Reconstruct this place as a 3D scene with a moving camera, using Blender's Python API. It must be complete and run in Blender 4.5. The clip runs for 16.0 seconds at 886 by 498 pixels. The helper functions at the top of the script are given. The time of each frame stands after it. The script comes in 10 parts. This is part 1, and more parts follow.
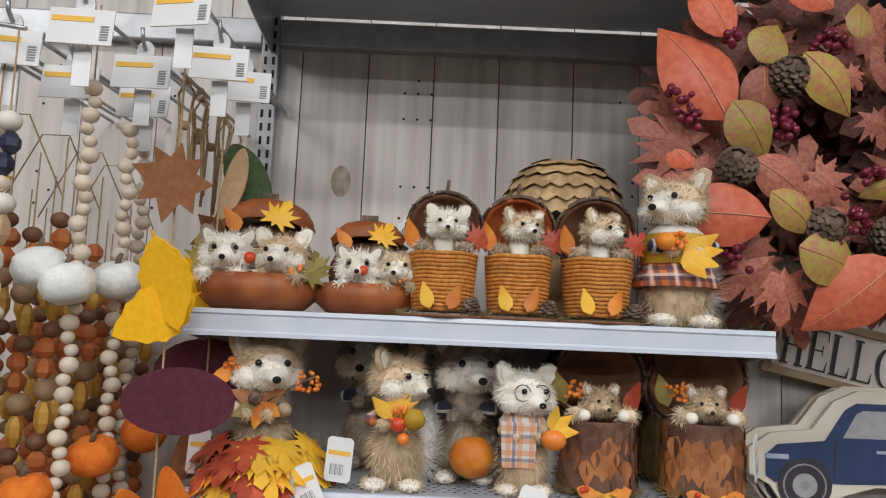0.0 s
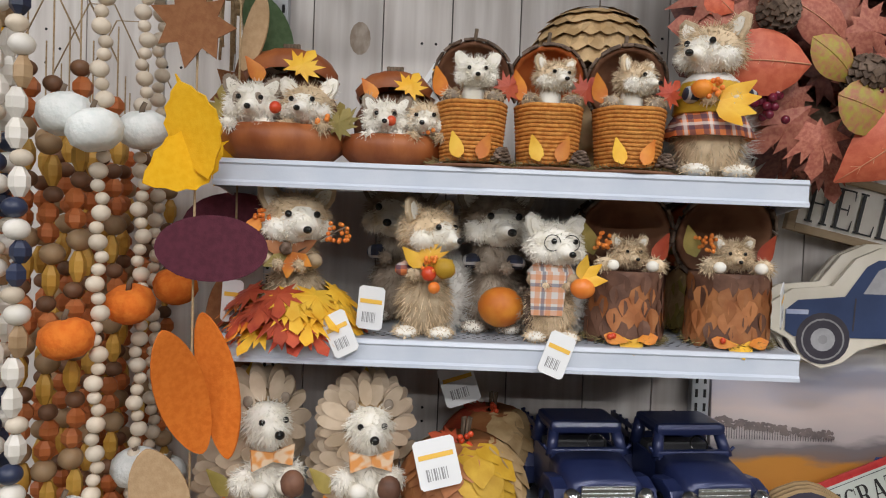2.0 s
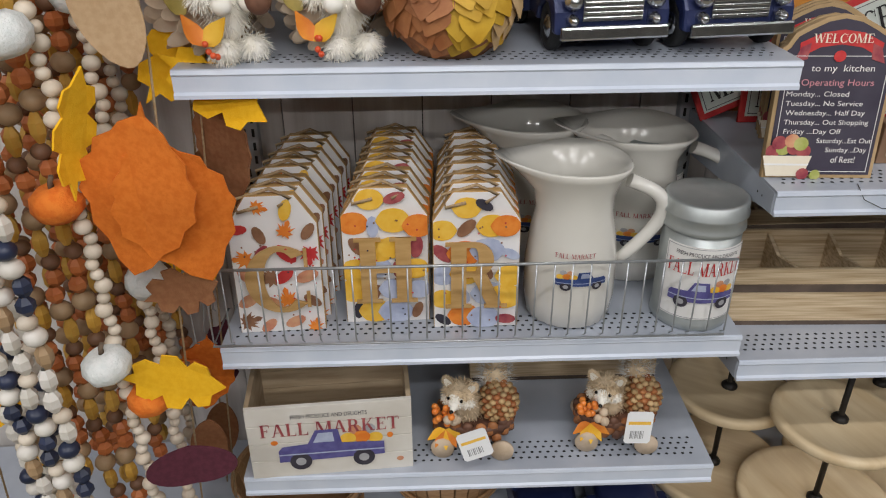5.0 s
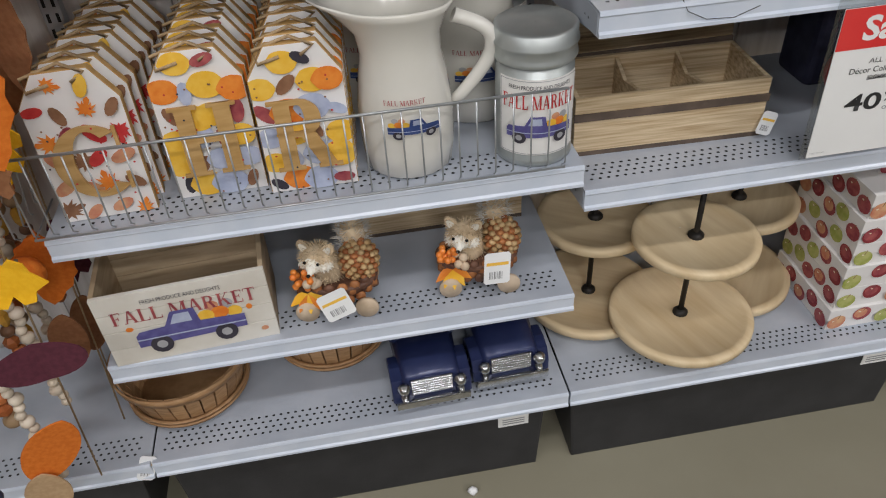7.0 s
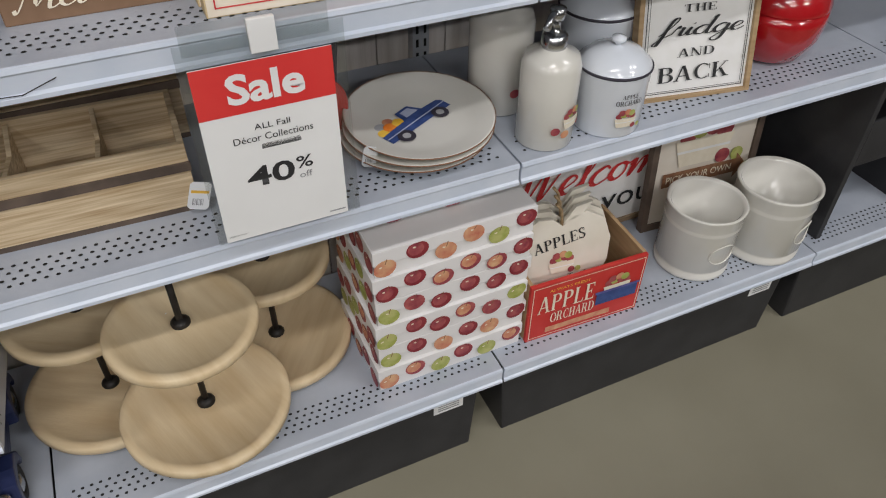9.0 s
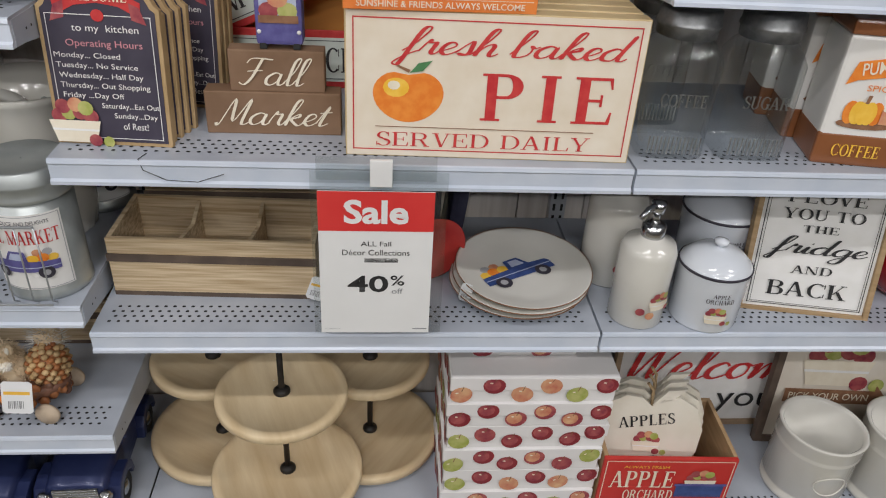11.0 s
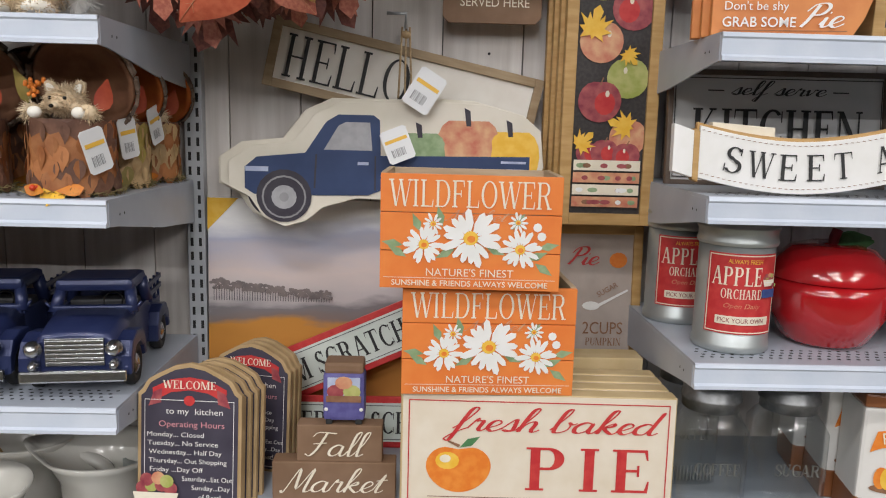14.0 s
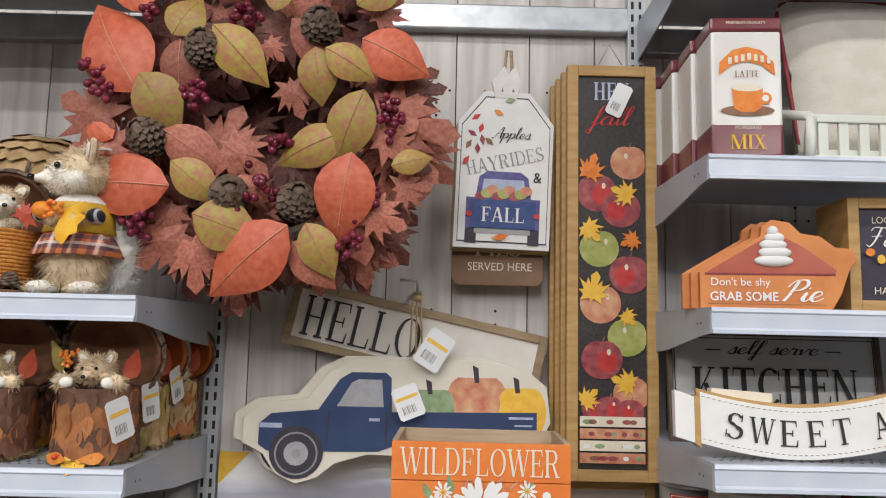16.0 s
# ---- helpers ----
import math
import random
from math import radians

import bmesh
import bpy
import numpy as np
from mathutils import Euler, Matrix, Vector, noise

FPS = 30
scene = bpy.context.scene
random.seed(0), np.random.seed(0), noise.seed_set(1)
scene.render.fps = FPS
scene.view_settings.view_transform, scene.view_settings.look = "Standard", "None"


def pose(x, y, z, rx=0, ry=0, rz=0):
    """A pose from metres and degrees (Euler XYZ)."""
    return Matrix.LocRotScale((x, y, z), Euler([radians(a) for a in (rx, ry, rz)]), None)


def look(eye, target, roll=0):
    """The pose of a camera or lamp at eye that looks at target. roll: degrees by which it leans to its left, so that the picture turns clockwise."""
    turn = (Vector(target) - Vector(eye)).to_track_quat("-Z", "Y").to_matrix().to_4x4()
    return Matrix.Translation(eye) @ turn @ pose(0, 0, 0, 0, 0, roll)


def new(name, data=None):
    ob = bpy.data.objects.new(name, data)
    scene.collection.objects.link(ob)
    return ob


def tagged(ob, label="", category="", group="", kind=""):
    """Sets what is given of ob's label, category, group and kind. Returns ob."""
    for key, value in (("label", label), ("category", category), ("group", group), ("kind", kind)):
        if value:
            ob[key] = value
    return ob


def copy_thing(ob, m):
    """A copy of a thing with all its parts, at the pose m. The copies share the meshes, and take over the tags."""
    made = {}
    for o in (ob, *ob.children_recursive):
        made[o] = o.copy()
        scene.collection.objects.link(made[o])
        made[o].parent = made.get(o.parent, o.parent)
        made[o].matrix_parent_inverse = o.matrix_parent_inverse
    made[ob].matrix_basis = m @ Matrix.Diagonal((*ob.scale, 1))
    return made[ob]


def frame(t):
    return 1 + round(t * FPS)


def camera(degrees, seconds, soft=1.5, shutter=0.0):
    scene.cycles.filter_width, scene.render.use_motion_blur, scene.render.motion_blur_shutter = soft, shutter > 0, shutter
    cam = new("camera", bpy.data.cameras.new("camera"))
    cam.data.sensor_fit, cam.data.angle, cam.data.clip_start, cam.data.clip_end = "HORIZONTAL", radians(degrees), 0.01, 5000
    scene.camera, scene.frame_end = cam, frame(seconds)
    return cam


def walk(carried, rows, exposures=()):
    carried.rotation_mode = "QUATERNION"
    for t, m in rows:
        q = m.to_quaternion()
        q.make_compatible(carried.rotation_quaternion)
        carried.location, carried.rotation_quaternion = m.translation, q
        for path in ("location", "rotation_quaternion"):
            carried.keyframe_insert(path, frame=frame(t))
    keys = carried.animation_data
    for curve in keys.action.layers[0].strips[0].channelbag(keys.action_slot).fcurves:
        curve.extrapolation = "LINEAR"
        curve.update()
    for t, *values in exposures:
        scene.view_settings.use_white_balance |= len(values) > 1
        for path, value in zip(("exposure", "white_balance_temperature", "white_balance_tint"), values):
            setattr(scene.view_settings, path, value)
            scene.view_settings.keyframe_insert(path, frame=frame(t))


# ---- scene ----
cam = camera(61.3, 16.0, soft=1.1)
PATH = [
    (0, (0.037, 0.099, 1.666), (0.048, 2.087, 1.882), 2.4),
    (0.5, (0.030, 0.102, 1.653), (0.042, 2.096, 1.798), 2.4),
    (1, (0.022, 0.108, 1.643), (0.032, 2.106, 1.727), 2.4),
    (1.5, (0.010, 0.109, 1.629), (0.014, 2.109, 1.640), 2.4),
    (2, (0.007, 0.111, 1.612), (0.015, 2.110, 1.535), 2.2),
    (2.5, (0.012, 0.123, 1.590), (0.023, 2.109, 1.344), 2.0),
    (3, (0.012, 0.144, 1.552), (0.020, 2.093, 1.098), 1.7),
    (3.5, (0.013, 0.154, 1.525), (0.028, 2.080, 0.980), 1.0),
    (4, (0.020, 0.164, 1.476), (0.036, 2.046, 0.797), 0.5),
    (4.5, (0.028, 0.173, 1.445), (0.032, 1.971, 0.567), -0.1),
    (4.7, (0.009, 0.176, 1.426), (0.048, 1.960, 0.519), 0.2),
    (6.8, (0.102, 0.191, 1.380), (0.167, 1.743, 0.118), -2.9),
    (7, (0.152, 0.193, 1.380), (0.347, 1.730, 0.110), -3.9),
    (7.5, (0.306, 0.248, 1.365), (0.968, 1.618, 0.049), -3.5),
    (8, (0.470, 0.349, 1.353), (1.312, 1.613, 0.031), 0.1),
    (8.2, (0.541, 0.372, 1.349), (1.374, 1.620, 0.005), -0.0),
    (10.3, (0.934, 0.209, 1.382), (1.165, 1.747, 0.131), 5.0),
    (10.5, (0.929, 0.199, 1.394), (1.146, 1.793, 0.213), 4.6),
    (11, (0.916, 0.189, 1.429), (1.090, 1.869, 0.373), 3.7),
    (11.5, (0.911, 0.172, 1.448), (1.051, 1.902, 0.469), 2.9),
    (12, (0.915, 0.159, 1.475), (1.019, 1.956, 0.616), 2.0),
    (12.5, (0.915, 0.153, 1.503), (0.977, 1.999, 0.745), 1.4),
    (13, (0.905, 0.145, 1.519), (0.955, 2.031, 0.861), 1.2),
    (13.5, (0.900, 0.135, 1.534), (0.954, 2.065, 1.013), 1.3),
    (14, (0.900, 0.124, 1.558), (0.948, 2.096, 1.233), 1.5),
    (14.5, (0.903, 0.121, 1.575), (0.948, 2.111, 1.377), 1.6),
    (15, (0.907, 0.114, 1.599), (0.949, 2.112, 1.534), 1.6),
    (15.5, (0.899, 0.094, 1.619), (0.933, 2.091, 1.706), 1.5),
    (16, (0.897, 0.075, 1.637), (0.908, 2.060, 1.868), 1.3),
]
walk(cam, [(t, look(eye, target, roll)) for t, eye, target, roll in PATH],
     ((0.0, -0.34), (0.8, -0.13), (1.6, -0.18), (3.0, -0.32), (8.0, -0.28), (10.5, -0.33), (12.0, -0.25), (13.0, -0.22), (14.0, -0.15), (16.0, -0.12)))

# ---- light: a shop's ceiling fixtures ----
world = bpy.data.worlds.new("world")
scene.world = world
world.use_nodes = True
world.node_tree.nodes["Background"].inputs[0].default_value = (0.9, 0.95, 1.0, 1)
world.node_tree.nodes["Background"].inputs[1].default_value = 0.006


def ceiling_lamp(x, y, sx, sy, watts):
    data = bpy.data.lights.new("ceiling_lamp", "AREA")
    data.shape, data.size, data.size_y, data.energy = "RECTANGLE", sx, sy, watts
    data.color = (0.995, 0.98, 0.985)
    ob = new("ceiling_lamp", data)
    ob.matrix_world = pose(x, y, 3.53)
    return ob


for lx in (-2.6, 0.4, 3.4):
    for ly, watts in ((-5.4, 95), (-3.6, 75), (-1.9, 42), (-0.4, 30)):
        ceiling_lamp(lx, ly, 1.3, 0.16, watts)


# ---- materials ----
def surf(name, c1, c2=None, scale=20.0, rough=0.6, metal=0.0, bump=0.0, bscale=None, stretch=(1, 1, 1), coat=0.0, detail=4.0, rand=0.0, spread=0.12, fine=0.0):
    """Two noise-mixed colours, a little relief; rand: how far each object's or island's tone strays."""
    m = bpy.data.materials.new(name)
    m.use_nodes = True
    nt = m.node_tree
    b = nt.nodes["Principled BSDF"]
    c2 = c2 or tuple(v * 0.8 for v in c1)
    tc = nt.nodes.new("ShaderNodeTexCoord")
    mp = nt.nodes.new("ShaderNodeMapping")
    mp.inputs["Scale"].default_value = stretch
    nt.links.new(tc.outputs["Object"], mp.inputs[0])
    n1 = nt.nodes.new("ShaderNodeTexNoise")
    n1.inputs["Scale"].default_value, n1.inputs["Detail"].default_value = scale, detail
    nt.links.new(mp.outputs[0], n1.inputs[0])
    ramp = nt.nodes.new("ShaderNodeValToRGB")
    ramp.color_ramp.elements[0].position, ramp.color_ramp.elements[1].position = 0.5 - spread, 0.5 + spread
    ramp.color_ramp.elements[0].color, ramp.color_ramp.elements[1].color = (*c1, 1), (*c2, 1)
    nt.links.new(n1.outputs["Fac"], ramp.inputs[0])
    col = ramp.outputs[0]
    if rand:
        info = nt.nodes.new("ShaderNodeNewGeometry")
        oi = nt.nodes.new("ShaderNodeObjectInfo")
        add = nt.nodes.new("ShaderNodeMath")
        add.operation = "ADD"
        far = nt.nodes.new("ShaderNodeMath")
        far.operation = "MULTIPLY"
        far.inputs[1].default_value = 40.0
        nt.links.new(oi.outputs["Random"], far.inputs[0])
        nt.links.new(far.outputs[0], mp.inputs["Location"])
        nt.links.new(info.outputs["Random Per Island"], add.inputs[0])
        nt.links.new(oi.outputs["Random"], add.inputs[1])
        fr = nt.nodes.new("ShaderNodeMath")
        fr.operation = "FRACT"
        nt.links.new(add.outputs[0], fr.inputs[0])
        mr = nt.nodes.new("ShaderNodeMapRange")
        mr.inputs["To Min"].default_value, mr.inputs["To Max"].default_value = 1 - rand, 1 + rand
        nt.links.new(fr.outputs[0], mr.inputs[0])
        hs = nt.nodes.new("ShaderNodeHueSaturation")
        nt.links.new(mr.outputs[0], hs.inputs["Value"])
        nt.links.new(col, hs.inputs["Color"])
        col = hs.outputs[0]
    nt.links.new(col, b.inputs["Base Color"])
    b.inputs["Roughness"].default_value, b.inputs["Metallic"].default_value = rough, metal
    b.inputs["Coat Weight"].default_value = coat
    b.inputs["Coat Roughness"].default_value = 0.15
    if bump:
        n2 = nt.nodes.new("ShaderNodeTexNoise")
        n2.inputs["Scale"].default_value, n2.inputs["Detail"].default_value = bscale or scale * 4, 5
        nt.links.new(mp.outputs[0], n2.inputs[0])
        bp = nt.nodes.new("ShaderNodeBump")
        bp.inputs["Strength"].default_value, bp.inputs["Distance"].default_value = bump, 0.003
        nt.links.new(n2.outputs["Fac"], bp.inputs["Height"])
        nt.links.new(bp.outputs[0], b.inputs["Normal"])
    return m


def glassy(name, colour=(1, 1, 1), rough=0.02):
    m = bpy.data.materials.new(name)
    m.use_nodes = True
    b = m.node_tree.nodes["Principled BSDF"]
    b.inputs["Base Color"].default_value = (*colour, 1)
    b.inputs["Transmission Weight"].default_value = 1.0
    b.inputs["Roughness"].default_value, b.inputs["IOR"].default_value = rough, 1.45
    return m


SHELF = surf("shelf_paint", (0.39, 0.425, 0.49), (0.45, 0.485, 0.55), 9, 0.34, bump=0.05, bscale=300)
# the front rails get a lighter tone than the decks
SHELF_EDGE = surf("shelf_edge_tone", (0.58, 0.64, 0.74), (0.64, 0.69, 0.78), 14, 0.28, bump=0.04, bscale=200)
STEEL = surf("galvanised_steel", (0.42, 0.44, 0.46), (0.52, 0.54, 0.56), 30, 0.38, 0.7, 0.05)
UPRIGHT = surf("upright_paint", (0.45, 0.47, 0.50), (0.52, 0.54, 0.57), 20, 0.4, 0.2)
DARK = surf("dark_hole", (0.012, 0.012, 0.013), (0.02, 0.02, 0.02), 40, 0.8)
BLACK = surf("black_plastic", (0.022, 0.022, 0.025), (0.032, 0.032, 0.035), 12, 0.55, bump=0.1, bscale=250)
PLANK = surf("whitewashed_board", (0.50, 0.455, 0.42), (0.80, 0.765, 0.735), 3.0, 0.5, bump=0.10, bscale=40, stretch=(13, 13, 0.8), rand=0.08, spread=0.24, detail=9)
KNOT = surf("board_knot", (0.33, 0.26, 0.20), (0.50, 0.43, 0.36), 60, 0.7, stretch=(1, 1, 0.5))
FLOOR = surf("sealed_concrete", (0.235, 0.215, 0.155), (0.30, 0.28, 0.21), 2.2, 0.42, bump=0.05, bscale=60, detail=9, spread=0.25)
CEIL = surf("ceiling_white", (0.34, 0.34, 0.33), (0.40, 0.40, 0.39), 3, 0.9)
WALL = surf("shop_wall_paint", (0.15, 0.145, 0.14), (0.20, 0.19, 0.185), 2, 0.85)
WHITE = surf("white_card", (0.80, 0.80, 0.79), (0.85, 0.85, 0.84), 6, 0.6)
PAPER = surf("white_paper_tag", (0.80, 0.81, 0.82), (0.86, 0.87, 0.88), 5, 0.55, rand=0.03)
YELLOW_BAR = surf("yellow_print", (0.86, 0.50, 0.06), (0.9, 0.56, 0.1), 9, 0.6)
INK = surf("black_ink", (0.018, 0.018, 0.02), (0.03, 0.03, 0.03), 30, 0.6)
GREY_INK = surf("grey_ink", (0.25, 0.25, 0.26), (0.32, 0.32, 0.33), 30, 0.6)


# ---- mesh helpers ----
def box_bm(sx, sy, sz, x=0, y=0, z=0, bevel=0.0, bm=None, m=None):
    """A box with its base centre at x, y, z."""
    b2 = bmesh.new()
    bmesh.ops.create_cube(b2, size=1.0)
    bmesh.ops.scale(b2, vec=(sx, sy, sz), verts=b2.verts)
    if bevel:
        bmesh.ops.bevel(b2, geom=b2.edges[:], offset=bevel, segments=2, profile=0.6, affect="EDGES")
    bmesh.ops.translate(b2, vec=(x, y, z + sz / 2), verts=b2.verts)
    if m is not None:
        bmesh.ops.transform(b2, matrix=m, verts=b2.verts)
    return merge(bm, b2)


def merge(bm, b2, mi=0):
    """Adds b2 to bm (or returns it), with the material index mi on its faces."""
    if mi:
        for f in b2.faces:
            f.material_index = mi
    if bm is None:
        return b2
    tmp = bpy.data.meshes.new("tmp")
    b2.to_mesh(tmp)
    b2.free()
    bm.from_mesh(tmp)
    bpy.data.meshes.remove(tmp)
    return bm


def lathe_bm(profile, segs=32, closed=False, sx=1.0, sy=1.0, wob=None):
    """A turned body from (radius, height) pairs; radius 0 closes an end."""
    bm = bmesh.new()
    rings = []
    for r, z in profile:
        if r <= 1e-6:
            rings.append([bm.verts.new((0, 0, z))])
        else:
            ring = []
            for i in range(segs):
                a = 2 * math.pi * i / segs
                k = wob(a, z) if wob else 1.0
                ring.append(bm.verts.new((r * k * sx * math.cos(a), r * k * sy * math.sin(a), z)))
            rings.append(ring)
    pairs = list(zip(rings, rings[1:]))
    if closed:
        pairs.append((rings[-1], rings[0]))
    for p, q in pairs:
        for i in range(segs):
            j = (i + 1) % segs
            if len(p) == 1 and len(q) == 1:
                break
            if len(p) == 1:
                bm.faces.new((p[0], q[j], q[i]))
            elif len(q) == 1:
                bm.faces.new((p[i], p[j], q[0]))
            else:
                bm.faces.new((p[i], p[j], q[j], q[i]))
    for f in bm.faces:
        f.smooth = True
    bmesh.ops.recalc_face_normals(bm, faces=bm.faces)
    return bm


def prism_bm(pts, depth, bevel=0.0, m=None):
    """An outline in x, z thickened from y = 0 (front, towards -y) to depth."""
    bm = bmesh.new()
    f = bm.faces.new([bm.verts.new((x, 0, z)) for x, z in pts])
    g = bmesh.ops.extrude_face_region(bm, geom=[f])
    bmesh.ops.translate(bm, vec=(0, depth, 0), verts=[v for v in g["geom"] if isinstance(v, bmesh.types.BMVert)])
    bmesh.ops.recalc_face_normals(bm, faces=bm.faces)
    if bevel:
        rim = [e for e in bm.edges if abs(e.verts[0].co.y - e.verts[1].co.y) < 1e-6]
        bmesh.ops.bevel(bm, geom=rim, offset=bevel, segments=2, profile=0.6, affect="EDGES")
    bmesh.ops.triangulate(bm, faces=[f for f in bm.faces if len(f.verts) > 4])
    if m is not None:
        bmesh.ops.transform(bm, matrix=m, verts=bm.verts)
    return bm


def tube_bm(path, r, segs=8, r2=None, closed=False):
    """A round rod along a path of points, tapering from r to r2."""
    bm = bmesh.new()
    pts = [Vector(p) for p in path]
    n = len(pts)
    rings = []
    for i, p in enumerate(pts):
        a = pts[(i - 1) % n] if (i or closed) else p
        b = pts[(i + 1) % n] if (i < n - 1 or closed) else p
        d = (b - a).normalized()
        u = d.cross(Vector((0.13, 0.21, 0.97)))
        if u.length < 0.1:
            u = d.cross(Vector((1, 0, 0)))
        u.normalize()
        w = d.cross(u)
        k = r + ((r2 if r2 is not None else r) - r) * i / max(1, n - 1)
        rings.append([bm.verts.new(p + u * k * math.cos(2 * math.pi * s / segs) + w * k * math.sin(2 * math.pi * s / segs)) for s in range(segs)])
    for i in range(n if closed else n - 1):
        p, q = rings[i], rings[(i + 1) % n]
        for s in range(segs):
            f = bm.faces.new((p[s], p[(s + 1) % segs], q[(s + 1) % segs], q[s]))
            f.smooth = True
    if not closed:
        bm.faces.new(rings[0][::-1])
        bm.faces.new(rings[-1])
    bmesh.ops.recalc_face_normals(bm, faces=bm.faces)
    return bm


def ball_bm(rx, ry, rz, x=0, y=0, z=0, u=16, v=10, rough=0.0, freq=30.0, m=None):
    bm = bmesh.new()
    bmesh.ops.create_uvsphere(bm, u_segments=u, v_segments=v, radius=1.0)
    for w in bm.verts:
        k = 1 + rough * noise.noise(w.co * freq * 0.1 + Vector((x, y, z)) * 17)
        w.co = Vector((w.co.x * rx * k, w.co.y * ry * k, w.co.z * rz * k))
        w.co += Vector((x, y, z))
    for f in bm.faces:
        f.smooth = True
    if m is not None:
        bmesh.ops.transform(bm, matrix=m, verts=bm.verts)
    return bm


def obj(name, bm, mats, parent=None, label="", m=None):
    me = bpy.data.meshes.new(name)
    bm.to_mesh(me)
    bm.free()
    for k in (mats if isinstance(mats, (list, tuple)) else [mats]):
        me.materials.append(k)
    ob = new(name, me)
    if parent is not None:
        ob.parent = parent
    if m is not None:
        ob.matrix_local = m
    if label:
        ob["label"] = label
    return ob


def part(name, bm, material, parent, label="", m=None):
    return obj(name, bm, material, parent, label, m)


def thing(name, m, label, category, group=""):
    ob = new(name)
    ob.empty_display_size = 0.05
    ob.matrix_world = m
    return tagged(ob, label, category, group)


# a serif alphabet of stems, hairlines and bowls, one unit high
def serif_glyph(ch, fat=0.17, thin=0.06):
    """The strokes of one capital letter as outlines in x, z, and its width."""
    polys = []
    sf, sh = 0.075, 0.05

    def box(x0, z0, x1, z1):
        polys.append([(x0, z0), (x1, z0), (x1, z1), (x0, z1)])

    def stem(x, z0=0.0, z1=1.0, w=fat, feet="bt"):
        box(x, z0, x + w, z1)
        if "b" in feet:
            box(x - sf, z0, x + w + sf, z0 + sh)
        if "t" in feet:
            box(x - sf, z1 - sh, x + w + sf, z1)

    def slant(x0, z0, x1, z1, w):
        polys.append([(x0, z0), (x0 + w, z0), (x1 + w, z1), (x1, z1)])

    def foot(x, w, z):
        box(x - sf, z, x + w + sf, z + sh)

    def bowl(cx, cz, rx, rz, a0, a1, w=fat):
        n = max(6, int(abs(a1 - a0) / 12))
        for i in range(n):
            q = [radians(a0 + (a1 - a0) * k / n) for k in (i, i + 1)]
            o = [(cx + rx * math.cos(a), cz + rz * math.sin(a)) for a in q]
            j = [(cx + (rx - w) * math.cos(a), cz + (rz - thin) * math.sin(a)) for a in q]
            polys.append([o[0], o[1], j[1], j[0]])

    if ch == "A":
        slant(0.05, 0, 0.33, 1, thin * 1.3), slant(0.60, 0, 0.31, 1, fat), box(0.16, 0.30, 0.62, 0.36), foot(0.04, 0.08, 0), foot(0.60, fat, 0)
        return polys, 0.84
    if ch in "EFL":
        stem(0.08, feet="b" if ch == "L" else "bt")
        if ch == "L":
            foot(0.08, fat, 0.95)
        if ch in "EL":
            box(0.2, 0, 0.62, thin), polys.append([(0.57, 0), (0.64, 0), (0.66, 0.27), (0.63, 0.27)])
        if ch in "EF":
            box(0.2, 1 - thin, 0.60, 1), polys.append([(0.55, 1), (0.61, 1), (0.63, 0.76), (0.60, 0.76)])
            box(0.2, 0.48, 0.46, 0.48 + thin), box(0.44, 0.38, 0.48, 0.64)
        return polys, 0.70
    if ch == "H":
        stem(0.08), stem(0.56), box(0.2, 0.47, 0.6, 0.47 + thin)
        return polys, 0.84
    if ch == "I":
        stem(0.08)
        return polys, 0.36
    if ch == "T":
        stem(0.28, feet="b"), box(0.02, 1 - thin, 0.72, 1)
        polys.extend([[(0.01, 1), (0.06, 1), (0.02, 0.74), (0.0, 0.74)], [(0.68, 1), (0.73, 1), (0.74, 0.74), (0.72, 0.74)]])
        return polys, 0.76
    if ch in "PRB":
        stem(0.08)
        cz, rz = (0.76, 0.24) if ch == "B" else (0.74, 0.26)
        box(0.2, 1 - thin, 0.42, 1), box(0.2, cz - rz, 0.42, cz - rz + thin), bowl(0.40, cz, 0.27, rz, -90, 90)
        if ch == "R":
            slant(0.60, 0, 0.36, 0.52, fat), foot(0.62, fat * 0.8, 0)
        if ch == "B":
            box(0.2, 0, 0.42, thin), bowl(0.40, 0.275, 0.31, 0.275, -90, 90)
        return polys, 0.86 if ch == "R" else 0.74
    if ch == "D":
        stem(0.08), box(0.2, 1 - thin, 0.4, 1), box(0.2, 0, 0.4, thin), bowl(0.38, 0.5, 0.40, 0.5, -90, 90)
        return polys, 0.84
    if ch == "O":
        bowl(0.43, 0.5, 0.41, 0.51, 0, 360)
        return polys, 0.86
    if ch in "CG":
        bowl(0.43, 0.5, 0.41, 0.51, 48, 312), box(0.70, 0.66, 0.74, 0.96)
        if ch == "G":
            stem(0.58, 0.06, 0.42, fat, "t")
        else:
            box(0.70, 0.06, 0.74, 0.30)
        return polys, 0.80
    if ch == "S":
        bowl(0.32, 0.75, 0.26, 0.26, 25, 265, fat * 0.9), bowl(0.32, 0.265, 0.29, 0.275, -155, 85, fat * 0.9)
        slant(0.42, 0.36, 0.12, 0.64, fat), box(0.50, 0.70, 0.54, 0.98), box(0.03, 0.03, 0.07, 0.32)
        return polys, 0.62
    if ch in "VW":
        slant(0.30, 0, 0.06, 1, fat), slant(0.35, 0, 0.60, 1, thin), foot(0.06, fat, 0.95), foot(0.58, 0.08, 0.95)
        if ch == "W":
            slant(0.78, 0, 0.54, 1, fat), slant(0.83, 0, 1.08, 1, thin), foot(1.06, 0.08, 0.95)
            return polys, 1.20
        return polys, 0.74
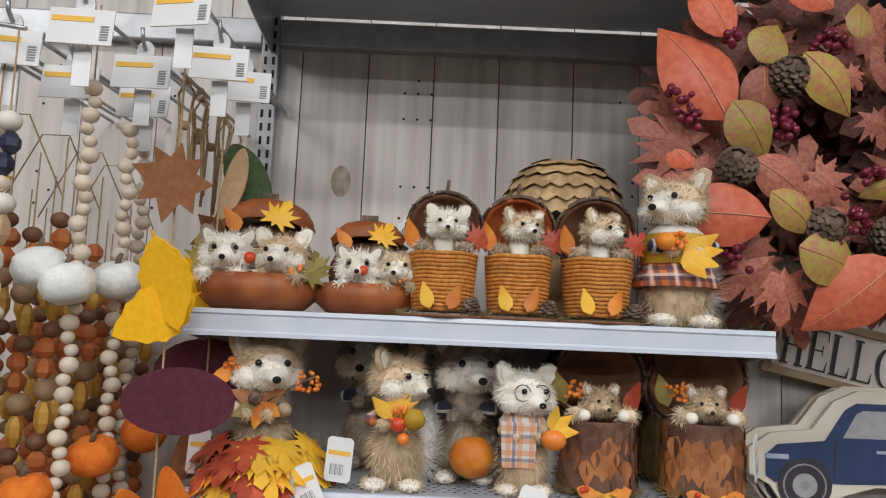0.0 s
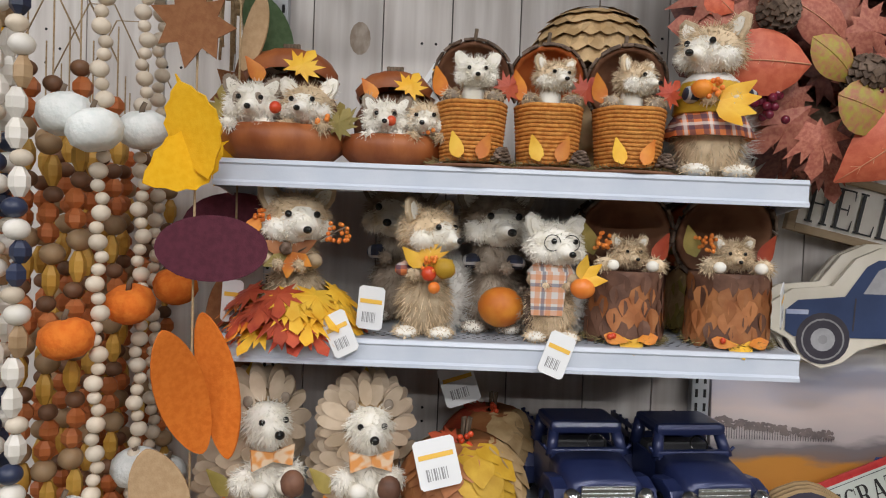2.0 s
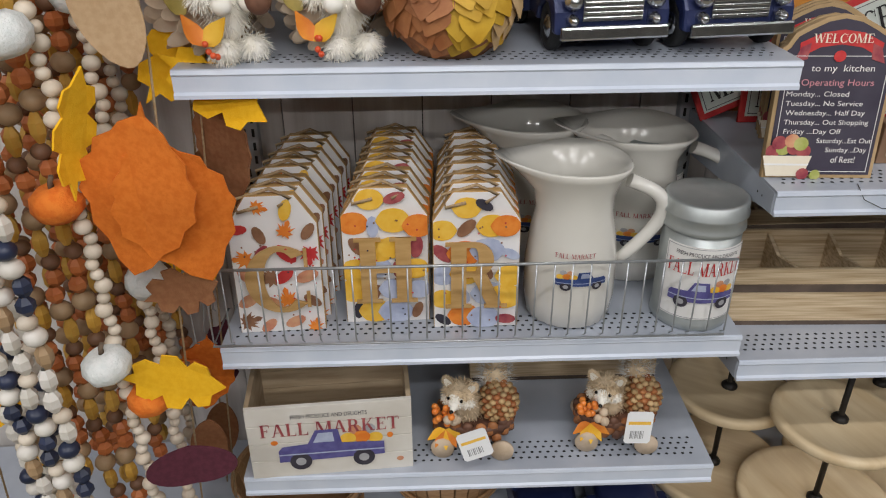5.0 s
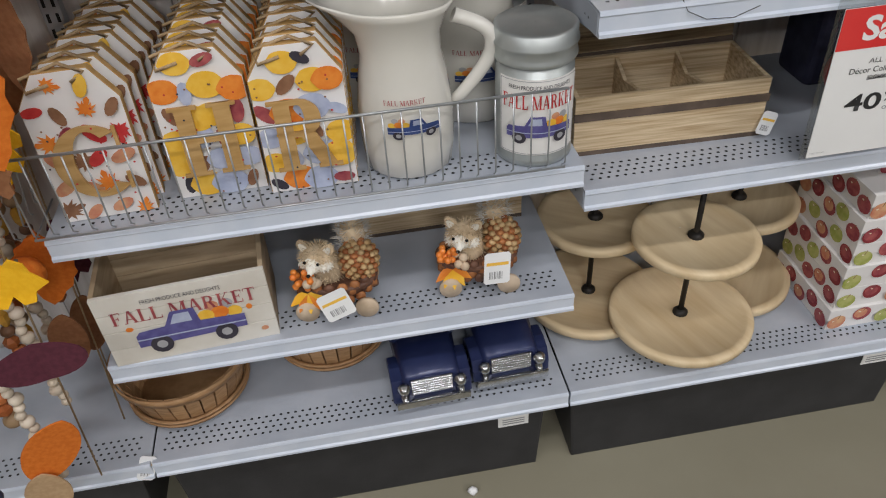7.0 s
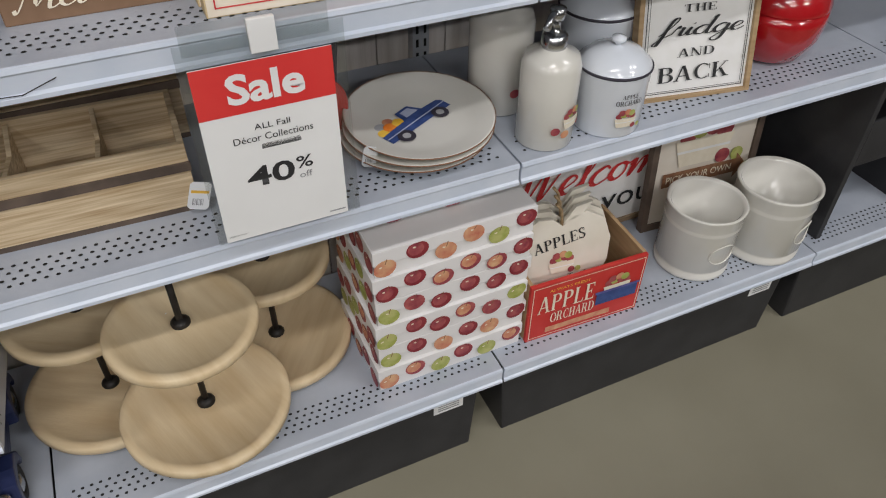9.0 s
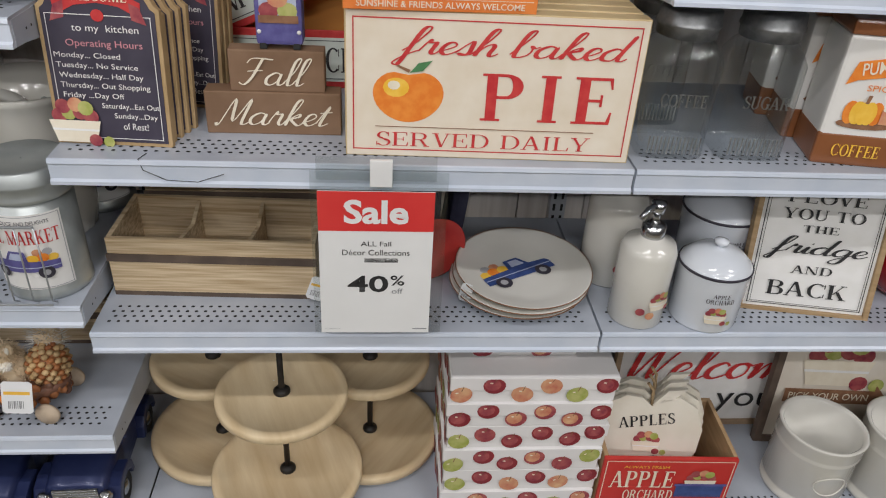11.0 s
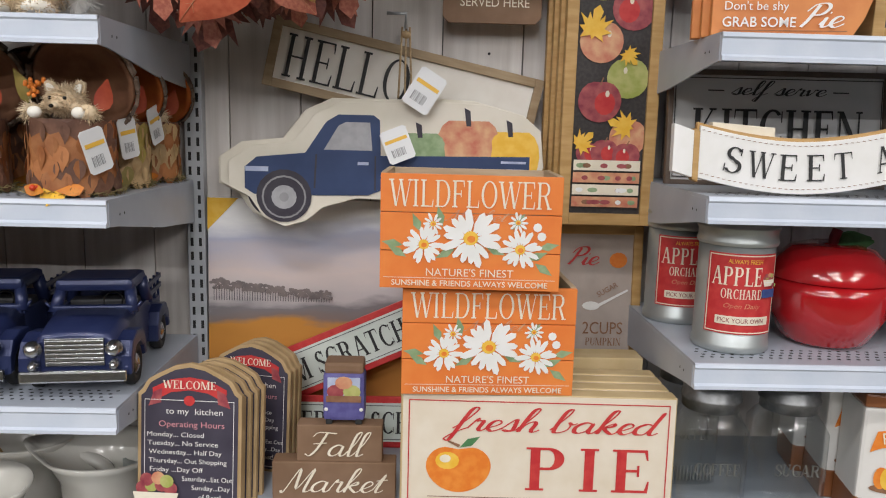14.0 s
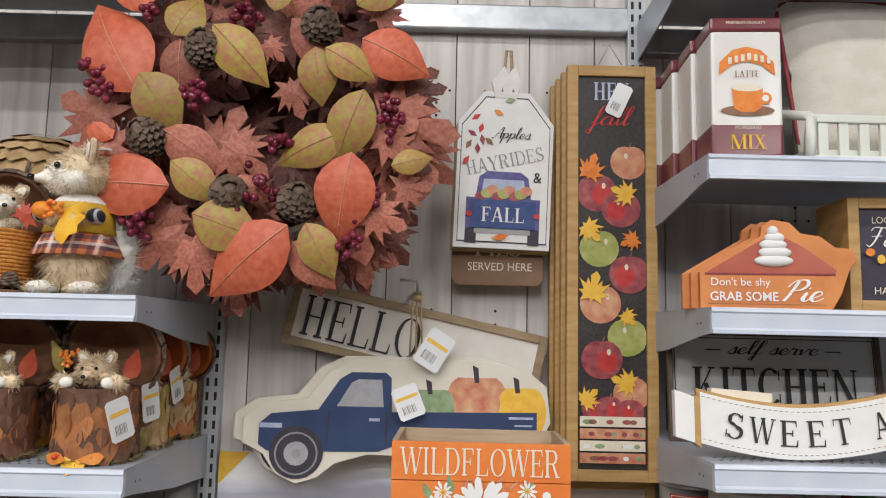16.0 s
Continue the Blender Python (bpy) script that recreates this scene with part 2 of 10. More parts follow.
    if ch == "M":
        stem(0.08, w=thin), stem(0.82), slant(0.46, 0, 0.09, 1, fat), slant(0.52, 0, 0.84, 1, thin)
        return polys, 1.10
    if ch == "N":
        stem(0.08, w=thin), stem(0.68, w=thin, feet="t"), slant(0.58, 0, 0.04, 1, fat)
        return polys, 0.86
    if ch in "KX":
        if ch == "K":
            stem(0.08), slant(0.22, 0.36, 0.62, 1, thin), slant(0.60, 0, 0.32, 0.56, fat)
        else:
            slant(0.58, 0, 0.08, 1, fat), slant(0.08, 0, 0.62, 1, thin), foot(0.06, 0.08, 0), foot(0.08, fat, 0.95)
        foot(0.60, 0.08, 0.95), foot(0.60, fat, 0)
        return polys, 0.88
    if ch == "U":
        stem(0.08, 0.3, feet="t"), stem(0.62, 0.3, w=thin, feet="t"), bowl(0.38, 0.3, 0.30, 0.31, 180, 360, fat * 0.7)
        return polys, 0.80
    if ch == "Y":
        stem(0.30, 0, 0.46, feet="b"), slant(0.30, 0.42, 0.04, 1, fat), slant(0.40, 0.42, 0.66, 1, thin), foot(0.04, fat, 0.95), foot(0.62, 0.08, 0.95)
        return polys, 0.78
    return polys, 0.34 if ch == " " else 0.10


# a joined script: the pen's way through each letter, baseline 0, ascenders 1
PEN = {
    "a": "42,40 25,46 6,30 6,8 20,0 36,12 43,42 42,10 50,0 62,10", "b": "0,10 20,60 28,95 20,100 12,80 10,10 22,0 40,10 44,30 36,44 48,36 58,42",
    "c": "40,36 28,46 8,32 6,10 20,0 36,6 46,14", "d": "42,40 25,46 6,30 6,8 20,0 36,12 50,98 43,30 44,4 54,0 64,10",
    "e": "0,10 20,20 34,34 26,46 12,40 6,16 18,0 32,4 44,16", "f": "0,8 20,40 36,90 28,100 18,80 10,-30 4,-45 -6,-36 10,-10 30,8 40,12",
    "g": "40,40 24,46 6,30 6,8 20,0 36,14 42,42 38,-30 22,-46 8,-34 30,-6 56,12", "h": "0,8 22,60 30,95 22,100 14,80 8,0 16,28 30,44 40,36 38,8 46,0 58,10",
    "i": "0,10 10,42 8,10 16,0 28,10|13,58 15,62 13,64", "k": "0,8 22,60 30,95 22,100 14,80 8,0 14,24 34,44 38,34 18,24 36,4 46,0 56,10",
    "l": "0,8 20,50 28,94 20,100 12,80 12,10 20,0 32,10", "m": "0,30 8,44 8,0 20,36 30,44 34,30 32,0 44,36 54,44 58,34 56,6 64,0 74,10",
    "o": "30,44 10,38 5,15 20,0 36,12 36,34 24,44 40,38 50,42", "p": "0,10 14,44 6,-45 10,10 22,42 38,40 42,20 30,2 14,6 30,0 50,10",
    "r": "0,10 12,52 16,42 30,42 28,10 36,0 46,10", "s": "0,8 24,52 30,30 30,6 16,0 6,6 30,2 42,10", "t": "0,10 20,78 12,10 20,0 34,10|0,50 34,55",
    "u": "0,30 8,44 6,10 14,0 30,14 36,42 36,8 44,0 54,10", "v": "0,30 8,42 14,2 30,30 34,46 46,40", "y": "0,30 8,44 6,10 14,0 30,14 36,42 32,-30 18,-46 6,-34 28,-6 52,12",
    "W": "0,88 12,100 22,2 50,90 56,2 82,70 96,100", "F": "6,80 20,98 80,94|48,96 36,30 20,0 2,8|16,50 60,54", "M": "0,5 10,0 32,100 46,10 76,100 72,10 82,0 94,10",
    "P": "30,95 20,30 10,0|4,66 20,95 50,100 62,80 50,55 26,50", "A": "0,2 10,0 50,100 52,10 62,0|16,38 66,42",
}


def script_glyph(ch, fat=0.075, thin=0.028):
    """The pen strokes of one script letter as ribbons, thick on the way down, and its width."""
    polys, wide = [], 0.3
    if ch not in PEN:
        return polys, wide
    for way in PEN[ch].split("|"):
        pts = [Vector((float(a) / 100, float(b) / 100)) for a, b in (q.split(",") for q in way.split())]
        wide = max(q.x for q in pts) if ch == "P" else max(wide if ch != "i" else 0, pts[-1].x) if polys == [] else wide
        line = []
        for i in range(len(pts) - 1):
            p0, p1, p2, p3 = pts[max(0, i - 1)], pts[i], pts[i + 1], pts[min(len(pts) - 1, i + 2)]
            for k in range(5):
                u = k / 5
                line.append(0.5 * (2 * p1 + (p2 - p0) * u + (2 * p0 - 5 * p1 + 4 * p2 - p3) * u * u + (3 * p1 - p0 - 3 * p2 + p3) * u ** 3))
        line.append(pts[-1])
        rows = []
        for i, p in enumerate(line):
            d = (line[min(i + 1, len(line) - 1)] - line[max(i - 1, 0)])
            d = d.normalized() if d.length > 1e-6 else Vector((1, 0))
            w = thin + (fat - thin) * max(0.0, -d.y) ** 0.8
            nrm = Vector((-d.y, d.x)) * w
            rows.append((p + nrm, p - nrm))
        for a, b in zip(rows, rows[1:]):
            polys.append([tuple(a[0]), tuple(b[0]), tuple(b[1]), tuple(a[1])])
    return polys, wide - 0.03


def drawn_letters(string, style, shear, weight):
    """A line of serif or script letters as one flat mesh in x, y."""
    bm = bmesh.new()
    x, n = 0.0, 0
    for ch in string:
        polys, w = serif_glyph(ch.upper(), 0.17 * weight, 0.06 * weight) if style == "serif" else script_glyph(ch, 0.045 * weight, 0.019 * weight)
        n = 0
        for pl in polys:
            n += 1
            f = bm.faces.new([bm.verts.new((x + px + pz * shear, pz, n * (0.002 if style == "serif" else 0.0008))) for px, pz in pl])
            f.normal_update()
            if f.normal.z < 0:
                f.normal_flip()
        x += w + (0.05 if style == "serif" else 0.0)
    me = bpy.data.meshes.new("letters")
    bm.to_mesh(me)
    bm.free()
    return me


def words(string, height, material, parent, m, width=None, depth=0.0006, shear=0.0, name="lettering", bold=0.0, style="plain", weight=1.0):
    """Letters in the built-in font, centred at m, upright in its x and z, facing -y; width fits the line."""
    if style == "plain":
        cu = bpy.data.curves.new("letters", "FONT")
        cu.body, cu.size, cu.extrude, cu.shear, cu.offset = string, 1.0, 0.0, shear, bold
        cu.align_x, cu.align_y, cu.resolution_u = "CENTER", "CENTER", 3
        tmp = bpy.data.objects.new("letters", cu)
        me = bpy.data.meshes.new_from_object(tmp)
        bpy.data.objects.remove(tmp)
        bpy.data.curves.remove(cu)
    else:
        me = drawn_letters(string, style, shear, weight)
    xs = [v.co.x for v in me.vertices] or [0, 1]
    ys = [v.co.y for v in me.vertices] or [0, 1]
    w, h = max(xs) - min(xs), max(ys) - min(ys)
    cx, cy = (max(xs) + min(xs)) / 2, (max(ys) + min(ys)) / 2
    k = height / h
    kx = width / w if width else k
    for v in me.vertices:
        v.co = ((v.co.x - cx) * kx, -depth - v.co.z * 0.01, (v.co.y - cy) * k)
    me.materials.append(material)
    ob = new(name, me)
    ob.parent = parent
    ob.matrix_local = m
    return ob


def disc_pts(rx, rz, n=20, cx=0.0, cz=0.0):
    return [(cx + rx * math.cos(2 * math.pi * i / n), cz + rz * math.sin(2 * math.pi * i / n)) for i in range(n)]


def flat_bm(pts, y=0.0, bm=None):
    """A thin printed shape in x, z, facing -y."""
    b2 = bm or bmesh.new()
    f = b2.faces.new([b2.verts.new((x, y, z)) for x, z in pts])
    f.normal_update()
    if f.normal.y > 0:
        f.normal_flip()
    return b2


# ---- structure ----
BAY = 0.785
X = [-1.08, -0.295, 0.490, 1.268, 2.053, 2.838]
FRONT, BACK = 1.095, 1.480


def wall_box(name, x0, x1, y0, y1, z0, z1, material, category):
    ob = obj(name, box_bm(x1 - x0, y1 - y0, z1 - z0, (x0 + x1) / 2, (y0 + y1) / 2, z0), material)
    return tagged(ob, category=category, kind="structure")


wall_box("floor", -4.0, 6.0, -7.0, 1.75, -0.1, 0.0, FLOOR, "floor")["label"] = "grey-olive sealed concrete shop floor"
wall_box("ceiling", -4.0, 6.0, -7.0, 4.0, 3.6, 3.7, CEIL, "ceiling")
wall_box("wall_south", -4.0, 6.0, -7.1, -7.0, 0.0, 3.6, WALL, "wall")
# unseen partition, added to keep the far lamps off the lower shelves
wall_box("wall_aisle", -4.0, 6.0, -1.95, -1.85, 0.0, 2.15, WALL, "wall")
wall_box("wall_west", -4.1, -4.0, -7.1, 4.0, 0.0, 3.6, WALL, "wall")
wall_box("wall_east", 6.0, 6.1, -7.1, 4.0, 0.0, 3.6, WALL, "wall")
wall_box("wall_north", -4.0, 6.0, 4.0, 4.1, 0.0, 3.6, WALL, "wall")
WALL_TOP = 2.32
back_wall = wall_box("wall_gondola_back", X[0] - 1.0, X[5], BACK + 0.008, BACK + 0.03, 0.0, WALL_TOP, surf("backing_dark", (0.10, 0.09, 0.08), (0.13, 0.12, 0.11), 8, 0.8), "wall")
back_wall["label"] = "whitewashed plank-look pegboard back panel of shop shelving"

# ---- gondola shelving ----
def shelf(x0, x1, z, front=FRONT, lip=0.036, side_l=True, side_r=True):
    w = x1 - x0 - 0.004
    cx = (x0 + x1) / 2
    e = thing("gondola_shelf", pose(cx, front, z), "pale grey steel shop shelf with perforated front edge", "shelf", "gondola shelves")
    d = BACK - 0.025 - front
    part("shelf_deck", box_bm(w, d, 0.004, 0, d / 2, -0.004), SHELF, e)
    # front rail: a folded channel with a raised rim above and below
    prof = [(0, 0.0), (-0.003, -0.001), (-0.0045, -0.006), (-0.0025, -0.0085), (-0.0025, -lip + 0.008), (-0.006, -lip + 0.005), (-0.006, -lip), (0.004, -lip), (0.006, -lip + 0.004), (0.006, -0.006)]
    bm = bmesh.new()
    ends = [[bm.verts.new((sx * w / 2, y, zz)) for y, zz in prof] for sx in (-1, 1)]
    n = len(prof)
    for i in range(n):
        bm.faces.new((ends[0][i], ends[0][(i + 1) % n], ends[1][(i + 1) % n], ends[1][i]))
    bm.faces.new(ends[0])
    bm.faces.new(ends[1][::-1])
    bmesh.ops.recalc_face_normals(bm, faces=bm.faces)
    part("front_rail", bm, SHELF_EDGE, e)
    holes = bmesh.new()
    for r in range(4):
        yy = 0.026 + r * 0.0125
        k = 0
        xx = -w / 2 + 0.02 + (0.006 if r % 2 else 0)
        while xx < w / 2 - 0.02:
            vs = [holes.verts.new((xx + 0.0030 * math.cos(a), yy + 0.0026 * math.sin(a), 0.0006)) for a in [i * math.pi / 3 for i in range(6)]]
            holes.faces.new(vs)
            xx += 0.0138
    tagged(part("perforation", holes, DARK, e), kind="stuff")
    for sx, on in ((-1, side_l), (1, side_r)):
        if not on:
            continue
        pts = [(0.004, -0.004), (d, -0.004), (d, -0.075), (d * 0.55, -0.062), (0.03, -0.038), (0.004, -0.036)]
        bm = prism_bm(pts, 0.003)
        bmesh.ops.transform(bm, matrix=Matrix(((0, 1, 0, 0), (1, 0, 0, 0), (0, 0, 1, 0), (0, 0, 0, 1))), verts=bm.verts)
        bmesh.ops.translate(bm, vec=(sx * (w / 2 - 0.001) - 0.0015, 0, 0), verts=bm.verts)
        bmesh.ops.recalc_face_normals(bm, faces=bm.faces)
        br = part("bracket", bm, SHELF, e)
        hb = bmesh.new()
        for hy in (0.035, 0.05):
            vs = [hb.verts.new((sx * (w / 2 + 0.0018), hy + 0.002 * math.cos(a), -0.022 + 0.002 * math.sin(a))) for a in [i * math.pi / 3 for i in range(6)]]
            hb.faces.new(vs)
        part("bolt_hole", hb, DARK, br)
    return e


ZS1 = (1.683, 1.452, 1.170, 0.756, 0.494)
ZS2 = (0.992, 0.708)
ZS3 = (1.899, 1.685, 1.476, 1.249, 0.992, 0.708)
for z in ZS1:
    shelf(X[1], X[2], z)
for z in ZS2:
    shelf(X[2], X[3], z)
for z in ZS3:
    shelf(X[3], X[4], z)
DECK = 0.247
for i in range(1, 5):
    shelf(X[i], X[i + 1], DECK, front=1.082, side_l=False, side_r=False)
for z in ZS2:
    shelf(X[4], X[5], z)

# high shelves, seen from below
for i, z in ((1, 2.245), (3, 2.245)):
    e = shelf(X[i], X[i + 1], z, front=1.12)
    # pale hexagons below the deck: light coming through the holes, put in as colour
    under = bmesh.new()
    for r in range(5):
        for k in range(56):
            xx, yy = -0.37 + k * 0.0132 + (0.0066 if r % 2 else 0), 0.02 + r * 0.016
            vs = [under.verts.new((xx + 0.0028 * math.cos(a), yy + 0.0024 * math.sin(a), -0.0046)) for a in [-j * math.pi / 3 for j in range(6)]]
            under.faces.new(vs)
    tagged(part("perforation_below", under, surf("painted_hole_light", (0.5, 0.5, 0.48), None, 9, 0.8), e), kind="stuff")

# slotted uprights and the rail along the top of the back panel
for i in range(0, 6):
    e = thing("slotted_upright", pose(X[i], BACK - 0.012, 0.0), "grey steel slotted upright post of shop shelving", "upright", "slotted uprights")
    part("post", box_bm(0.032, 0.022, 2.36, 0, 0, 0, 0.002), UPRIGHT, e)
    sl = bmesh.new()
    z = 0.30
    while z < 2.34:
        for sx in (-0.0075, 0.0075):
            vs = [sl.verts.new((sx + a * 0.0026, -0.0116, z + b * 0.0075)) for a, b in ((-1, -1), (1, -1), (1, 1), (-1, 1))]
            sl.faces.new(vs)
        z += 0.0254
    tagged(part("slot_strip", sl, DARK, e), kind="stuff")
for i in range(0, 5):
    e = obj("back_rail", box_bm(X[i + 1] - X[i] - 0.034, 0.03, 0.05, (X[i] + X[i + 1]) / 2, BACK - 0.012, 2.185 if i != 2 else 2.225, 0.003), STEEL)
    tagged(e, "brushed steel cross rail along the back panel", "rail", "cross rails")

# black storage bins under the bottom decks
for i in range(1, 5):
    cx = (X[i] + X[i + 1]) / 2 - 0.012
    e = thing("storage_bin", pose(cx, 1.106, 0), "black plastic storage bin under the bottom shelf", "bin", "bins under shelves")
    bm = prism_bm([(-0.352, 0.0), (0.352, 0.0), (0.366, 0.198), (-0.366, 0.198)], 0.34, 0.006)
    part("tub", bm, BLACK, e)
    lab = part("label_card", box_bm(0.062, 0.0015, 0.03, 0.30, -0.0016, 0.145), WHITE, e, "white price label card")
    for k in range(3):
        part("print_bar", box_bm(0.045, 0.0006, 0.0022, 0.30, -0.0028, 0.152 + k * 0.0065), GREY_INK, lab)

# whitewashed boards of the back panel, one printed panel a bay
JOINTS = (0.0, 0.058, 0.184, 0.309, 0.433, 0.575, 0.702, 0.785)
PLANK_ME = {}
for i in range(-1, 5):
    for j0, j1 in zip(JOINTS, JOINTS[1:]):
        w = j1 - j0
        if w not in PLANK_ME:
            me = bpy.data.meshes.new("plank")
            pb = box_bm(w - 0.0022, 0.008, WALL_TOP - 0.02, 0, 0, 0, 0.0006)
            pb.to_mesh(me)
            pb.free()
            me.materials.append(PLANK)
            PLANK_ME[w] = me
        ob = new("plank", PLANK_ME[w])
        ob.parent = back_wall
        ob.matrix_local = pose((X[i] if i >= 0 else X[0] - BAY) + j0 + w / 2, BACK + 0.004, 0.02)
holes = bmesh.new()
rng = random.Random(5)


def peg(x, z):
    vs = [holes.verts.new((x + 0.0028 * math.cos(a), BACK - 0.0006, z + 0.0028 * math.sin(a))) for a in [i * math.pi / 3 for i in range(6)]]
    f = holes.faces.new(vs)


for gx in (-0.95, -0.72, -0.5, -0.04, 0.21, 0.37, 0.62, 0.74, 0.86, 0.98, 1.10, 1.22, 1.55, 1.8):
    for gz in (1.24, 1.45, 1.66, 1.87, 1.93, 2.06, 2.11):
        if rng.random() < 0.72:
            n = rng.choice((1, 2, 3))
            for j in range(n):
                peg(gx + j * 0.0254, gz)
            if rng.random() < 0.5:
                peg(gx + 0.0254, gz + 0.0254)
tagged(obj("peg_holes", holes, DARK, back_wall), kind="stuff")
obj("knot", flat_bm([(x, z) for x, z in disc_pts(0.019, 0.03, 14, -0.152, 1.935)], BACK - 0.0007), KNOT, back_wall)

# ---- craft materials ----
FUR = surf("white_bristle", (0.84, 0.80, 0.70), (0.90, 0.87, 0.80), 60, 0.8, rand=0.08)
STRAW = surf("tan_bristle", (0.54, 0.41, 0.26), (0.72, 0.58, 0.40), 60, 0.85, rand=0.25)
GREYFUR = surf("grey_brown_bristle", (0.27, 0.21, 0.155), (0.42, 0.35, 0.28), 60, 0.85, rand=0.25)
FLUFF = surf("pale_fluff", (0.62, 0.60, 0.56), (0.72, 0.70, 0.66), 50, 0.95, rand=0.1)
BEAD = surf("black_bead", (0.01, 0.01, 0.01), (0.015, 0.015, 0.015), 10, 0.12)
RUST = surf("rust_pumpkin", (0.27, 0.075, 0.022), (0.40, 0.125, 0.035), 25, 0.5, bump=0.25, bscale=120, stretch=(1, 1, 0.4))
ROPE = surf("orange_rope", (0.50, 0.17, 0.025), (0.66, 0.29, 0.06), 160, 0.75, bump=0.6, bscale=400, rand=0.1)
BARK = surf("pinecone_scale", (0.085, 0.05, 0.03), (0.21, 0.15, 0.115), 90, 0.8, bump=0.3, rand=0.3)
CAP_IN = surf("brown_cap_lining", (0.20, 0.085, 0.045), (0.27, 0.125, 0.065), 40, 0.8)
CAP_IN2 = surf("orange_cap_lining", (0.50, 0.11, 0.02), (0.58, 0.15, 0.03), 40, 0.8)
MOSS = surf("dry_moss", (0.16, 0.13, 0.05), (0.28, 0.22, 0.10), 120, 0.95, rand=0.3)
L_ORANGE = surf("orange_leaf", (0.62, 0.17, 0.015), (0.75, 0.28, 0.03), 35, 0.55, rand=0.2, bump=0.1)
L_YELLOW = surf("yellow_leaf", (0.78, 0.40, 0.02), (0.86, 0.52, 0.05), 35, 0.55, rand=0.15, bump=0.1)
L_RED = surf("red_leaf", (0.38, 0.045, 0.02), (0.52, 0.09, 0.035), 35, 0.55, rand=0.25, bump=0.1)
L_RUST = surf("rust_leaf", (0.30, 0.10, 0.03), (0.42, 0.17, 0.06), 35, 0.6, rand=0.2, bump=0.15)
L_BROWN = surf("brown_leaf", (0.115, 0.05, 0.03), (0.19, 0.09, 0.055), 45, 0.6, rand=0.2, bump=0.15)
L_TAN = surf("tan_leaf", (0.42, 0.27, 0.12), (0.54, 0.37, 0.19), 45, 0.65, rand=0.2, bump=0.15)
L_OLIVE = surf("olive_leaf", (0.28, 0.22, 0.05), (0.40, 0.30, 0.08), 35, 0.6, rand=0.2, bump=0.1)
L_MUSTARD = surf("mustard_leaf", (0.48, 0.27, 0.015), (0.58, 0.35, 0.03), 40, 0.6, rand=0.15, bump=0.15)
BERRY = surf("red_berry", (0.62, 0.06, 0.02), (0.70, 0.10, 0.03), 30, 0.3)
BERRY_O = surf("orange_berry", (0.80, 0.20, 0.03), (0.85, 0.28, 0.05), 30, 0.35)
TWIG = surf("twig", (0.10, 0.07, 0.045), (0.18, 0.13, 0.09), 80, 0.85)
CREAM = surf("wood_petal", (0.53, 0.405, 0.28), (0.65, 0.52, 0.385), 30, 0.7, rand=0.12)
GINGHAM = surf("orange_gingham", (0.80, 0.34, 0.10), (0.85, 0.62, 0.42), 110, 0.8, detail=0)
FELT_W = surf("white_felt", (0.76, 0.74, 0.70), (0.82, 0.80, 0.77), 60, 0.95)


def plaid_mat(name, c1, c2, c3, scale):
    m = surf(name, c1, c1, 30, 0.9)
    nt = m.node_tree
    b = nt.nodes["Principled BSDF"]
    tc = nt.nodes.new("ShaderNodeTexCoord")
    col = None
    for axis, colour, sc in (("X", c2, scale), ("Z", c2, scale * 0.97), ("X", c3, scale * 0.5), ("Z", c3, scale * 0.5)):
        w = nt.nodes.new("ShaderNodeTexWave")
        w.bands_direction = axis
        w.inputs["Scale"].default_value = sc
        nt.links.new(tc.outputs["Object"], w.inputs[0])
        r = nt.nodes.new("ShaderNodeValToRGB")
        lo = 0.58 if colour is c2 else 0.93
        r.color_ramp.elements[0].position, r.color_ramp.elements[1].position = lo, lo + 0.03
        nt.links.new(w.outputs["Fac"], r.inputs[0])
        k = nt.nodes.new("ShaderNodeMath")
        k.operation = "MULTIPLY"
        k.inputs[1].default_value = 0.62
        nt.links.new(r.outputs[0], k.inputs[0])
        mix = nt.nodes.new("ShaderNodeMix")
        mix.data_type = "RGBA"
        nt.links.new(k.outputs[0], mix.inputs["Factor"])
        if col is None:
            mix.inputs["A"].default_value = (*c1, 1)
        else:
            nt.links.new(col, mix.inputs["A"])
        mix.inputs["B"].default_value = (*colour, 1)
        col = mix.outputs["Result"]
    nt.links.new(col, b.inputs["Base Color"])
    return m


PLAID = plaid_mat("orange_navy_plaid", (0.74, 0.22, 0.07), (0.035, 0.04, 0.09), (0.75, 0.7, 0.66), 22)
PLAID_N = plaid_mat("navy_plaid", (0.03, 0.035, 0.07), (0.02, 0.02, 0.03), (0.72, 0.7, 0.68), 22)
PLAID_L = plaid_mat("pale_plaid", (0.72, 0.68, 0.65), (0.72, 0.28, 0.10), (0.08, 0.10, 0.18), 20)

KIT = [FUR, STRAW, GREYFUR, BEAD, RUST, ROPE, BARK, CAP_IN, MOSS, L_ORANGE, L_YELLOW, L_RED, L_RUST, L_BROWN, L_TAN, L_OLIVE, BERRY, BERRY_O, TWIG, CREAM, GINGHAM, FELT_W, PLAID, PLAID_N, PLAID_L, FLUFF, CAP_IN2, L_MUSTARD]
KI = {m.name: i for i, m in enumerate(KIT)}


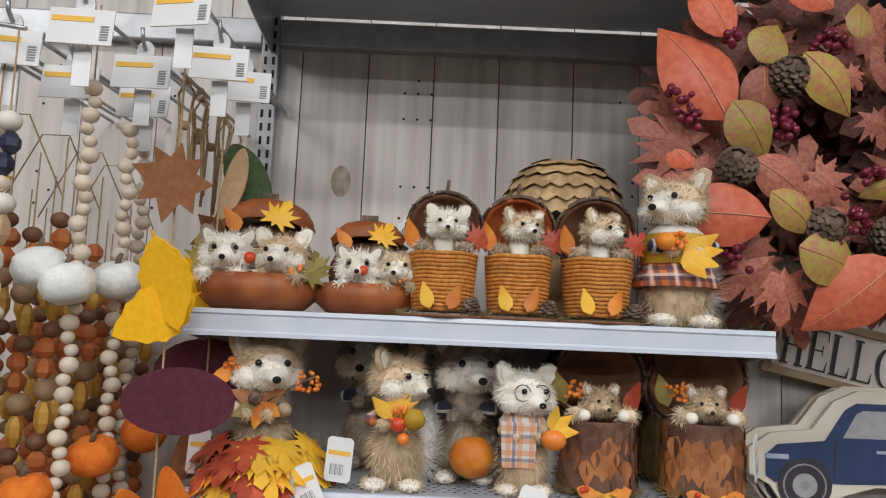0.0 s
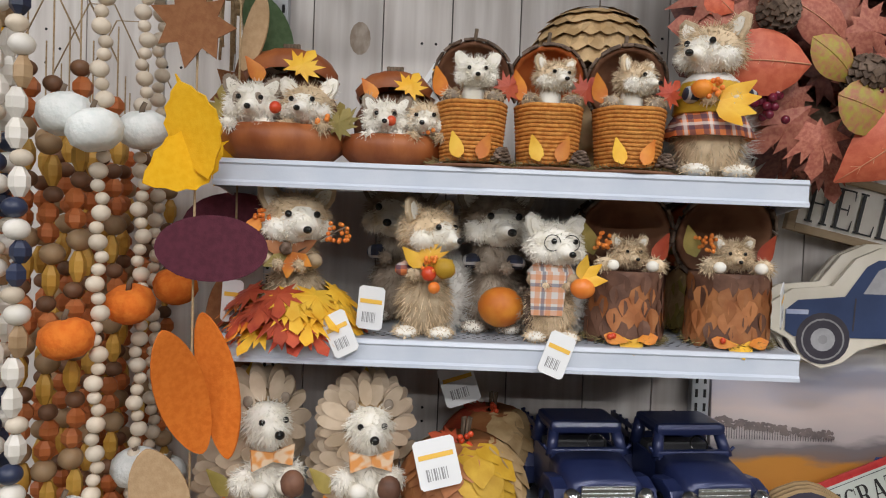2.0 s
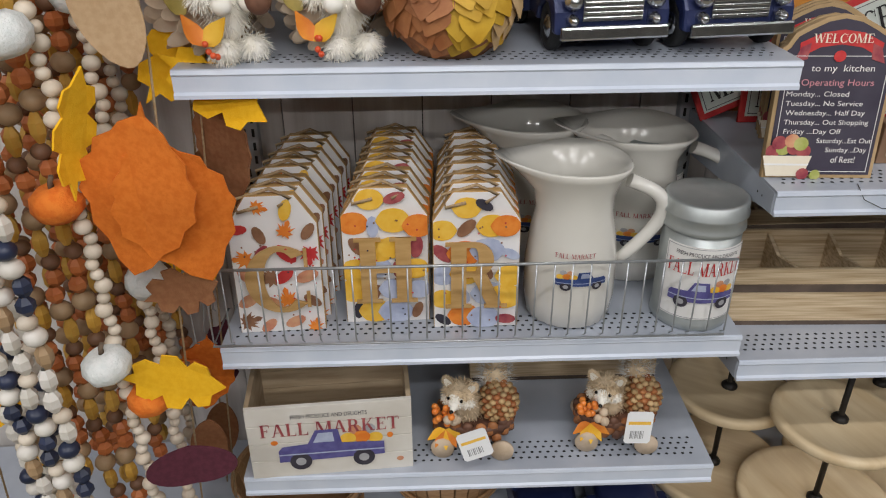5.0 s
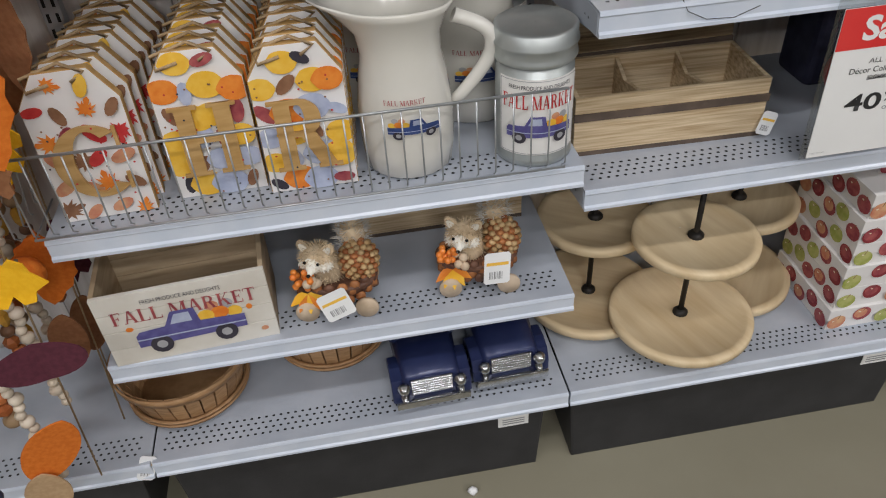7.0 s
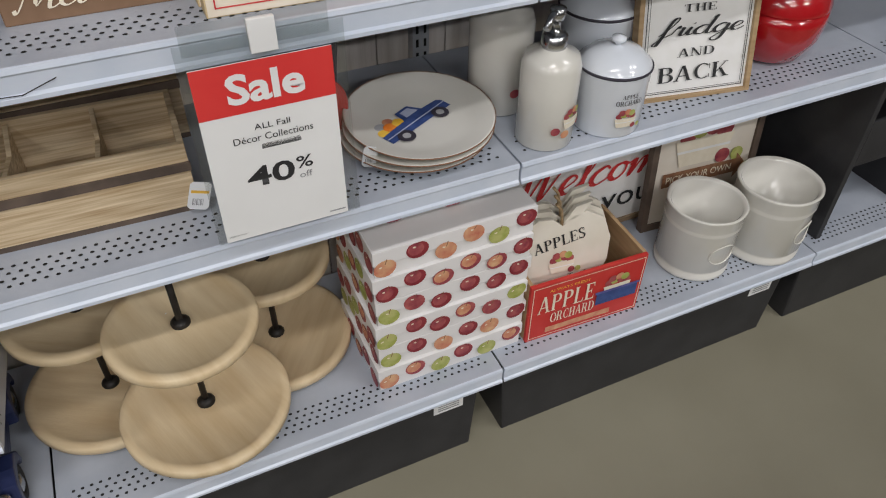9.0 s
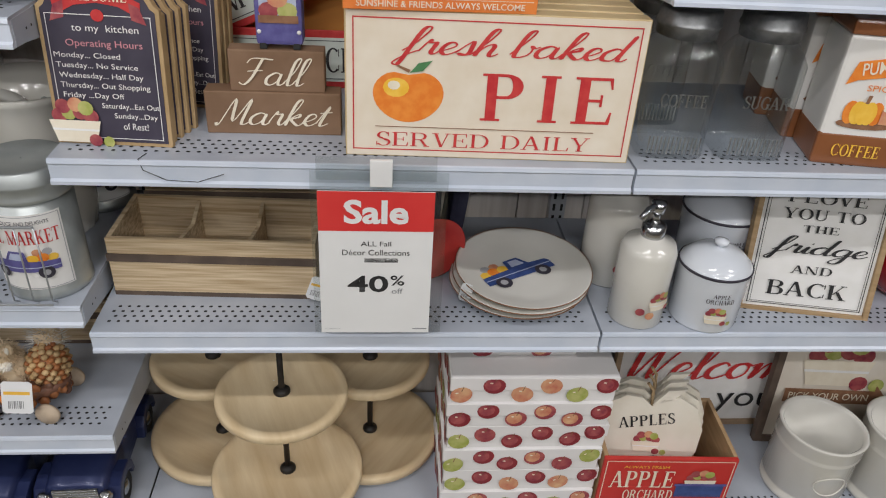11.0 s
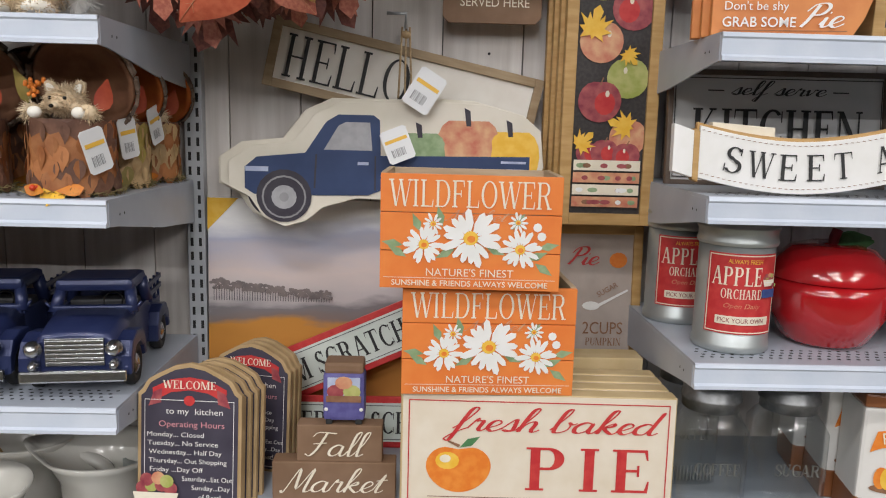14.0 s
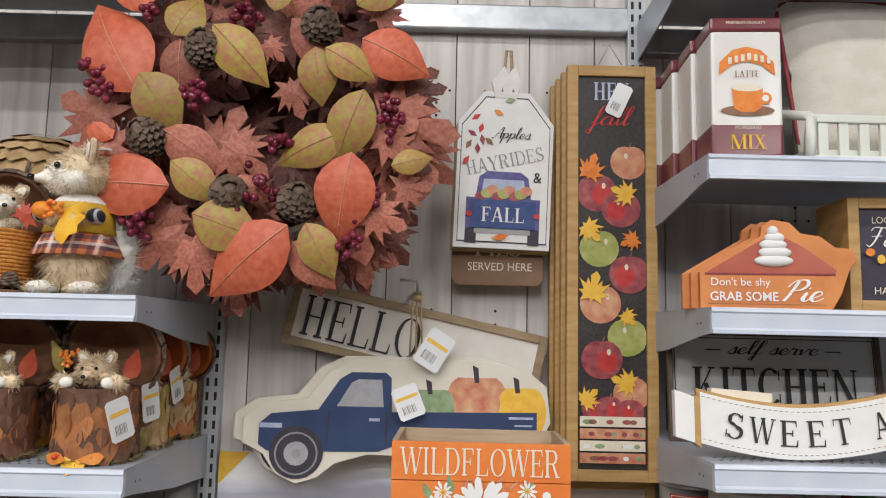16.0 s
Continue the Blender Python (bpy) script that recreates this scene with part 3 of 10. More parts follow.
def leaf_bm(length, width, curl=0.25, fold=0.25, seg=5):
    """A pointed oval leaf that grows along +z from the origin, its face towards -y."""
    bm = bmesh.new()
    rows = []
    for i in range(seg + 1):
        t = i / seg
        w = width * 0.5 * math.sin(math.pi * (0.06 + 0.94 * t) ** 0.8) if 0 < i < seg else width * 0.04
        y = -curl * length * t * t
        rows.append([bm.verts.new((sx * w, y - abs(sx) * -fold * w, length * t)) for sx in (-1, 0, 1)])
    for a, b in zip(rows, rows[1:]):
        for k in (0, 1):
            f = bm.faces.new((a[k], a[k + 1], b[k + 1], b[k]))
            f.smooth = True
    return bm


MAPLE = [(0, 0), (0.07, 0.13), (0.36, 0.0), (0.27, 0.19), (0.54, 0.31), (0.29, 0.37), (0.50, 0.69), (0.25, 0.55), (0.23, 0.75), (0.11, 0.57), (0.15, 0.84), (0.0, 1.0)]


def maple_bm(size, curl=0.15):
    pts = MAPLE + [(-x, z) for x, z in MAPLE[-2:0:-1]]
    bm = bmesh.new()
    c = bm.verts.new((0, -0.05 * size, 0.38 * size))
    ring = [bm.verts.new((x * size, curl * size * ((z - 0.4) ** 2 + x * x * 1.5), z * size)) for x, z in pts]
    for i in range(len(ring)):
        bm.faces.new((c, ring[i], ring[(i + 1) % len(ring)]))
    return bm


def aim(at, direction, spin=0.0):
    """A pose at a place, its z along direction."""
    q = Vector(direction).normalized().to_track_quat("Z", "Y").to_matrix().to_4x4()
    return Matrix.Translation(at) @ q @ Matrix.Rotation(spin, 4, "Z")


def face_dir(at, normal, spin=0.0):
    """A pose at a place whose -y looks along normal, turned in its own plane by spin."""
    n = Vector(normal).normalized()
    q = (-n).to_track_quat("Y", "Z").to_matrix().to_4x4()
    return Matrix.Translation(at) @ q @ Matrix.Rotation(spin, 4, "Y")


class Fig:
    """Gathers the pieces of one craft figure into one mesh."""

    def __init__(self, seed):
        self.bm, self.r = bmesh.new(), random.Random(seed)

    def add(self, b2, material, m=None):
        if m is not None:
            bmesh.ops.transform(b2, matrix=m, verts=b2.verts)
        i = KI[material.name]
        for f in b2.faces:
            f.material_index = i
        merge(self.bm, b2)

    def ball(self, c, rad, material, rough=0.04, u=14, v=9, m=None):
        self.add(ball_bm(rad[0], rad[1], rad[2], 0, 0, 0, u, v, rough), material, Matrix.Translation(c) @ (m or Matrix()))

    def fur(self, c, rad, n, length, material, droop=0.35, cone=None, thick=0.0011):
        """Bristles on an ellipsoid; cone (direction, cosine) keeps those on one side."""
        r, b2 = self.r, bmesh.new()
        c, n, thick = Vector(c), int(n * 2.3), thick * 0.62
        made = 0
        while made < n:
            d = Vector((r.gauss(0, 1), r.gauss(0, 1), r.gauss(0, 1)))
            if d.length < 0.01:
                continue
            d.normalize()
            if cone and d.dot(cone[0]) < cone[1]:
                continue
            made += 1
            p = c + Vector((d.x * rad[0], d.y * rad[1], d.z * rad[2])) * 0.97
            out = (d + Vector((r.gauss(0, 0.28), r.gauss(0, 0.28), r.gauss(0, 0.28) - droop * 1.5))).normalized()
            tip = p + out * length * r.uniform(0.6, 1.25)
            u = out.cross(Vector((0.3, 0.5, 0.8))).normalized() * thick
            w = out.cross(u).normalized() * thick
            v = [b2.verts.new(q) for q in (p + u, p - u * 0.5 + w, p - u * 0.5 - w, tip)]
            for a, b in ((0, 1), (1, 2), (2, 0)):
                b2.faces.new((v[a], v[b], v[3]))
        self.add(b2, material)

    def leaf(self, at, normal, spin, size, material, maple=False, width=0.55, curl=0.25):
        b2 = maple_bm(size) if maple else leaf_bm(size, size * width, curl, 0.25 if curl > 0 else 0.06)
        self.add(b2, material, face_dir(at, normal, spin))

    def berries(self, c, n, spread, rad, material):
        for _ in range(n):
            p = Vector(c) + Vector([self.r.uniform(-spread, spread) for _ in range(3)])
            self.add(ball_bm(rad, rad, rad, 0, 0, 0, 8, 6), material, Matrix.Translation(p))

    def head(self, c, r, fur, yaw=0.0, ears=True, mask=None, fur_n=240, ear_mat=None, length=None, eyes=True, snout=1.0):
        """A furry animal's head that looks along -y, turned by yaw degrees."""
        t = Matrix.Translation(c) @ Matrix.Rotation(radians(yaw), 4, "Z")
        length = length or r * 0.32
        self.ball(c, (r, r * 0.90, r * 0.78), fur)
        self.fur(c, (r, r * 0.90, r * 0.78), int(fur_n * 1.3), length, fur, 0.3)
        fc = t @ Vector((0, -r * 0.42, -r * 0.14))
        face = mask or FUR
        self.ball(fc, (r * 0.72, r * 0.62, r * 0.62), face)
        self.fur(fc, (r * 0.74, r * 0.62, r * 0.62), int(fur_n * 0.7), length * 0.42, face, 0.25)
        sn = t @ Vector((0, -r * (1.36 + 0.1 * snout), -r * 0.31))
        for q in range(6):
            u = q / 5
            self.ball(t @ Vector((0, -r * (0.72 + 0.60 * u), -r * (0.20 + 0.12 * u))), (r * (0.46 - 0.30 * u), r * 0.22, r * (0.40 - 0.27 * u)), face)
        self.fur(t @ Vector((0, -r * 0.86, -r * 0.24)), (r * 0.38, r * 0.36, r * 0.32), int(fur_n * 0.5), length * 0.25, face, 0.1)
        for s in (-1, 1):
            ck = t @ Vector((s * r * 0.62, -r * 0.42, -r * 0.30))
            self.ball(ck, (r * 0.42, r * 0.34, r * 0.34), face)
            self.fur(ck, (r * 0.42, r * 0.34, r * 0.34), int(fur_n * 0.35), length * 0.55, face, 0.3)
        self.ball(sn - (t.to_3x3() @ Vector((0, r * 0.1, 0))), (r * 0.13, r * 0.13, r * 0.11), BEAD, 0)
        if eyes:
            for s in (-1, 1):
                self.ball(t @ Vector((s * r * 0.42, -r * 0.93, r * 0.13)), (r * 0.105, r * 0.105, r * 0.105), BEAD, 0)
        if ears:
            for s in (-1, 1):
                pts = [(-0.36 * r, 0), (0.36 * r, 0), (0.34 * r, 0.40 * r), (0.16 * r, 0.74 * r), (-0.10 * r, 0.72 * r), (-0.32 * r, 0.38 * r)]
                m = t @ pose(s * r * 0.66, -r * 0.10, r * 0.46, 0, s * 36, s * -8)
                self.add(prism_bm(pts, r * 0.16, r * 0.04), ear_mat or fur, m)
                self.add(prism_bm([(x * 0.6, z * 0.72 + 0.03 * r) for x, z in pts], 0.002), FUR, m @ pose(0, -0.003, 0))
                e = m @ Vector((0, r * 0.08, r * 0.3))
                self.fur(e, (r * 0.24, r * 0.1, r * 0.32), 46, length * 0.7, ear_mat or fur, -0.2)

    def done(self, name, m, label, category, group=""):
        ob = obj(name, self.bm, KIT)
        ob.matrix_world = m
        return tagged(ob, label, category, group)


def cap(fig, c, r, tilt, lining, yaw=0.0):
    """A pinecone-scaled mushroom cap whose hollow looks forward."""
    t = Matrix.Translation(c) @ Matrix.Rotation(radians(yaw), 4, "Z") @ Matrix.Rotation(radians(-tilt), 4, "X")
    prof = [(0.001, r * 0.5), (r * 0.5, r * 0.42), (r * 0.85, r * 0.2), (r, 0.0), (r * 0.93, -0.002), (r * 0.8, r * 0.12), (r * 0.4, r * 0.3), (0.001, r * 0.34)]
    b2 = lathe_bm(prof, 22)
    for f in b2.faces:
        f.material_index = 0
    fig.add(b2, lining, t)
    for ring, (rr, zz, n, el) in enumerate(((1.0, 0.02, 22, 5), (0.86, 0.2, 19, 30), (0.66, 0.36, 15, 48), (0.42, 0.47, 10, 65), (0.2, 0.53, 5, 80))):
        for k in range(n):
            a = 2 * math.pi * (k + 0.5 * (ring % 2)) / n + fig.r.uniform(-0.05, 0.05)
            p = Vector((rr * r * math.cos(a), rr * r * math.sin(a), zz * r))
            w = r * 0.30
            b3 = box_bm(w * 0.9, w * 0.75, r * 0.07, 0, 0, 0, r * 0.02)
            mm = t @ Matrix.Translation(p) @ Matrix.Rotation(a - math.pi / 2, 4, "Z") @ Matrix.Rotation(radians(-(90 - el) * 0.75 - 12 + fig.r.uniform(-10, 10)), 4, "X")
            fig.add(b3, BARK, mm)


def price_tag(m, w=0.045, h=0.06, bar="yellow", lean="white paper price tag on a string"):
    e = thing("price_tag", m, lean, "tag", "price tags")
    pts = [(-w / 2, 0.004), (-w / 2 + 0.004, 0), (w / 2 - 0.004, 0), (w / 2, 0.004), (w / 2, h - 0.004), (w / 2 - 0.004, h), (-w / 2 + 0.004, h), (-w / 2, h - 0.004)]
    c = part("card", prism_bm(pts, 0.0012), PAPER, e)
    if bar == "yellow":
        part("stripe", flat_bm([(-w * 0.42, h * 0.60), (w * 0.42, h * 0.60), (w * 0.42, h * 0.70), (-w * 0.42, h * 0.70)], -0.0005), YELLOW_BAR, c)
    for k in range(9):
        x = -w * 0.3 + k * w * 0.06
        part("barcode_line", flat_bm([(x, h * 0.16), (x + w * (0.02 + 0.02 * (k % 3 == 0)), h * 0.16), (x + w * (0.02 + 0.02 * (k % 3 == 0)), h * 0.4), (x, h * 0.4)], -0.0005), GREY_INK, c)
    return e

# ---- bay one: harvest animals ----
ZA, ZB, ZC, ZD, ZF = ZS1


def pumpkin_nook(x, y, z, w, heads, seed, label):
    f = Fig(seed)
    rib = lambda a, zz: 1 + 0.05 * abs(math.sin(a * 6))
    b = lathe_bm([(0.001, 0.0), (w * 0.36, 0.0), (w * 0.47, w * 0.10), (w * 0.50, w * 0.2), (w * 0.46, w * 0.30), (w * 0.40, w * 0.30), (0.001, w * 0.22)], 36, sy=0.8, wob=rib)
    f.add(b, RUST)
    top = lathe_bm([(w * 0.36, 0.0), (w * 0.40, w * 0.08), (w * 0.33, w * 0.2), (w * 0.16, w * 0.27), (0.001, w * 0.24)], 30, sy=0.8, wob=rib)
    f.add(top, RUST, pose(0.0, w * 0.20, w * 0.68, -22))
    f.add(ball_bm(w * 0.42, w * 0.22, w * 0.38, 0, 0, 0, 16, 10), CAP_IN, Matrix.Translation((0, w * 0.22, w * 0.42)))
    for k in range(5):
        f.add(tube_bm([(0.004 * k - 0.008, w * 0.24, w * 0.82), (0.005 * k - 0.012, w * 0.25, w * 1.05)], 0.0028, 6), TWIG)
    for dx, mat, ear, mask in heads:
        c = (dx * w, -w * 0.14, w * 0.47)
        f.head(c, w * 0.205, mat, yaw=-dx * 30, ear_mat=ear, fur_n=260, length=0.011)
        if mask:
            for s in (-1, 1):
                f.ball((c[0] + s * w * 0.085, c[1] - w * 0.165, c[2] + 0.002), (w * 0.035, w * 0.025, w * 0.06), GREYFUR)
        for s in (-1, 1):
            f.ball((c[0] + s * w * 0.14, -w * 0.30, w * 0.29), (w * 0.06, w * 0.05, w * 0.05), mat)
            f.fur((c[0] + s * w * 0.14, -w * 0.30, w * 0.29), (w * 0.06, w * 0.05, w * 0.05), 50, 0.01, mat)
    f.leaf((w * 0.12, -w * 0.22, w * 0.70), (0.2, -1, 0.5), 0.5, w * 0.32, L_YELLOW, True)
    f.leaf((-w * 0.16, -w * 0.15, w * 0.66), (-0.2, -1, 0.4), -0.7, w * 0.25, L_ORANGE)
    f.leaf((-w * 0.46, -w * 0.1, w * 0.34), (-0.2, -1, 0.2), -0.3, w * 0.32, L_OLIVE, True)
    f.leaf((w * 0.42, -w * 0.24, w * 0.24), (0.2, -1, 0.2), 0.6, w * 0.28, L_OLIVE, True)
    f.berries((0, -w * 0.36, w * 0.42), 1, 0.001, w * 0.05, BERRY)
    f.berries((w * 0.36, -w * 0.3, w * 0.34), 7, w * 0.05, w * 0.022, BERRY_O)
    return f.done("animal_figurine", pose(x, y, z), label, "figurine", "harvest animals")


pumpkin_nook(-0.218, 1.17, ZA, 0.168, ((-0.24, FUR, GREYFUR, True), (0.22, STRAW, FUR, False)), 11, "raccoon and fox figurines peeking from a rust pumpkin")
pumpkin_nook(-0.066, 1.175, ZA, 0.142, ((-0.06, FUR, GREYFUR, True), (0.36, STRAW, STRAW, False)), 12, "raccoon figurine peeking from a rust-coloured pumpkin")


def rope_basket(x, y, z, r, lining, look_yaw, seed, fur):
    f = Fig(seed)
    f.add(lathe_bm([(0.001, 0), (r * 1.35, 0), (r * 1.38, 0.004), (0.001, 0.005)], 28), CAP_IN)
    n = 15
    for k in range(n):
        rr = r * (0.86 + 0.14 * k / n)
        zz = 0.012 + k * 0.0054
        f.add(tube_bm([(rr * math.cos(a), rr * math.sin(a), zz + 0.0006 * math.sin(5 * a)) for a in [2 * math.pi * i / 40 for i in range(40)]], 0.0031, 6, closed=True), ROPE)
    f.add(lathe_bm([(r * 0.8, 0.008), (r * 0.94, 0.088), (0.001, 0.088)], 24), MOSS)
    f.head((0.004, -r * 0.25, 0.130), r * 0.56, fur, yaw=look_yaw, fur_n=300, length=0.009)
    f.ball((0, -r * 0.2, 0.098), (r * 0.34, r * 0.3, 0.025), FUR)
    for s in (-1, 1):
        f.ball((s * r * 0.62, -r * 0.5, 0.098), (r * 0.24, r * 0.2, r * 0.17), GREYFUR)
        f.fur((s * r * 0.62, -r * 0.5, 0.098), (r * 0.24, r * 0.2, r * 0.17), 60, 0.008, STRAW)
    cap(f, (0.0, r * 0.55, 0.132), r * 1.12, 58, lining)
    f.add(tube_bm([(0, r * 0.9, 0.17), (0.004, r * 1.0, 0.205)], 0.003, 6), TWIG)
    f.leaf((-r * 0.9, -r * 0.55, 0.095), (-0.2, -1, 0.1), -0.2, 0.04, L_ORANGE)
    f.leaf((r * 0.8, -r * 0.6, 0.10), (0.3, -1, 0.1), 0.7, 0.042, L_RED, True)
    f.fur((0, 0, 0.006), (r * 1.3, r * 1.3, 0.006), 260, 0.012, MOSS, 0.0, thick=0.0008)
    f.leaf((-r * 0.35, -r * 1.06, 0.012), (-0.1, -1, 0.3), -0.3, 0.036, L_YELLOW)
    f.leaf((r * 0.2, -r * 1.1, 0.012), (0.1, -1, 0.3), 0.4, 0.036, L_ORANGE)
    for k in range(30):
        a = k * 2.4
        f.add(ball_bm(0.006, 0.006, 0.0025, 0, 0, 0, 6, 4), BARK, Matrix.Translation((r * 0.85 + 0.011 * (1 - k / 40) * math.cos(a), -r * 0.85 + 0.011 * (1 - k / 40) * math.sin(a), 0.010 + k * 0.0006)))
    return f.done("animal_figurine", pose(x, y, z), "small animal figurine in an orange rope acorn basket", "figurine", "harvest animals")


rope_basket(0.044, 1.150, ZA, 0.047, CAP_IN, 0, 21, FUR)
rope_basket(0.150, 1.155, ZA, 0.046, CAP_IN2, 18, 22, STRAW)
rope_basket(0.262, 1.155, ZA, 0.049, CAP_IN, 35, 23, STRAW)

# a large mushroom with a cap of overlapping brown leaves
f = Fig(31)
f.add(lathe_bm([(0.001, 0), (0.05, 0), (0.042, 0.05), (0.034, 0.17), (0.001, 0.18)], 20), L_TAN)
f.add(lathe_bm([(0.001, 0.268), (0.05, 0.256), (0.078, 0.22), (0.09, 0.178), (0.085, 0.172), (0.03, 0.18), (0.001, 0.182)], 28), L_TAN)
for ring, (rr, zz, n) in enumerate(((0.091, 0.194, 26), (0.086, 0.214, 24), (0.077, 0.232, 21), (0.062, 0.248, 17), (0.044, 0.260, 12), (0.022, 0.268, 7))):
    for k in range(n):
        a = 2 * math.pi * (k + 0.5 * (ring % 2)) / n
        d = Vector((math.cos(a), math.sin(a), 0))
        nrm = d * (0.95 - 0.14 * ring) + Vector((0, 0, 0.30 + 0.15 * ring))
        f.leaf(d * rr * 0.99 + Vector((0, 0, zz)), nrm, math.pi + f.r.uniform(-0.2, 0.2), 0.034, L_TAN, width=1.25, curl=-0.03)
f.done("mushroom_ornament", pose(0.235, 1.30, ZA), "large mushroom ornament with overlapping brown leaf cap", "ornament")


def standing_animal(x, y, z, h, yaw, seed, fur, skirt=None, scarf=None, tail=None, label="", extra=None, body=None, big=0.245):
    """A furry animal on its hind legs, h to the top of the head."""
    f = Fig(seed)
    body = body or fur
    r = h * big
    f.ball((0, 0, h * 0.24), (h * 0.20, h * 0.19, h * 0.24), body)
    f.fur((0, 0, h * 0.24), (h * 0.20, h * 0.19, h * 0.24), 420, h * 0.075, body, 0.6)
    f.ball((0, -0.006, h * 0.52), (h * 0.15, h * 0.14, h * 0.17), body)
    f.fur((0, -0.006, h * 0.52), (h * 0.15, h * 0.14, h * 0.17), 240, h * 0.06, body, 0.6)
    for s in (-1, 1):
        f.ball((s * h * 0.13, -h * 0.17, h * 0.04), (h * 0.085, h * 0.12, h * 0.045), FUR)
        f.fur((s * h * 0.13, -h * 0.17, h * 0.04), (h * 0.085, h * 0.12, h * 0.04), 80, h * 0.04, body, 0.1)
    f.head((0, -h * 0.03, h * 0.79), r, fur, yaw=yaw, fur_n=340, length=h * 0.06)
    for s in (-1, 1):
        f.ball((s * h * 0.15, -h * 0.12, h * 0.50), (h * 0.06, h * 0.12, h * 0.055), scarf or body, m=Matrix.Rotation(radians(s * 25), 4, "Z"))
        f.ball((s * h * 0.08, -h * 0.22, h * 0.47), (h * 0.045, h * 0.045, h * 0.04), body)
        f.fur((s * h * 0.08, -h * 0.22, h * 0.47), (h * 0.045, h * 0.045, h * 0.04), 50, h * 0.03, body)
    if skirt:
        fl = lambda a, zz: 1 + 0.05 * math.sin(9 * a)
        f.add(lathe_bm([(h * 0.16, h * 0.46), (h * 0.22, h * 0.36), (h * 0.275, h * 0.25), (h * 0.27, h * 0.248), (h * 0.15, h * 0.44)], 40, wob=fl), skirt)
    if tail:
        f.ball((h * 0.20, h * 0.16, h * 0.30), (h * 0.11, h * 0.10, h * 0.27), tail)
        f.fur((h * 0.20, h * 0.16, h * 0.30), (h * 0.11, h * 0.10, h * 0.27), 420, h * 0.10, tail, -0.2, thick=0.0008)
    if extra:
        extra(f, h)
    return f.done("animal_figurine", pose(x, y, z), label, "figurine", "harvest animals")


def hedge_extra(f, h):
    f.add(lathe_bm([(h * 0.17, h * 0.60), (h * 0.20, h * 0.52), (h * 0.225, h * 0.40), (h * 0.2, h * 0.39), (h * 0.14, h * 0.58)], 30), L_MUSTARD)
    f.add(lathe_bm([(h * 0.12, h * 0.65), (h * 0.175, h * 0.60), (h * 0.17, h * 0.575), (h * 0.1, h * 0.62)], 24), FELT_W)
    f.ball((-h * 0.13, -h * 0.24, h * 0.52), (h * 0.065, h * 0.06, h * 0.055), L_ORANGE, 0.1)
    f.berries((-h * 0.07, -h * 0.25, h * 0.52), 12, h * 0.05, h * 0.017, BERRY_O)
    for k in range(4):
        f.leaf((-h * 0.02, -h * 0.24, h * 0.46), (-0.2, -1, 0.3), 1.1 + k * 0.5, h * 0.22, L_YELLOW)
    f.ball((h * 0.13, -h * 0.03, h * 0.95), (h * 0.06, h * 0.04, h * 0.035), PLAID)


standing_animal(0.374, 1.158, ZA, 0.222, -46, 41, STRAW, PLAID, PLAID_N, FLUFF, "straw hedgehog figurine in an orange plaid skirt and cape", hedge_extra, big=0.195)

# shelf B


def leaf_skirt(f, h):
    r = f.r
    for ring, (rr, zz, n) in enumerate(((0.32, 0.04, 16), (0.34, 0.12, 16), (0.31, 0.20, 14), (0.25, 0.28, 12))):
        for k in range(n):
            a = 2 * math.pi * (k + 0.5 * ring) / n + r.uniform(-0.1, 0.1)
            d = Vector((math.cos(a), math.sin(a), 0))
            p = d * rr * h * 0.98 + Vector((0, 0, zz * h + 0.05 * h))
            f.leaf(p, d + Vector((0, 0, 1.3)), math.pi + r.uniform(-0.6, 0.6), h * 0.33, r.choice((L_RED, L_RED, L_ORANGE, L_YELLOW, L_YELLOW)), True)
    for k, mt in enumerate((L_RUST, L_ORANGE, L_ORANGE, L_OLIVE, L_RUST)):
        f.leaf((0.0, -h * 0.2, h * 0.56), (0, -1, 0.3), 1.2 + k * 0.95, h * 0.2, mt)
    f.ball((-h * 0.02, -h * 0.23, h * 0.58), (h * 0.045, h * 0.04, h * 0.045), BARK, 0.2)
    f.add(tube_bm([(h * 0.06, -h * 0.2, h * 0.56), (h * 0.25, -h * 0.2, h * 0.68), (h * 0.38, -h * 0.2, h * 0.74)], 0.0014, 5), TWIG)
    f.berries((h * 0.33, -h * 0.2, h * 0.71), 22, h * 0.07, h * 0.016, BERRY_O)
    f.berries((-h * 0.2, -h * 0.2, h * 0.78), 18, h * 0.06, h * 0.016, BERRY_O)
    f.leaf((-h * 0.2, -h * 0.22, h * 0.78), (0, -1, 0.1), -2.4, h * 0.2, L_ORANGE)


standing_animal(-0.196, 1.160, ZB, 0.196, 24, 42, STRAW, big=0.235, label="straw fox figurine in a skirt of red and yellow leaves", extra=leaf_skirt)


def squirrel_extra(f, h):
    f.leaf((0, -h * 0.24, h * 0.52), (0, -1, 0.2), 0.3, h * 0.26, L_YELLOW, True)
    f.leaf((-0.004, -h * 0.24, h * 0.52), (0, -1, 0.2), -0.8, h * 0.2, L_YELLOW)
    f.ball((h * 0.14, -h * 0.26, h * 0.52), (h * 0.08, h * 0.07, h * 0.075), L_MUSTARD, 0.15)
    f.berries((h * 0.03, -h * 0.25, h * 0.55), 16, h * 0.05, h * 0.016, BERRY_O)
    f.ball((h * 0.03, -h * 0.27, h * 0.48), (h * 0.055, h * 0.05, h * 0.055), BERRY, 0)
    f.ball((h * 0.07, -h * 0.27, h * 0.38), (h * 0.045, h * 0.045, h * 0.045), BERRY_O, 0)


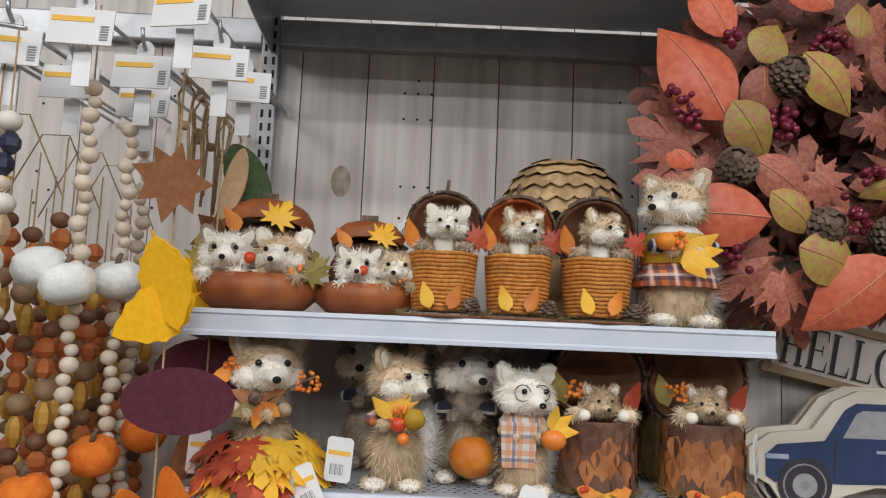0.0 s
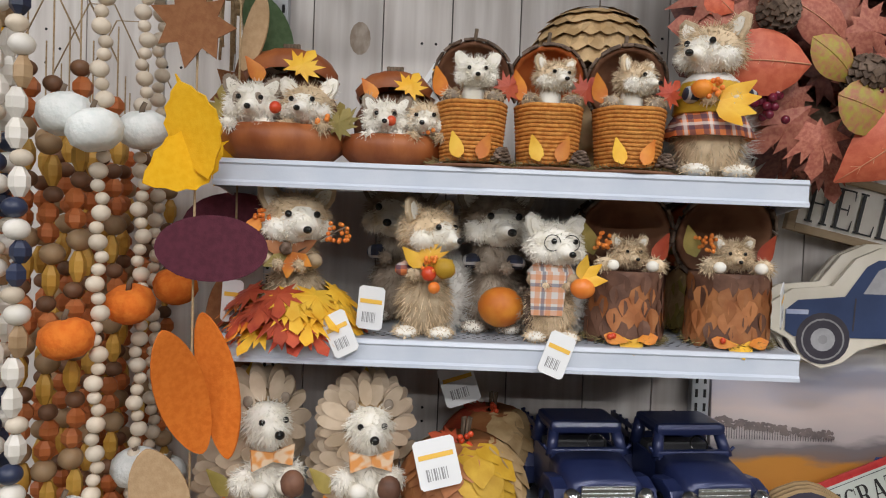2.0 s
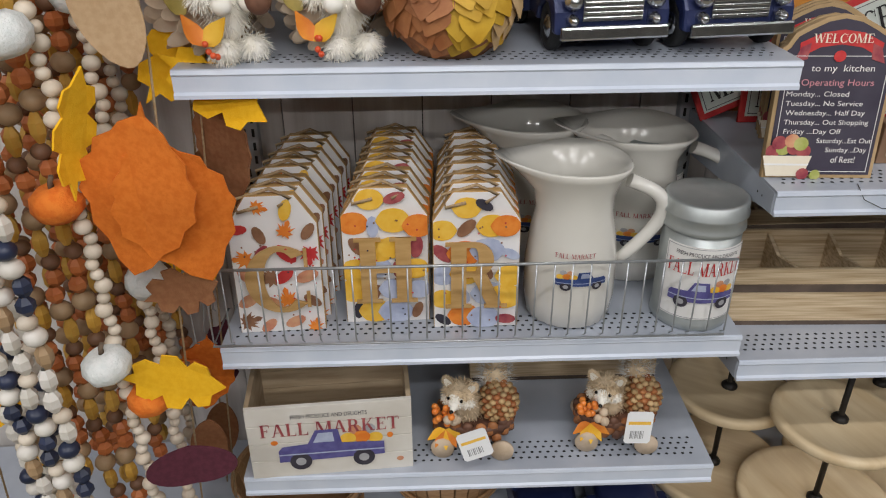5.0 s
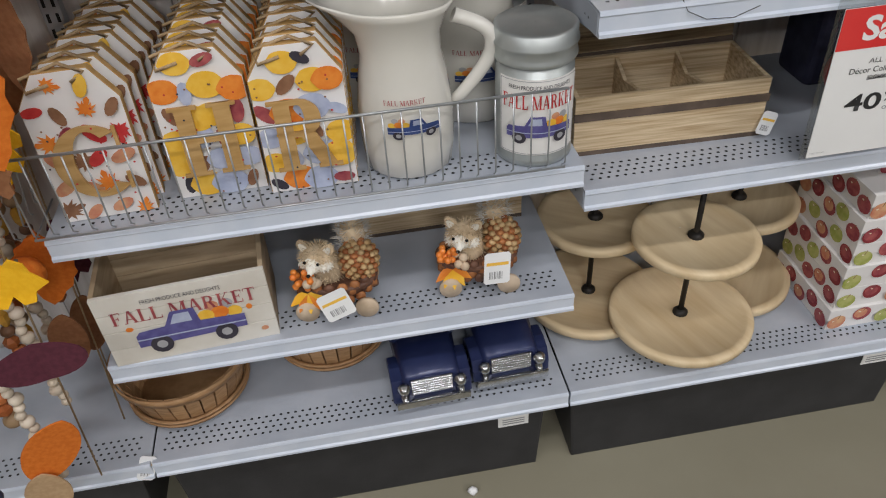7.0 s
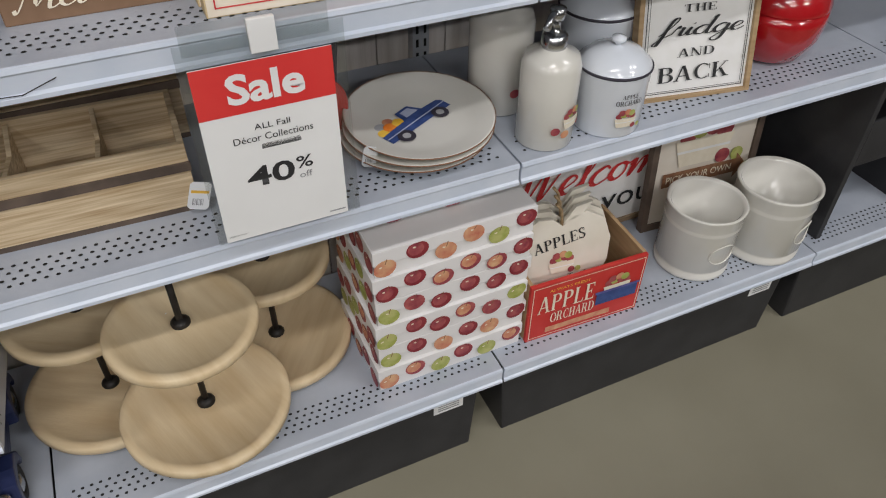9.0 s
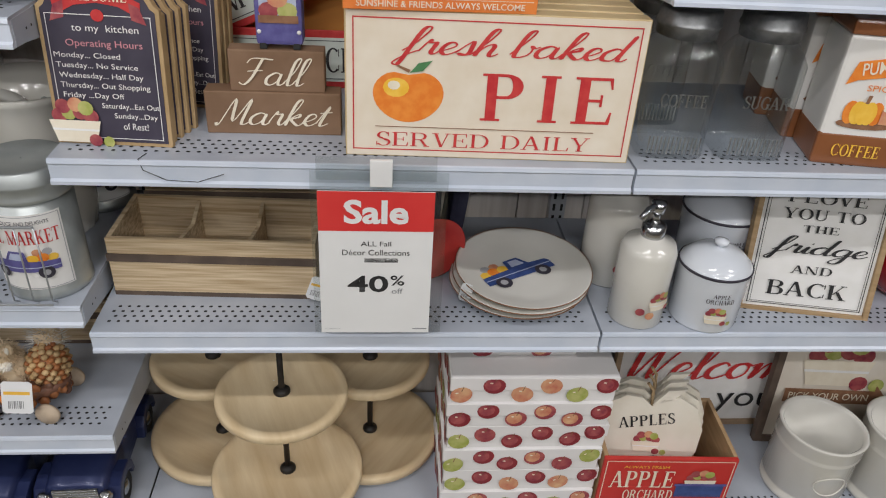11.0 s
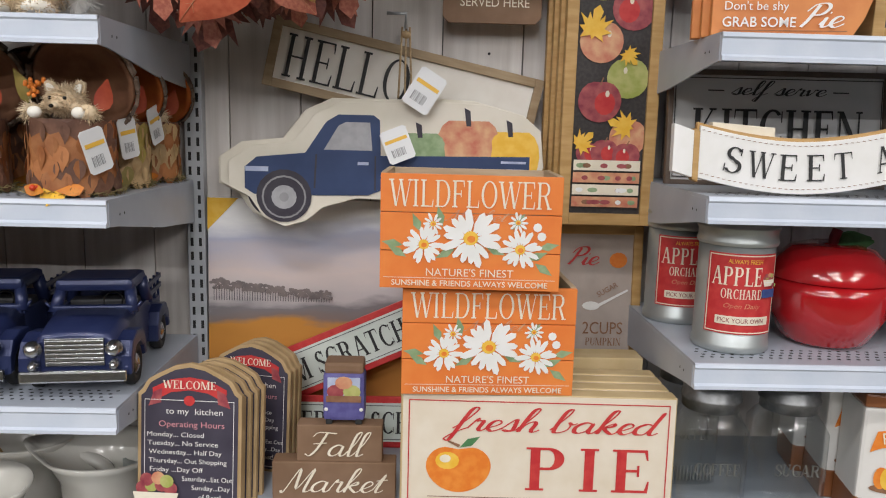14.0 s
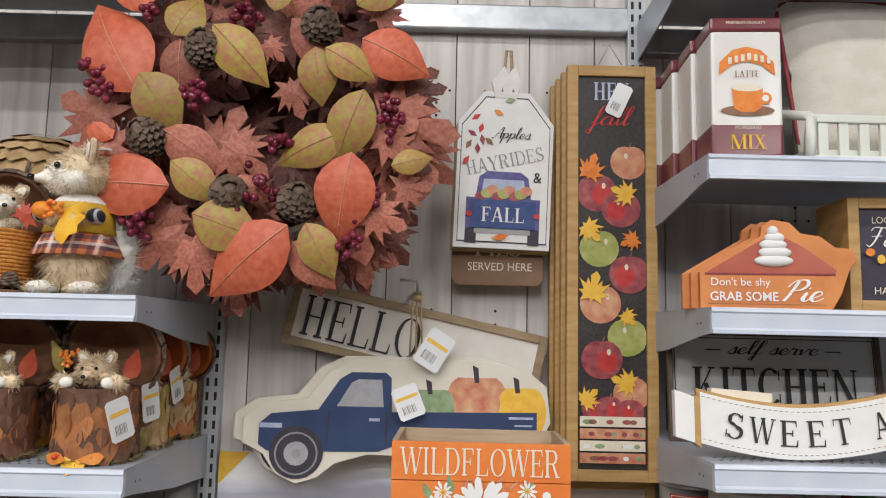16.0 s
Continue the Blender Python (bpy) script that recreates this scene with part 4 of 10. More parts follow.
standing_animal(-0.012, 1.150, ZB, 0.184, 48, 43, STRAW, big=0.215, scarf=PLAID, tail=FLUFF, label="straw squirrel figurine with plaid jacket and leaf bouquet", extra=squirrel_extra)


def acorn_extra(f, h):
    f.ball((h * 0.05, -h * 0.30, h * 0.20), (h * 0.16, h * 0.13, h * 0.14), L_ORANGE, 0.03)
    f.add(lathe_bm([(0.001, 0), (h * 0.13, h * 0.02), (h * 0.15, h * 0.08), (0.001, h * 0.1)], 16), BARK, pose(h * 0.2, -h * 0.30, h * 0.2, 0, 90, 0))
    f.fur((h * 0.22, -h * 0.3, h * 0.2), (h * 0.08, h * 0.14, h * 0.14), 120, h * 0.03, GREYFUR)


standing_animal(0.085, 1.22, ZB, 0.205, 15, 44, GREYFUR, scarf=PLAID_N, label="brown squirrel figurine in navy plaid holding an acorn", extra=acorn_extra)
standing_animal(-0.058, 1.30, ZB, 0.215, -10, 45, GREYFUR, scarf=PLAID_N, label="brown squirrel figurine in navy plaid standing behind", tail=FLUFF)


def glasses(f, h):
    f.add(lathe_bm([(h * 0.14, h * 0.63), (h * 0.20, h * 0.56), (h * 0.19, h * 0.50), (h * 0.12, h * 0.56)], 26), PLAID_L)
    f.add(prism_bm([(-0.022, 0), (0.02, 0), (0.024, 0.06), (-0.026, 0.06)], 0.004), PLAID_L, pose(-h * 0.05, -h * 0.22, h * 0.22, 8, 0, 0))
    f.ball((h * 0.22, -h * 0.24, h * 0.45), (h * 0.10, h * 0.08, h * 0.085), BERRY_O, 0.05)
    for k in range(3):
        f.leaf((h * 0.2, -h * 0.27, h * 0.52), (0.1, -1, 0.2), 0.2 + k * 0.7, h * 0.2, L_YELLOW)
    t = Matrix.Translation((0, -h * 0.03, h * 0.79)) @ Matrix.Rotation(radians(12), 4, "Z")
    r = h * 0.19
    for s in (-1, 1):
        c = t @ Vector((s * r * 0.42, -r * 1.08, r * 0.08))
        f.add(tube_bm([c + Vector((r * 0.34 * math.cos(a), 0.0, r * 0.34 * math.sin(a))) for a in [2 * math.pi * i / 18 for i in range(18)]], 0.0007, 4, closed=True), BEAD)


standing_animal(0.163, 1.15, ZB, 0.168, 18, 46, FUR, big=0.225, label="pale fox figurine with wire glasses and plaid scarf", extra=glasses, tail=FLUFF, body=STRAW)
standing_animal(0.12, 1.33, ZB, 0.2, 0, 47, FLUFF, label="pale fluffy fox figurine standing in the back row", body=GREYFUR, tail=FLUFF)


def stump(x, y, z, r, h, leaf_mats, seed, yaw=5, lining=CAP_IN, label=""):
    f = Fig(seed)
    f.add(lathe_bm([(0.001, 0.004), (r * 0.92, 0.004), (r * 0.9, h * 0.5), (r * 0.97, h), (r * 0.85, h), (0.001, h * 0.86)], 26), L_BROWN)
    rows = 5
    for ring in range(rows):
        n = 12
        for k in range(n):
            a = 2 * math.pi * (k + 0.5 * (ring % 2)) / n + f.r.uniform(-0.06, 0.06)
            d = Vector((math.cos(a), math.sin(a), 0))
            f.leaf(d * r * 0.965 + Vector((0, 0, h * (0.38 + 0.155 * ring))), d + Vector((0, 0, 0.12 - 0.03 * ring)), math.pi + f.r.uniform(-0.25, 0.25), h * 0.42, f.r.choice(leaf_mats), width=0.95, curl=-0.06)
    f.fur((0, 0, 0.006), (r * 1.08, r * 1.08, 0.006), 260, 0.012, MOSS, 0.0, thick=0.0009)
    f.head((0, -r * 0.2, h + 0.024), r * 0.42, STRAW, yaw=yaw, mask=STRAW, fur_n=320, length=0.009)
    for s in (-1, 1):
        f.ball((s * r * 0.62, -r * 0.55, h + 0.008), (r * 0.24, r * 0.2, r * 0.2), STRAW)
        f.ball((s * r * 0.5, -r * 0.72, h + 0.008), (r * 0.16, r * 0.14, r * 0.14), FUR)
        f.fur((s * r * 0.62, -r * 0.55, h + 0.008), (r * 0.24, r * 0.2, r * 0.2), 70, 0.009, STRAW)
    cap(f, (0.004, r * 0.62, h + 0.050), r * 1.22, 66, lining)
    f.berries((-r * 0.72, -r * 0.35, h + 0.04), 22, 0.012, 0.0030, BERRY_O)
    f.leaf((-r * 0.9, -r * 0.2, h + 0.02), (-0.2, -1, 0.1), -0.3, 0.045, L_OLIVE)
    f.leaf((r * 0.75, -r * 0.2, h + 0.01), (0.2, -1, 0.1), 0.3, 0.045, L_RED)
    for k, mt in enumerate((L_ORANGE, L_YELLOW, L_YELLOW, L_ORANGE)):
        f.leaf((r * (-0.7 + 0.45 * k), -r * 0.98, 0.014), (0, -1, 0.5), 1.9 + k * 0.85, 0.032, mt)
    f.berries((-r * 0.5, -r * 1.02, 0.012), 3, 0.006, 0.0042, BERRY)
    return f.done("animal_figurine", pose(x, y, z), label, "figurine", "harvest animals")


stump(0.270, 1.165, ZB, 0.054, 0.100, (L_BROWN, L_BROWN, L_BROWN, L_RUST), 51, 8, label="squirrel figurine in a dark brown leaf-covered stump")
stump(0.416, 1.165, ZB, 0.057, 0.102, (L_RUST, L_RUST, L_RUST, L_BROWN), 52, -4, label="squirrel figurine in a rust leaf-covered stump")
stump(0.418, 1.29, ZB, 0.053, 0.100, (L_TAN, L_TAN, L_OLIVE), 53, 10, CAP_IN2, "squirrel figurine in a tan leaf-covered stump")
stump(0.430, 1.405, ZB, 0.050, 0.100, (L_RUST, L_TAN), 54, 20, CAP_IN2, "squirrel figurine in a rust and tan stump in the back row")
stump(0.280, 1.32, ZB, 0.052, 0.098, (L_BROWN, L_RUST), 55, 10, label="squirrel figurine in a brown stump in the back row")

# shelf C: wood-petal hedgehogs and a leaf pumpkin


def petals(f, c, rad, axis, rings, size, material):
    """Rings of oval wooden petals laid like scales round an axis."""
    axis = Vector(axis).normalized()
    side = axis.cross(Vector((0, 0, 1))).normalized()
    up = side.cross(axis)
    for ring, (th, n) in enumerate(rings):
        t = radians(th)
        for k in range(n):
            a = 2 * math.pi * (k + 0.5 * (ring % 2) + f.r.uniform(-0.18, 0.18)) / n
            rho = side * math.cos(a) + up * math.sin(a)
            d = axis * math.cos(t) + rho * math.sin(t)
            p = Vector(c) + Vector((d.x * rad[0], d.y * rad[1], d.z * rad[2]))
            if p.z < 0.004:
                continue
            lie = (rho * math.cos(t) - axis * math.sin(t) + d * f.r.uniform(0.45, 0.8)).normalized()
            if p.z + lie.z * size * 2 < 0.002:
                lie.z = max(lie.z, 0.0)
                lie.normalize()
            yv = -(d - lie * d.dot(lie)).normalized()
            xv = yv.cross(lie)
            m = Matrix(((xv.x, yv.x, lie.x, p.x), (xv.y, yv.y, lie.y, p.y), (xv.z, yv.z, lie.z, p.z), (0, 0, 0, 1)))
            sz = size * f.r.uniform(0.88, 1.12)
            b2 = prism_bm(disc_pts(sz * 0.50, sz, 12, 0, sz * 0.85), 0.0016)
            for v in b2.verts:
                v.co.y += 0.18 * v.co.x * v.co.x / sz
            f.add(b2, material, m)


def hedgehog(x, y, z, h, yaw, seed):
    f = Fig(seed)
    tb = Matrix.Rotation(radians(yaw), 4, "Z")
    f.ball((0, 0.02, h * 0.36), (h * 0.25, h * 0.24, h * 0.34), L_TAN)
    f.ball(tb @ Vector((0, -h * 0.10, h * 0.72)), (h * 0.19, h * 0.17, h * 0.19), L_TAN)
    petals(f, tb @ Vector((0, -h * 0.10, h * 0.73)), (h * 0.205, h * 0.20, h * 0.20), tb @ Vector((0, -1, -0.1)), ((46, 14), (58, 15), (72, 17), (88, 17), (106, 15), (126, 11), (150, 7)), h * 0.094, CREAM)
    petals(f, (0, 0.012, h * 0.34), (h * 0.27, h * 0.26, h * 0.34), tb @ Vector((0.45, -1, 0.0)), ((40, 12), (50, 14), (60, 17), (72, 18), (85, 19), (98, 19), (112, 17), (130, 13)), h * 0.092, CREAM)
    for c, rad, k in (((0, -h * 0.20, h * 0.32), (h * 0.13, h * 0.12, h * 0.22), 380), ((0, -h * 0.24, h * 0.71), (h * 0.135, h * 0.15, h * 0.13), 420), ((0, -h * 0.35, h * 0.69), (h * 0.08, h * 0.11, h * 0.075), 160)):
        cc = tb @ Vector(c)
        f.ball(cc, rad, FUR)
        f.fur(cc, rad, k, h * 0.06, FUR, 0.5, thick=0.0011)
    f.ball(tb @ Vector((0.0, -h * 0.47, h * 0.685)), (h * 0.030, h * 0.030, h * 0.028), BEAD, 0)
    for s in (-1, 1):
        f.ball(tb @ Vector((s * h * 0.075, -h * 0.375, h * 0.745)), (h * 0.02, h * 0.02, h * 0.02), BEAD, 0)
        f.ball(tb @ Vector((s * h * 0.12, -h * 0.25, h * 0.85)), (h * 0.032, h * 0.018, h * 0.036), GREYFUR, 0.05)
        bow = [(0, -0.006), (s * 0.028, -0.015), (s * 0.031, 0.014), (0, 0.006)]
        f.add(prism_bm(bow, 0.006, 0.001), GINGHAM, tb @ Matrix.Translation((0, -h * 0.38, h * 0.525)))
        ac, ar = tb @ Vector((s * h * 0.15, -h * 0.30, h * 0.385)), (h * 0.066, h * 0.10, h * 0.066)
        f.ball(ac, ar, FUR)
        f.fur(ac, ar, 150, h * 0.05, FUR, 0.5)
        hc, hr = tb @ Vector((s * h * 0.08, -h * 0.38, h * 0.34)), (h * 0.06, h * 0.05, h * 0.05)
        f.ball(hc, hr, FUR)
        fc, fr = tb @ Vector((s * h * 0.085 + h * 0.04, -h * 0.26, h * 0.075)), (h * 0.075, h * 0.09, h * 0.07)
        f.ball(fc, fr, FUR)
        f.fur(fc, fr, 150, h * 0.05, FUR, 0.6)
    f.ball(tb @ Vector((h * 0.11, -h * 0.42, h * 0.36)), (h * 0.075, h * 0.065, h * 0.085), L_BROWN, 0.02)
    f.leaf(tb @ Vector((-h * 0.2, -h * 0.34, h * 0.14)), (0, -1, 0.3), 0.8, h * 0.2, L_YELLOW)
    f.leaf(tb @ Vector((-h * 0.2, -h * 0.34, h * 0.14)), (0, -1, 0.3), -0.5, h * 0.18, L_ORANGE)
    f.leaf(tb @ Vector((-h * 0.24, -h * 0.28, h * 0.30)), (-0.3, -1, 0.3), -0.8, h * 0.2, L_OLIVE)
    f.leaf((0, -h * 0.1, h * 0.9), (0, -1, 0.3), 0.1, h * 0.16, L_MUSTARD)
    f.berries(tb @ Vector((-h * 0.18, -h * 0.38, h * 0.12)), 4, 0.01, 0.004, BERRY)
    return f.done("animal_figurine", pose(x, y, z), "hedgehog figurine with pale wooden petals and gingham bow", "figurine", "wood-petal hedgehogs")


hedgehog(-0.252, 1.168, ZC, 0.222, 34, 61)
hedgehog(-0.094, 1.185, ZC, 0.216, 14, 62)


def leaf_pumpkin(x, y, z, r, seed, mats, yaw=0):
    f = Fig(seed)
    prof = [(0.001, 0.004), (r * 0.55, 0.0), (r * 0.9, r * 0.35), (r, r * 0.85), (r * 0.9, r * 1.35), (r * 0.55, r * 1.68), (0.001, r * 1.62)]
    rib = lambda a, zz: 1 + 0.06 * abs(math.sin(a * 4))
    f.add(lathe_bm(prof, 40, wob=rib), L_RUST)
    for ring in range(11):
        t = (ring - 0.6) / 10.4
        ang = -1.35 + 2.7 * t
        rr, zz = r * math.cos(ang) * 1.02, r * 0.85 + r * 0.86 * math.sin(ang)
        n = max(6, int(26 * math.cos(ang)))
        for k in range(n):
            a = 2 * math.pi * (k + 0.5 * (ring % 2)) / n
            d = Vector((math.cos(a), math.sin(a), 0))
            sector = int(((a + yaw) % (2 * math.pi)) / (2 * math.pi) * 8)
            kk = 1 + 0.06 * abs(math.sin(a * 4))
            f.leaf(d * max(rr, r * 0.12) * kk * 1.01 + Vector((0, 0, zz + r * 0.1)), d * math.cos(ang) + Vector((0, 0, math.sin(ang) * 1.0 + 0.1)), math.pi + f.r.uniform(-0.5, 0.5), r * f.r.uniform(0.46, 0.66), mats[sector % len(mats)], width=0.95, curl=-0.12)
    for k in range(6):
        f.add(tube_bm([(0.004 * math.cos(k), 0.004 * math.sin(k), r * 1.6), (0.003 + 0.006 * math.cos(k), 0.006 * math.sin(k), r * 2.05)], 0.0022, 5), TWIG)
    f.leaf((-r * 0.1, -r * 0.3, r * 1.68), (0, -0.6, 1), -1.2, r * 0.6, L_RED, True)
    f.berries((0.0, -r * 0.3, r * 1.75), 6, 0.009, 0.0045, BERRY)
    return f.done("pumpkin_ornament", pose(x, y, z), "pumpkin covered in rust, mustard and tan leaves", "pumpkin", "leaf pumpkins")


leaf_pumpkin(0.052, 1.170, ZC, 0.079, 65, (L_TAN, L_TAN, L_RUST, L_TAN, L_RUST, L_RUST, L_MUSTARD, L_TAN), 0.0)
leaf_pumpkin(0.105, 1.37, ZC, 0.075, 66, (L_RED, L_RUST, L_TAN, L_TAN), 0.2)

# shelf C and bottom deck: toy pickups
NAVY = surf("navy_enamel", (0.016, 0.024, 0.085), (0.026, 0.038, 0.115), 12, 0.36, 0.25, 0.05, 200, coat=0.35)
CHROME = surf("worn_chrome", (0.52, 0.53, 0.54), (0.66, 0.67, 0.68), 40, 0.22, 1.0)
TYRE = surf("black_rubber", (0.018, 0.018, 0.018), (0.028, 0.028, 0.028), 30, 0.75)
GLASS_DARK = surf("dark_opening", (0.03, 0.03, 0.035), (0.045, 0.045, 0.05), 20, 0.5)


def pickup(m):
    """A toy pickup that faces -y; 0.155 wide, 0.29 long, 0.16 high."""
    e = thing("toy_pickup", m, "navy metal toy pickup truck with chrome grille", "toy truck", "navy toy pickups")
    body = part("body", box_bm(0.118, 0.27, 0.022, 0, 0.135, 0.026, 0.004), NAVY, e)
    hood = bmesh.new()
    secs = [(0.0, 0.098, 0.040, 0.086), (0.006, 0.106, 0.034, 0.093), (0.055, 0.112, 0.034, 0.101), (0.095, 0.118, 0.034, 0.106)]
    rings = []
    for y, w, z0, z1 in secs:
        rings.append([hood.verts.new(p) for p in ((-w / 2, y, z0), (w / 2, y, z0), (w / 2, y, z1 - 0.014), (w * 0.42, y, z1 - 0.003), (w * 0.16, y, z1), (-w * 0.16, y, z1), (-w * 0.42, y, z1 - 0.003), (-w / 2, y, z1 - 0.014))])
    for a, b in zip(rings, rings[1:]):
        for i in range(8):
            hood.faces.new((a[i], a[(i + 1) % 8], b[(i + 1) % 8], b[i])).smooth = True
    hood.faces.new(rings[0])
    hood.faces.new(rings[-1][::-1])
    bmesh.ops.recalc_face_normals(hood, faces=hood.faces)
    part("hood", hood, NAVY, e)
    for s in (-1, 1):
        arch = [(0.115 / 2 - 0.01 + 0.0, 0)]
        pts = [(-0.048, 0.030), (-0.046, 0.056), (-0.034, 0.076), (-0.008, 0.084), (0.024, 0.080), (0.042, 0.062), (0.048, 0.034), (0.036, 0.034), (0.030, 0.050), (0.012, 0.062), (-0.012, 0.062), (-0.028, 0.050), (-0.034, 0.030)]
        fb = prism_bm(pts, 0.030, 0.004)
        bmesh.ops.transform(fb, matrix=Matrix(((0, 1, 0, 0), (1, 0, 0, 0), (0, 0, 1, 0), (0, 0, 0, 1))), verts=fb.verts)
        bmesh.ops.recalc_face_normals(fb, faces=fb.faces)
        part("fender", fb, NAVY, e, m=pose(s * 0.060 - 0.015, 0.044, 0.0))
        part("rear_fender", fb_copy(fb_src(pts)), NAVY, e, m=pose(s * 0.060 - 0.015, 0.222, -0.004))
    # cab: posts and roof round open windows
    cab = bmesh.new()
    for sx in (-1, 1):
        box_bm(0.004, 0.085, 0.052, sx * 0.057, 0.137, 0.045, bm=cab)
        merge(cab, tube_bm([(sx * 0.056, 0.094, 0.096), (sx * 0.048, 0.112, 0.134)], 0.0088, 8))
        merge(cab, tube_bm([(sx * 0.056, 0.180, 0.096), (sx * 0.049, 0.176, 0.134)], 0.0105, 8))
    box_bm(0.11, 0.004, 0.068, 0, 0.180, 0.045, bm=cab)
    box_bm(0.114, 0.012, 0.016, 0, 0.094, 0.092, 0.003, bm=cab)
    box_bm(0.112, 0.088, 0.019, 0, 0.143, 0.127, 0.008, bm=cab)
    part("cab", cab, NAVY, e)
    part("seat", box_bm(0.10, 0.03, 0.055, 0, 0.16, 0.05, 0.004), GLASS_DARK, e, "dark seat inside the cab")
    wheel_c = Vector((0.022, 0.118, 0.109))
    part("steering_wheel", tube_bm([wheel_c + Vector((0.014 * math.cos(a), 0.006 * math.sin(a), 0.012 * math.sin(a))) for a in [2 * math.pi * i / 16 for i in range(16)]], 0.0014, 5, closed=True), BEAD, e)
    part("windscreen_frame", tube_bm([(-0.052, 0.096, 0.1), (0.052, 0.096, 0.1), (0.044, 0.112, 0.131), (-0.044, 0.112, 0.131)], 0.0055, 8, closed=True), NAVY, e)
    # bed with stake rails
    bed = bmesh.new()
    for sx in (-1, 1):
        box_bm(0.004, 0.092, 0.036, sx * 0.055, 0.233, 0.046, bm=bed)
    box_bm(0.112, 0.004, 0.036, 0, 0.278, 0.046, bm=bed)
    part("bed", bed, NAVY, e)
    for sx in (-1, 1):
        for k in range(4):
            part("stake", box_bm(0.004, 0.004, 0.042, sx * 0.055, 0.192 + k * 0.028, 0.08), NAVY, e)
        for zz in (0.096, 0.112):
            part("stake_rail", box_bm(0.003, 0.098, 0.008, sx * 0.0575, 0.234, zz), NAVY, e)
    grille = part("grille", box_bm(0.078, 0.004, 0.040, 0, -0.002, 0.044, 0.001), CHROME, e, "chrome grille with ribs")
    for k in range(6):
        part("grille_bar", box_bm(0.076, 0.003, 0.0030, 0, -0.0045, 0.047 + k * 0.0062, 0.0008), CHROME, grille)
    bump = part("bumper", box_bm(0.140, 0.008, 0.017, 0, -0.014, 0.024, 0.003), CHROME, e, "dented chrome bumper")
    for s in (-1, 1):
        part("bumper_arm", box_bm(0.008, 0.03, 0.007, s * 0.04, 0.0, 0.029), CHROME, bump)
        for r, zz, nm in ((0.0105, 0.070, "headlight"), (0.0068, 0.047, "indicator_light")):
            h = part(nm, lathe_bm([(0.001, 0.010), (r * 0.6, 0.0085), (r * 0.9, 0.004), (r, 0.0), (r * 1.15, -0.002), (r * 1.1, -0.008), (0.001, -0.01)], 18), CHROME, e, "round chrome lamp", m=pose(s * 0.053, -0.010, zz, 90, 0, 0))
        for y in (0.046, 0.224):
            wh = part("wheel", lathe_bm([(0.010, -0.008), (0.028, -0.008), (0.031, -0.004), (0.031, 0.006), (0.028, 0.009), (0.019, 0.009), (0.018, 0.006), (0.001, 0.006)], 24), TYRE, e, m=pose(s * 0.062, y, 0.031, 0, s * 90, 0))
            part("hubcap", lathe_bm([(0.016, 0.004), (0.015, 0.008), (0.006, 0.011), (0.001, 0.012)], 18), CHROME, wh)
    for s in (-1, 1):
        part("wing_mirror", tube_bm([(s * 0.057, 0.10, 0.098), (s * 0.068, 0.096, 0.112)], 0.0025, 5), NAVY, e)
    return e


def fb_src(pts):
    fb = prism_bm(pts, 0.030, 0.004)
    bmesh.ops.transform(fb, matrix=Matrix(((0, 1, 0, 0), (1, 0, 0, 0), (0, 0, 1, 0), (0, 0, 0, 1))), verts=fb.verts)
    bmesh.ops.recalc_face_normals(fb, faces=fb.faces)
    return fb


def fb_copy(bm):
    return bm


truck = pickup(pose(0.252, 1.132, ZC, 0, 0, 7))
copy_thing(truck, pose(0.4155, 1.140, ZC, 0, 0, 8))
copy_thing(truck, pose(0.23, 1.105, DECK, 0, 0, 2))
copy_thing(truck, pose(0.385, 1.125, DECK, 0, 0, 2))

for px, py, pz, rx, ry, rz in ((-0.255, 1.20, 1.795, -10, 25, 10), (-0.018, 1.19, 1.79, -10, 30, 0), (-0.275, 1.13, 1.462, -6, 8, 55), (-0.108, 1.08, 1.433, -8, -28, -10), (-0.085, 1.11, 1.462, 0, 4, -10), (0.155, 1.078, 1.415, -10, 22, 4), (0.475, 1.12, 1.487, 0, -18, 60), (0.022, 1.078, 1.262, -16, -14, 4), (0.055, 1.275, 1.325, -14, -18, 4), (0.47, 1.23, 1.50, 0, -10, 70), (0.472, 1.34, 1.52, 0, -20, 80)):
    price_tag(pose(px, py, pz, rx, ry, rz), 0.056 if 1.2 < pz < 1.4 else 0.036, 0.064 if 1.2 < pz < 1.4 else 0.058)

# ---- bay nought: hanging garlands ----
WOODBEAD = surf("pale_wood_bead", (0.62, 0.52, 0.40), (0.74, 0.65, 0.53), 40, 0.55, rand=0.12)
TANBEAD = surf("tan_wood_bead", (0.36, 0.23, 0.12), (0.44, 0.30, 0.17), 40, 0.55, rand=0.12)
BROWNBEAD = surf("brown_wood_bead", (0.16, 0.075, 0.035), (0.22, 0.11, 0.06), 40, 0.55, rand=0.12)
ORANGEBEAD = surf("orange_wood_bead", (0.50, 0.14, 0.035), (0.58, 0.19, 0.06), 40, 0.55, rand=0.12)
YELLOWBEAD = surf("mustard_wood_bead", (0.60, 0.32, 0.045), (0.68, 0.40, 0.08), 40, 0.55, rand=0.12)
WHITEBEAD = surf("white_wood_bead", (0.72, 0.68, 0.60), (0.80, 0.76, 0.70), 40, 0.5, rand=0.06)
NAVYBEAD = surf("navy_wood_bead", (0.02, 0.028, 0.06), (0.03, 0.04, 0.085), 40, 0.4, rand=0.1)
WOOL_W = surf("white_wool", (0.76, 0.80, 0.78), (0.84, 0.86, 0.84), 90, 0.95, bump=0.6, bscale=200)
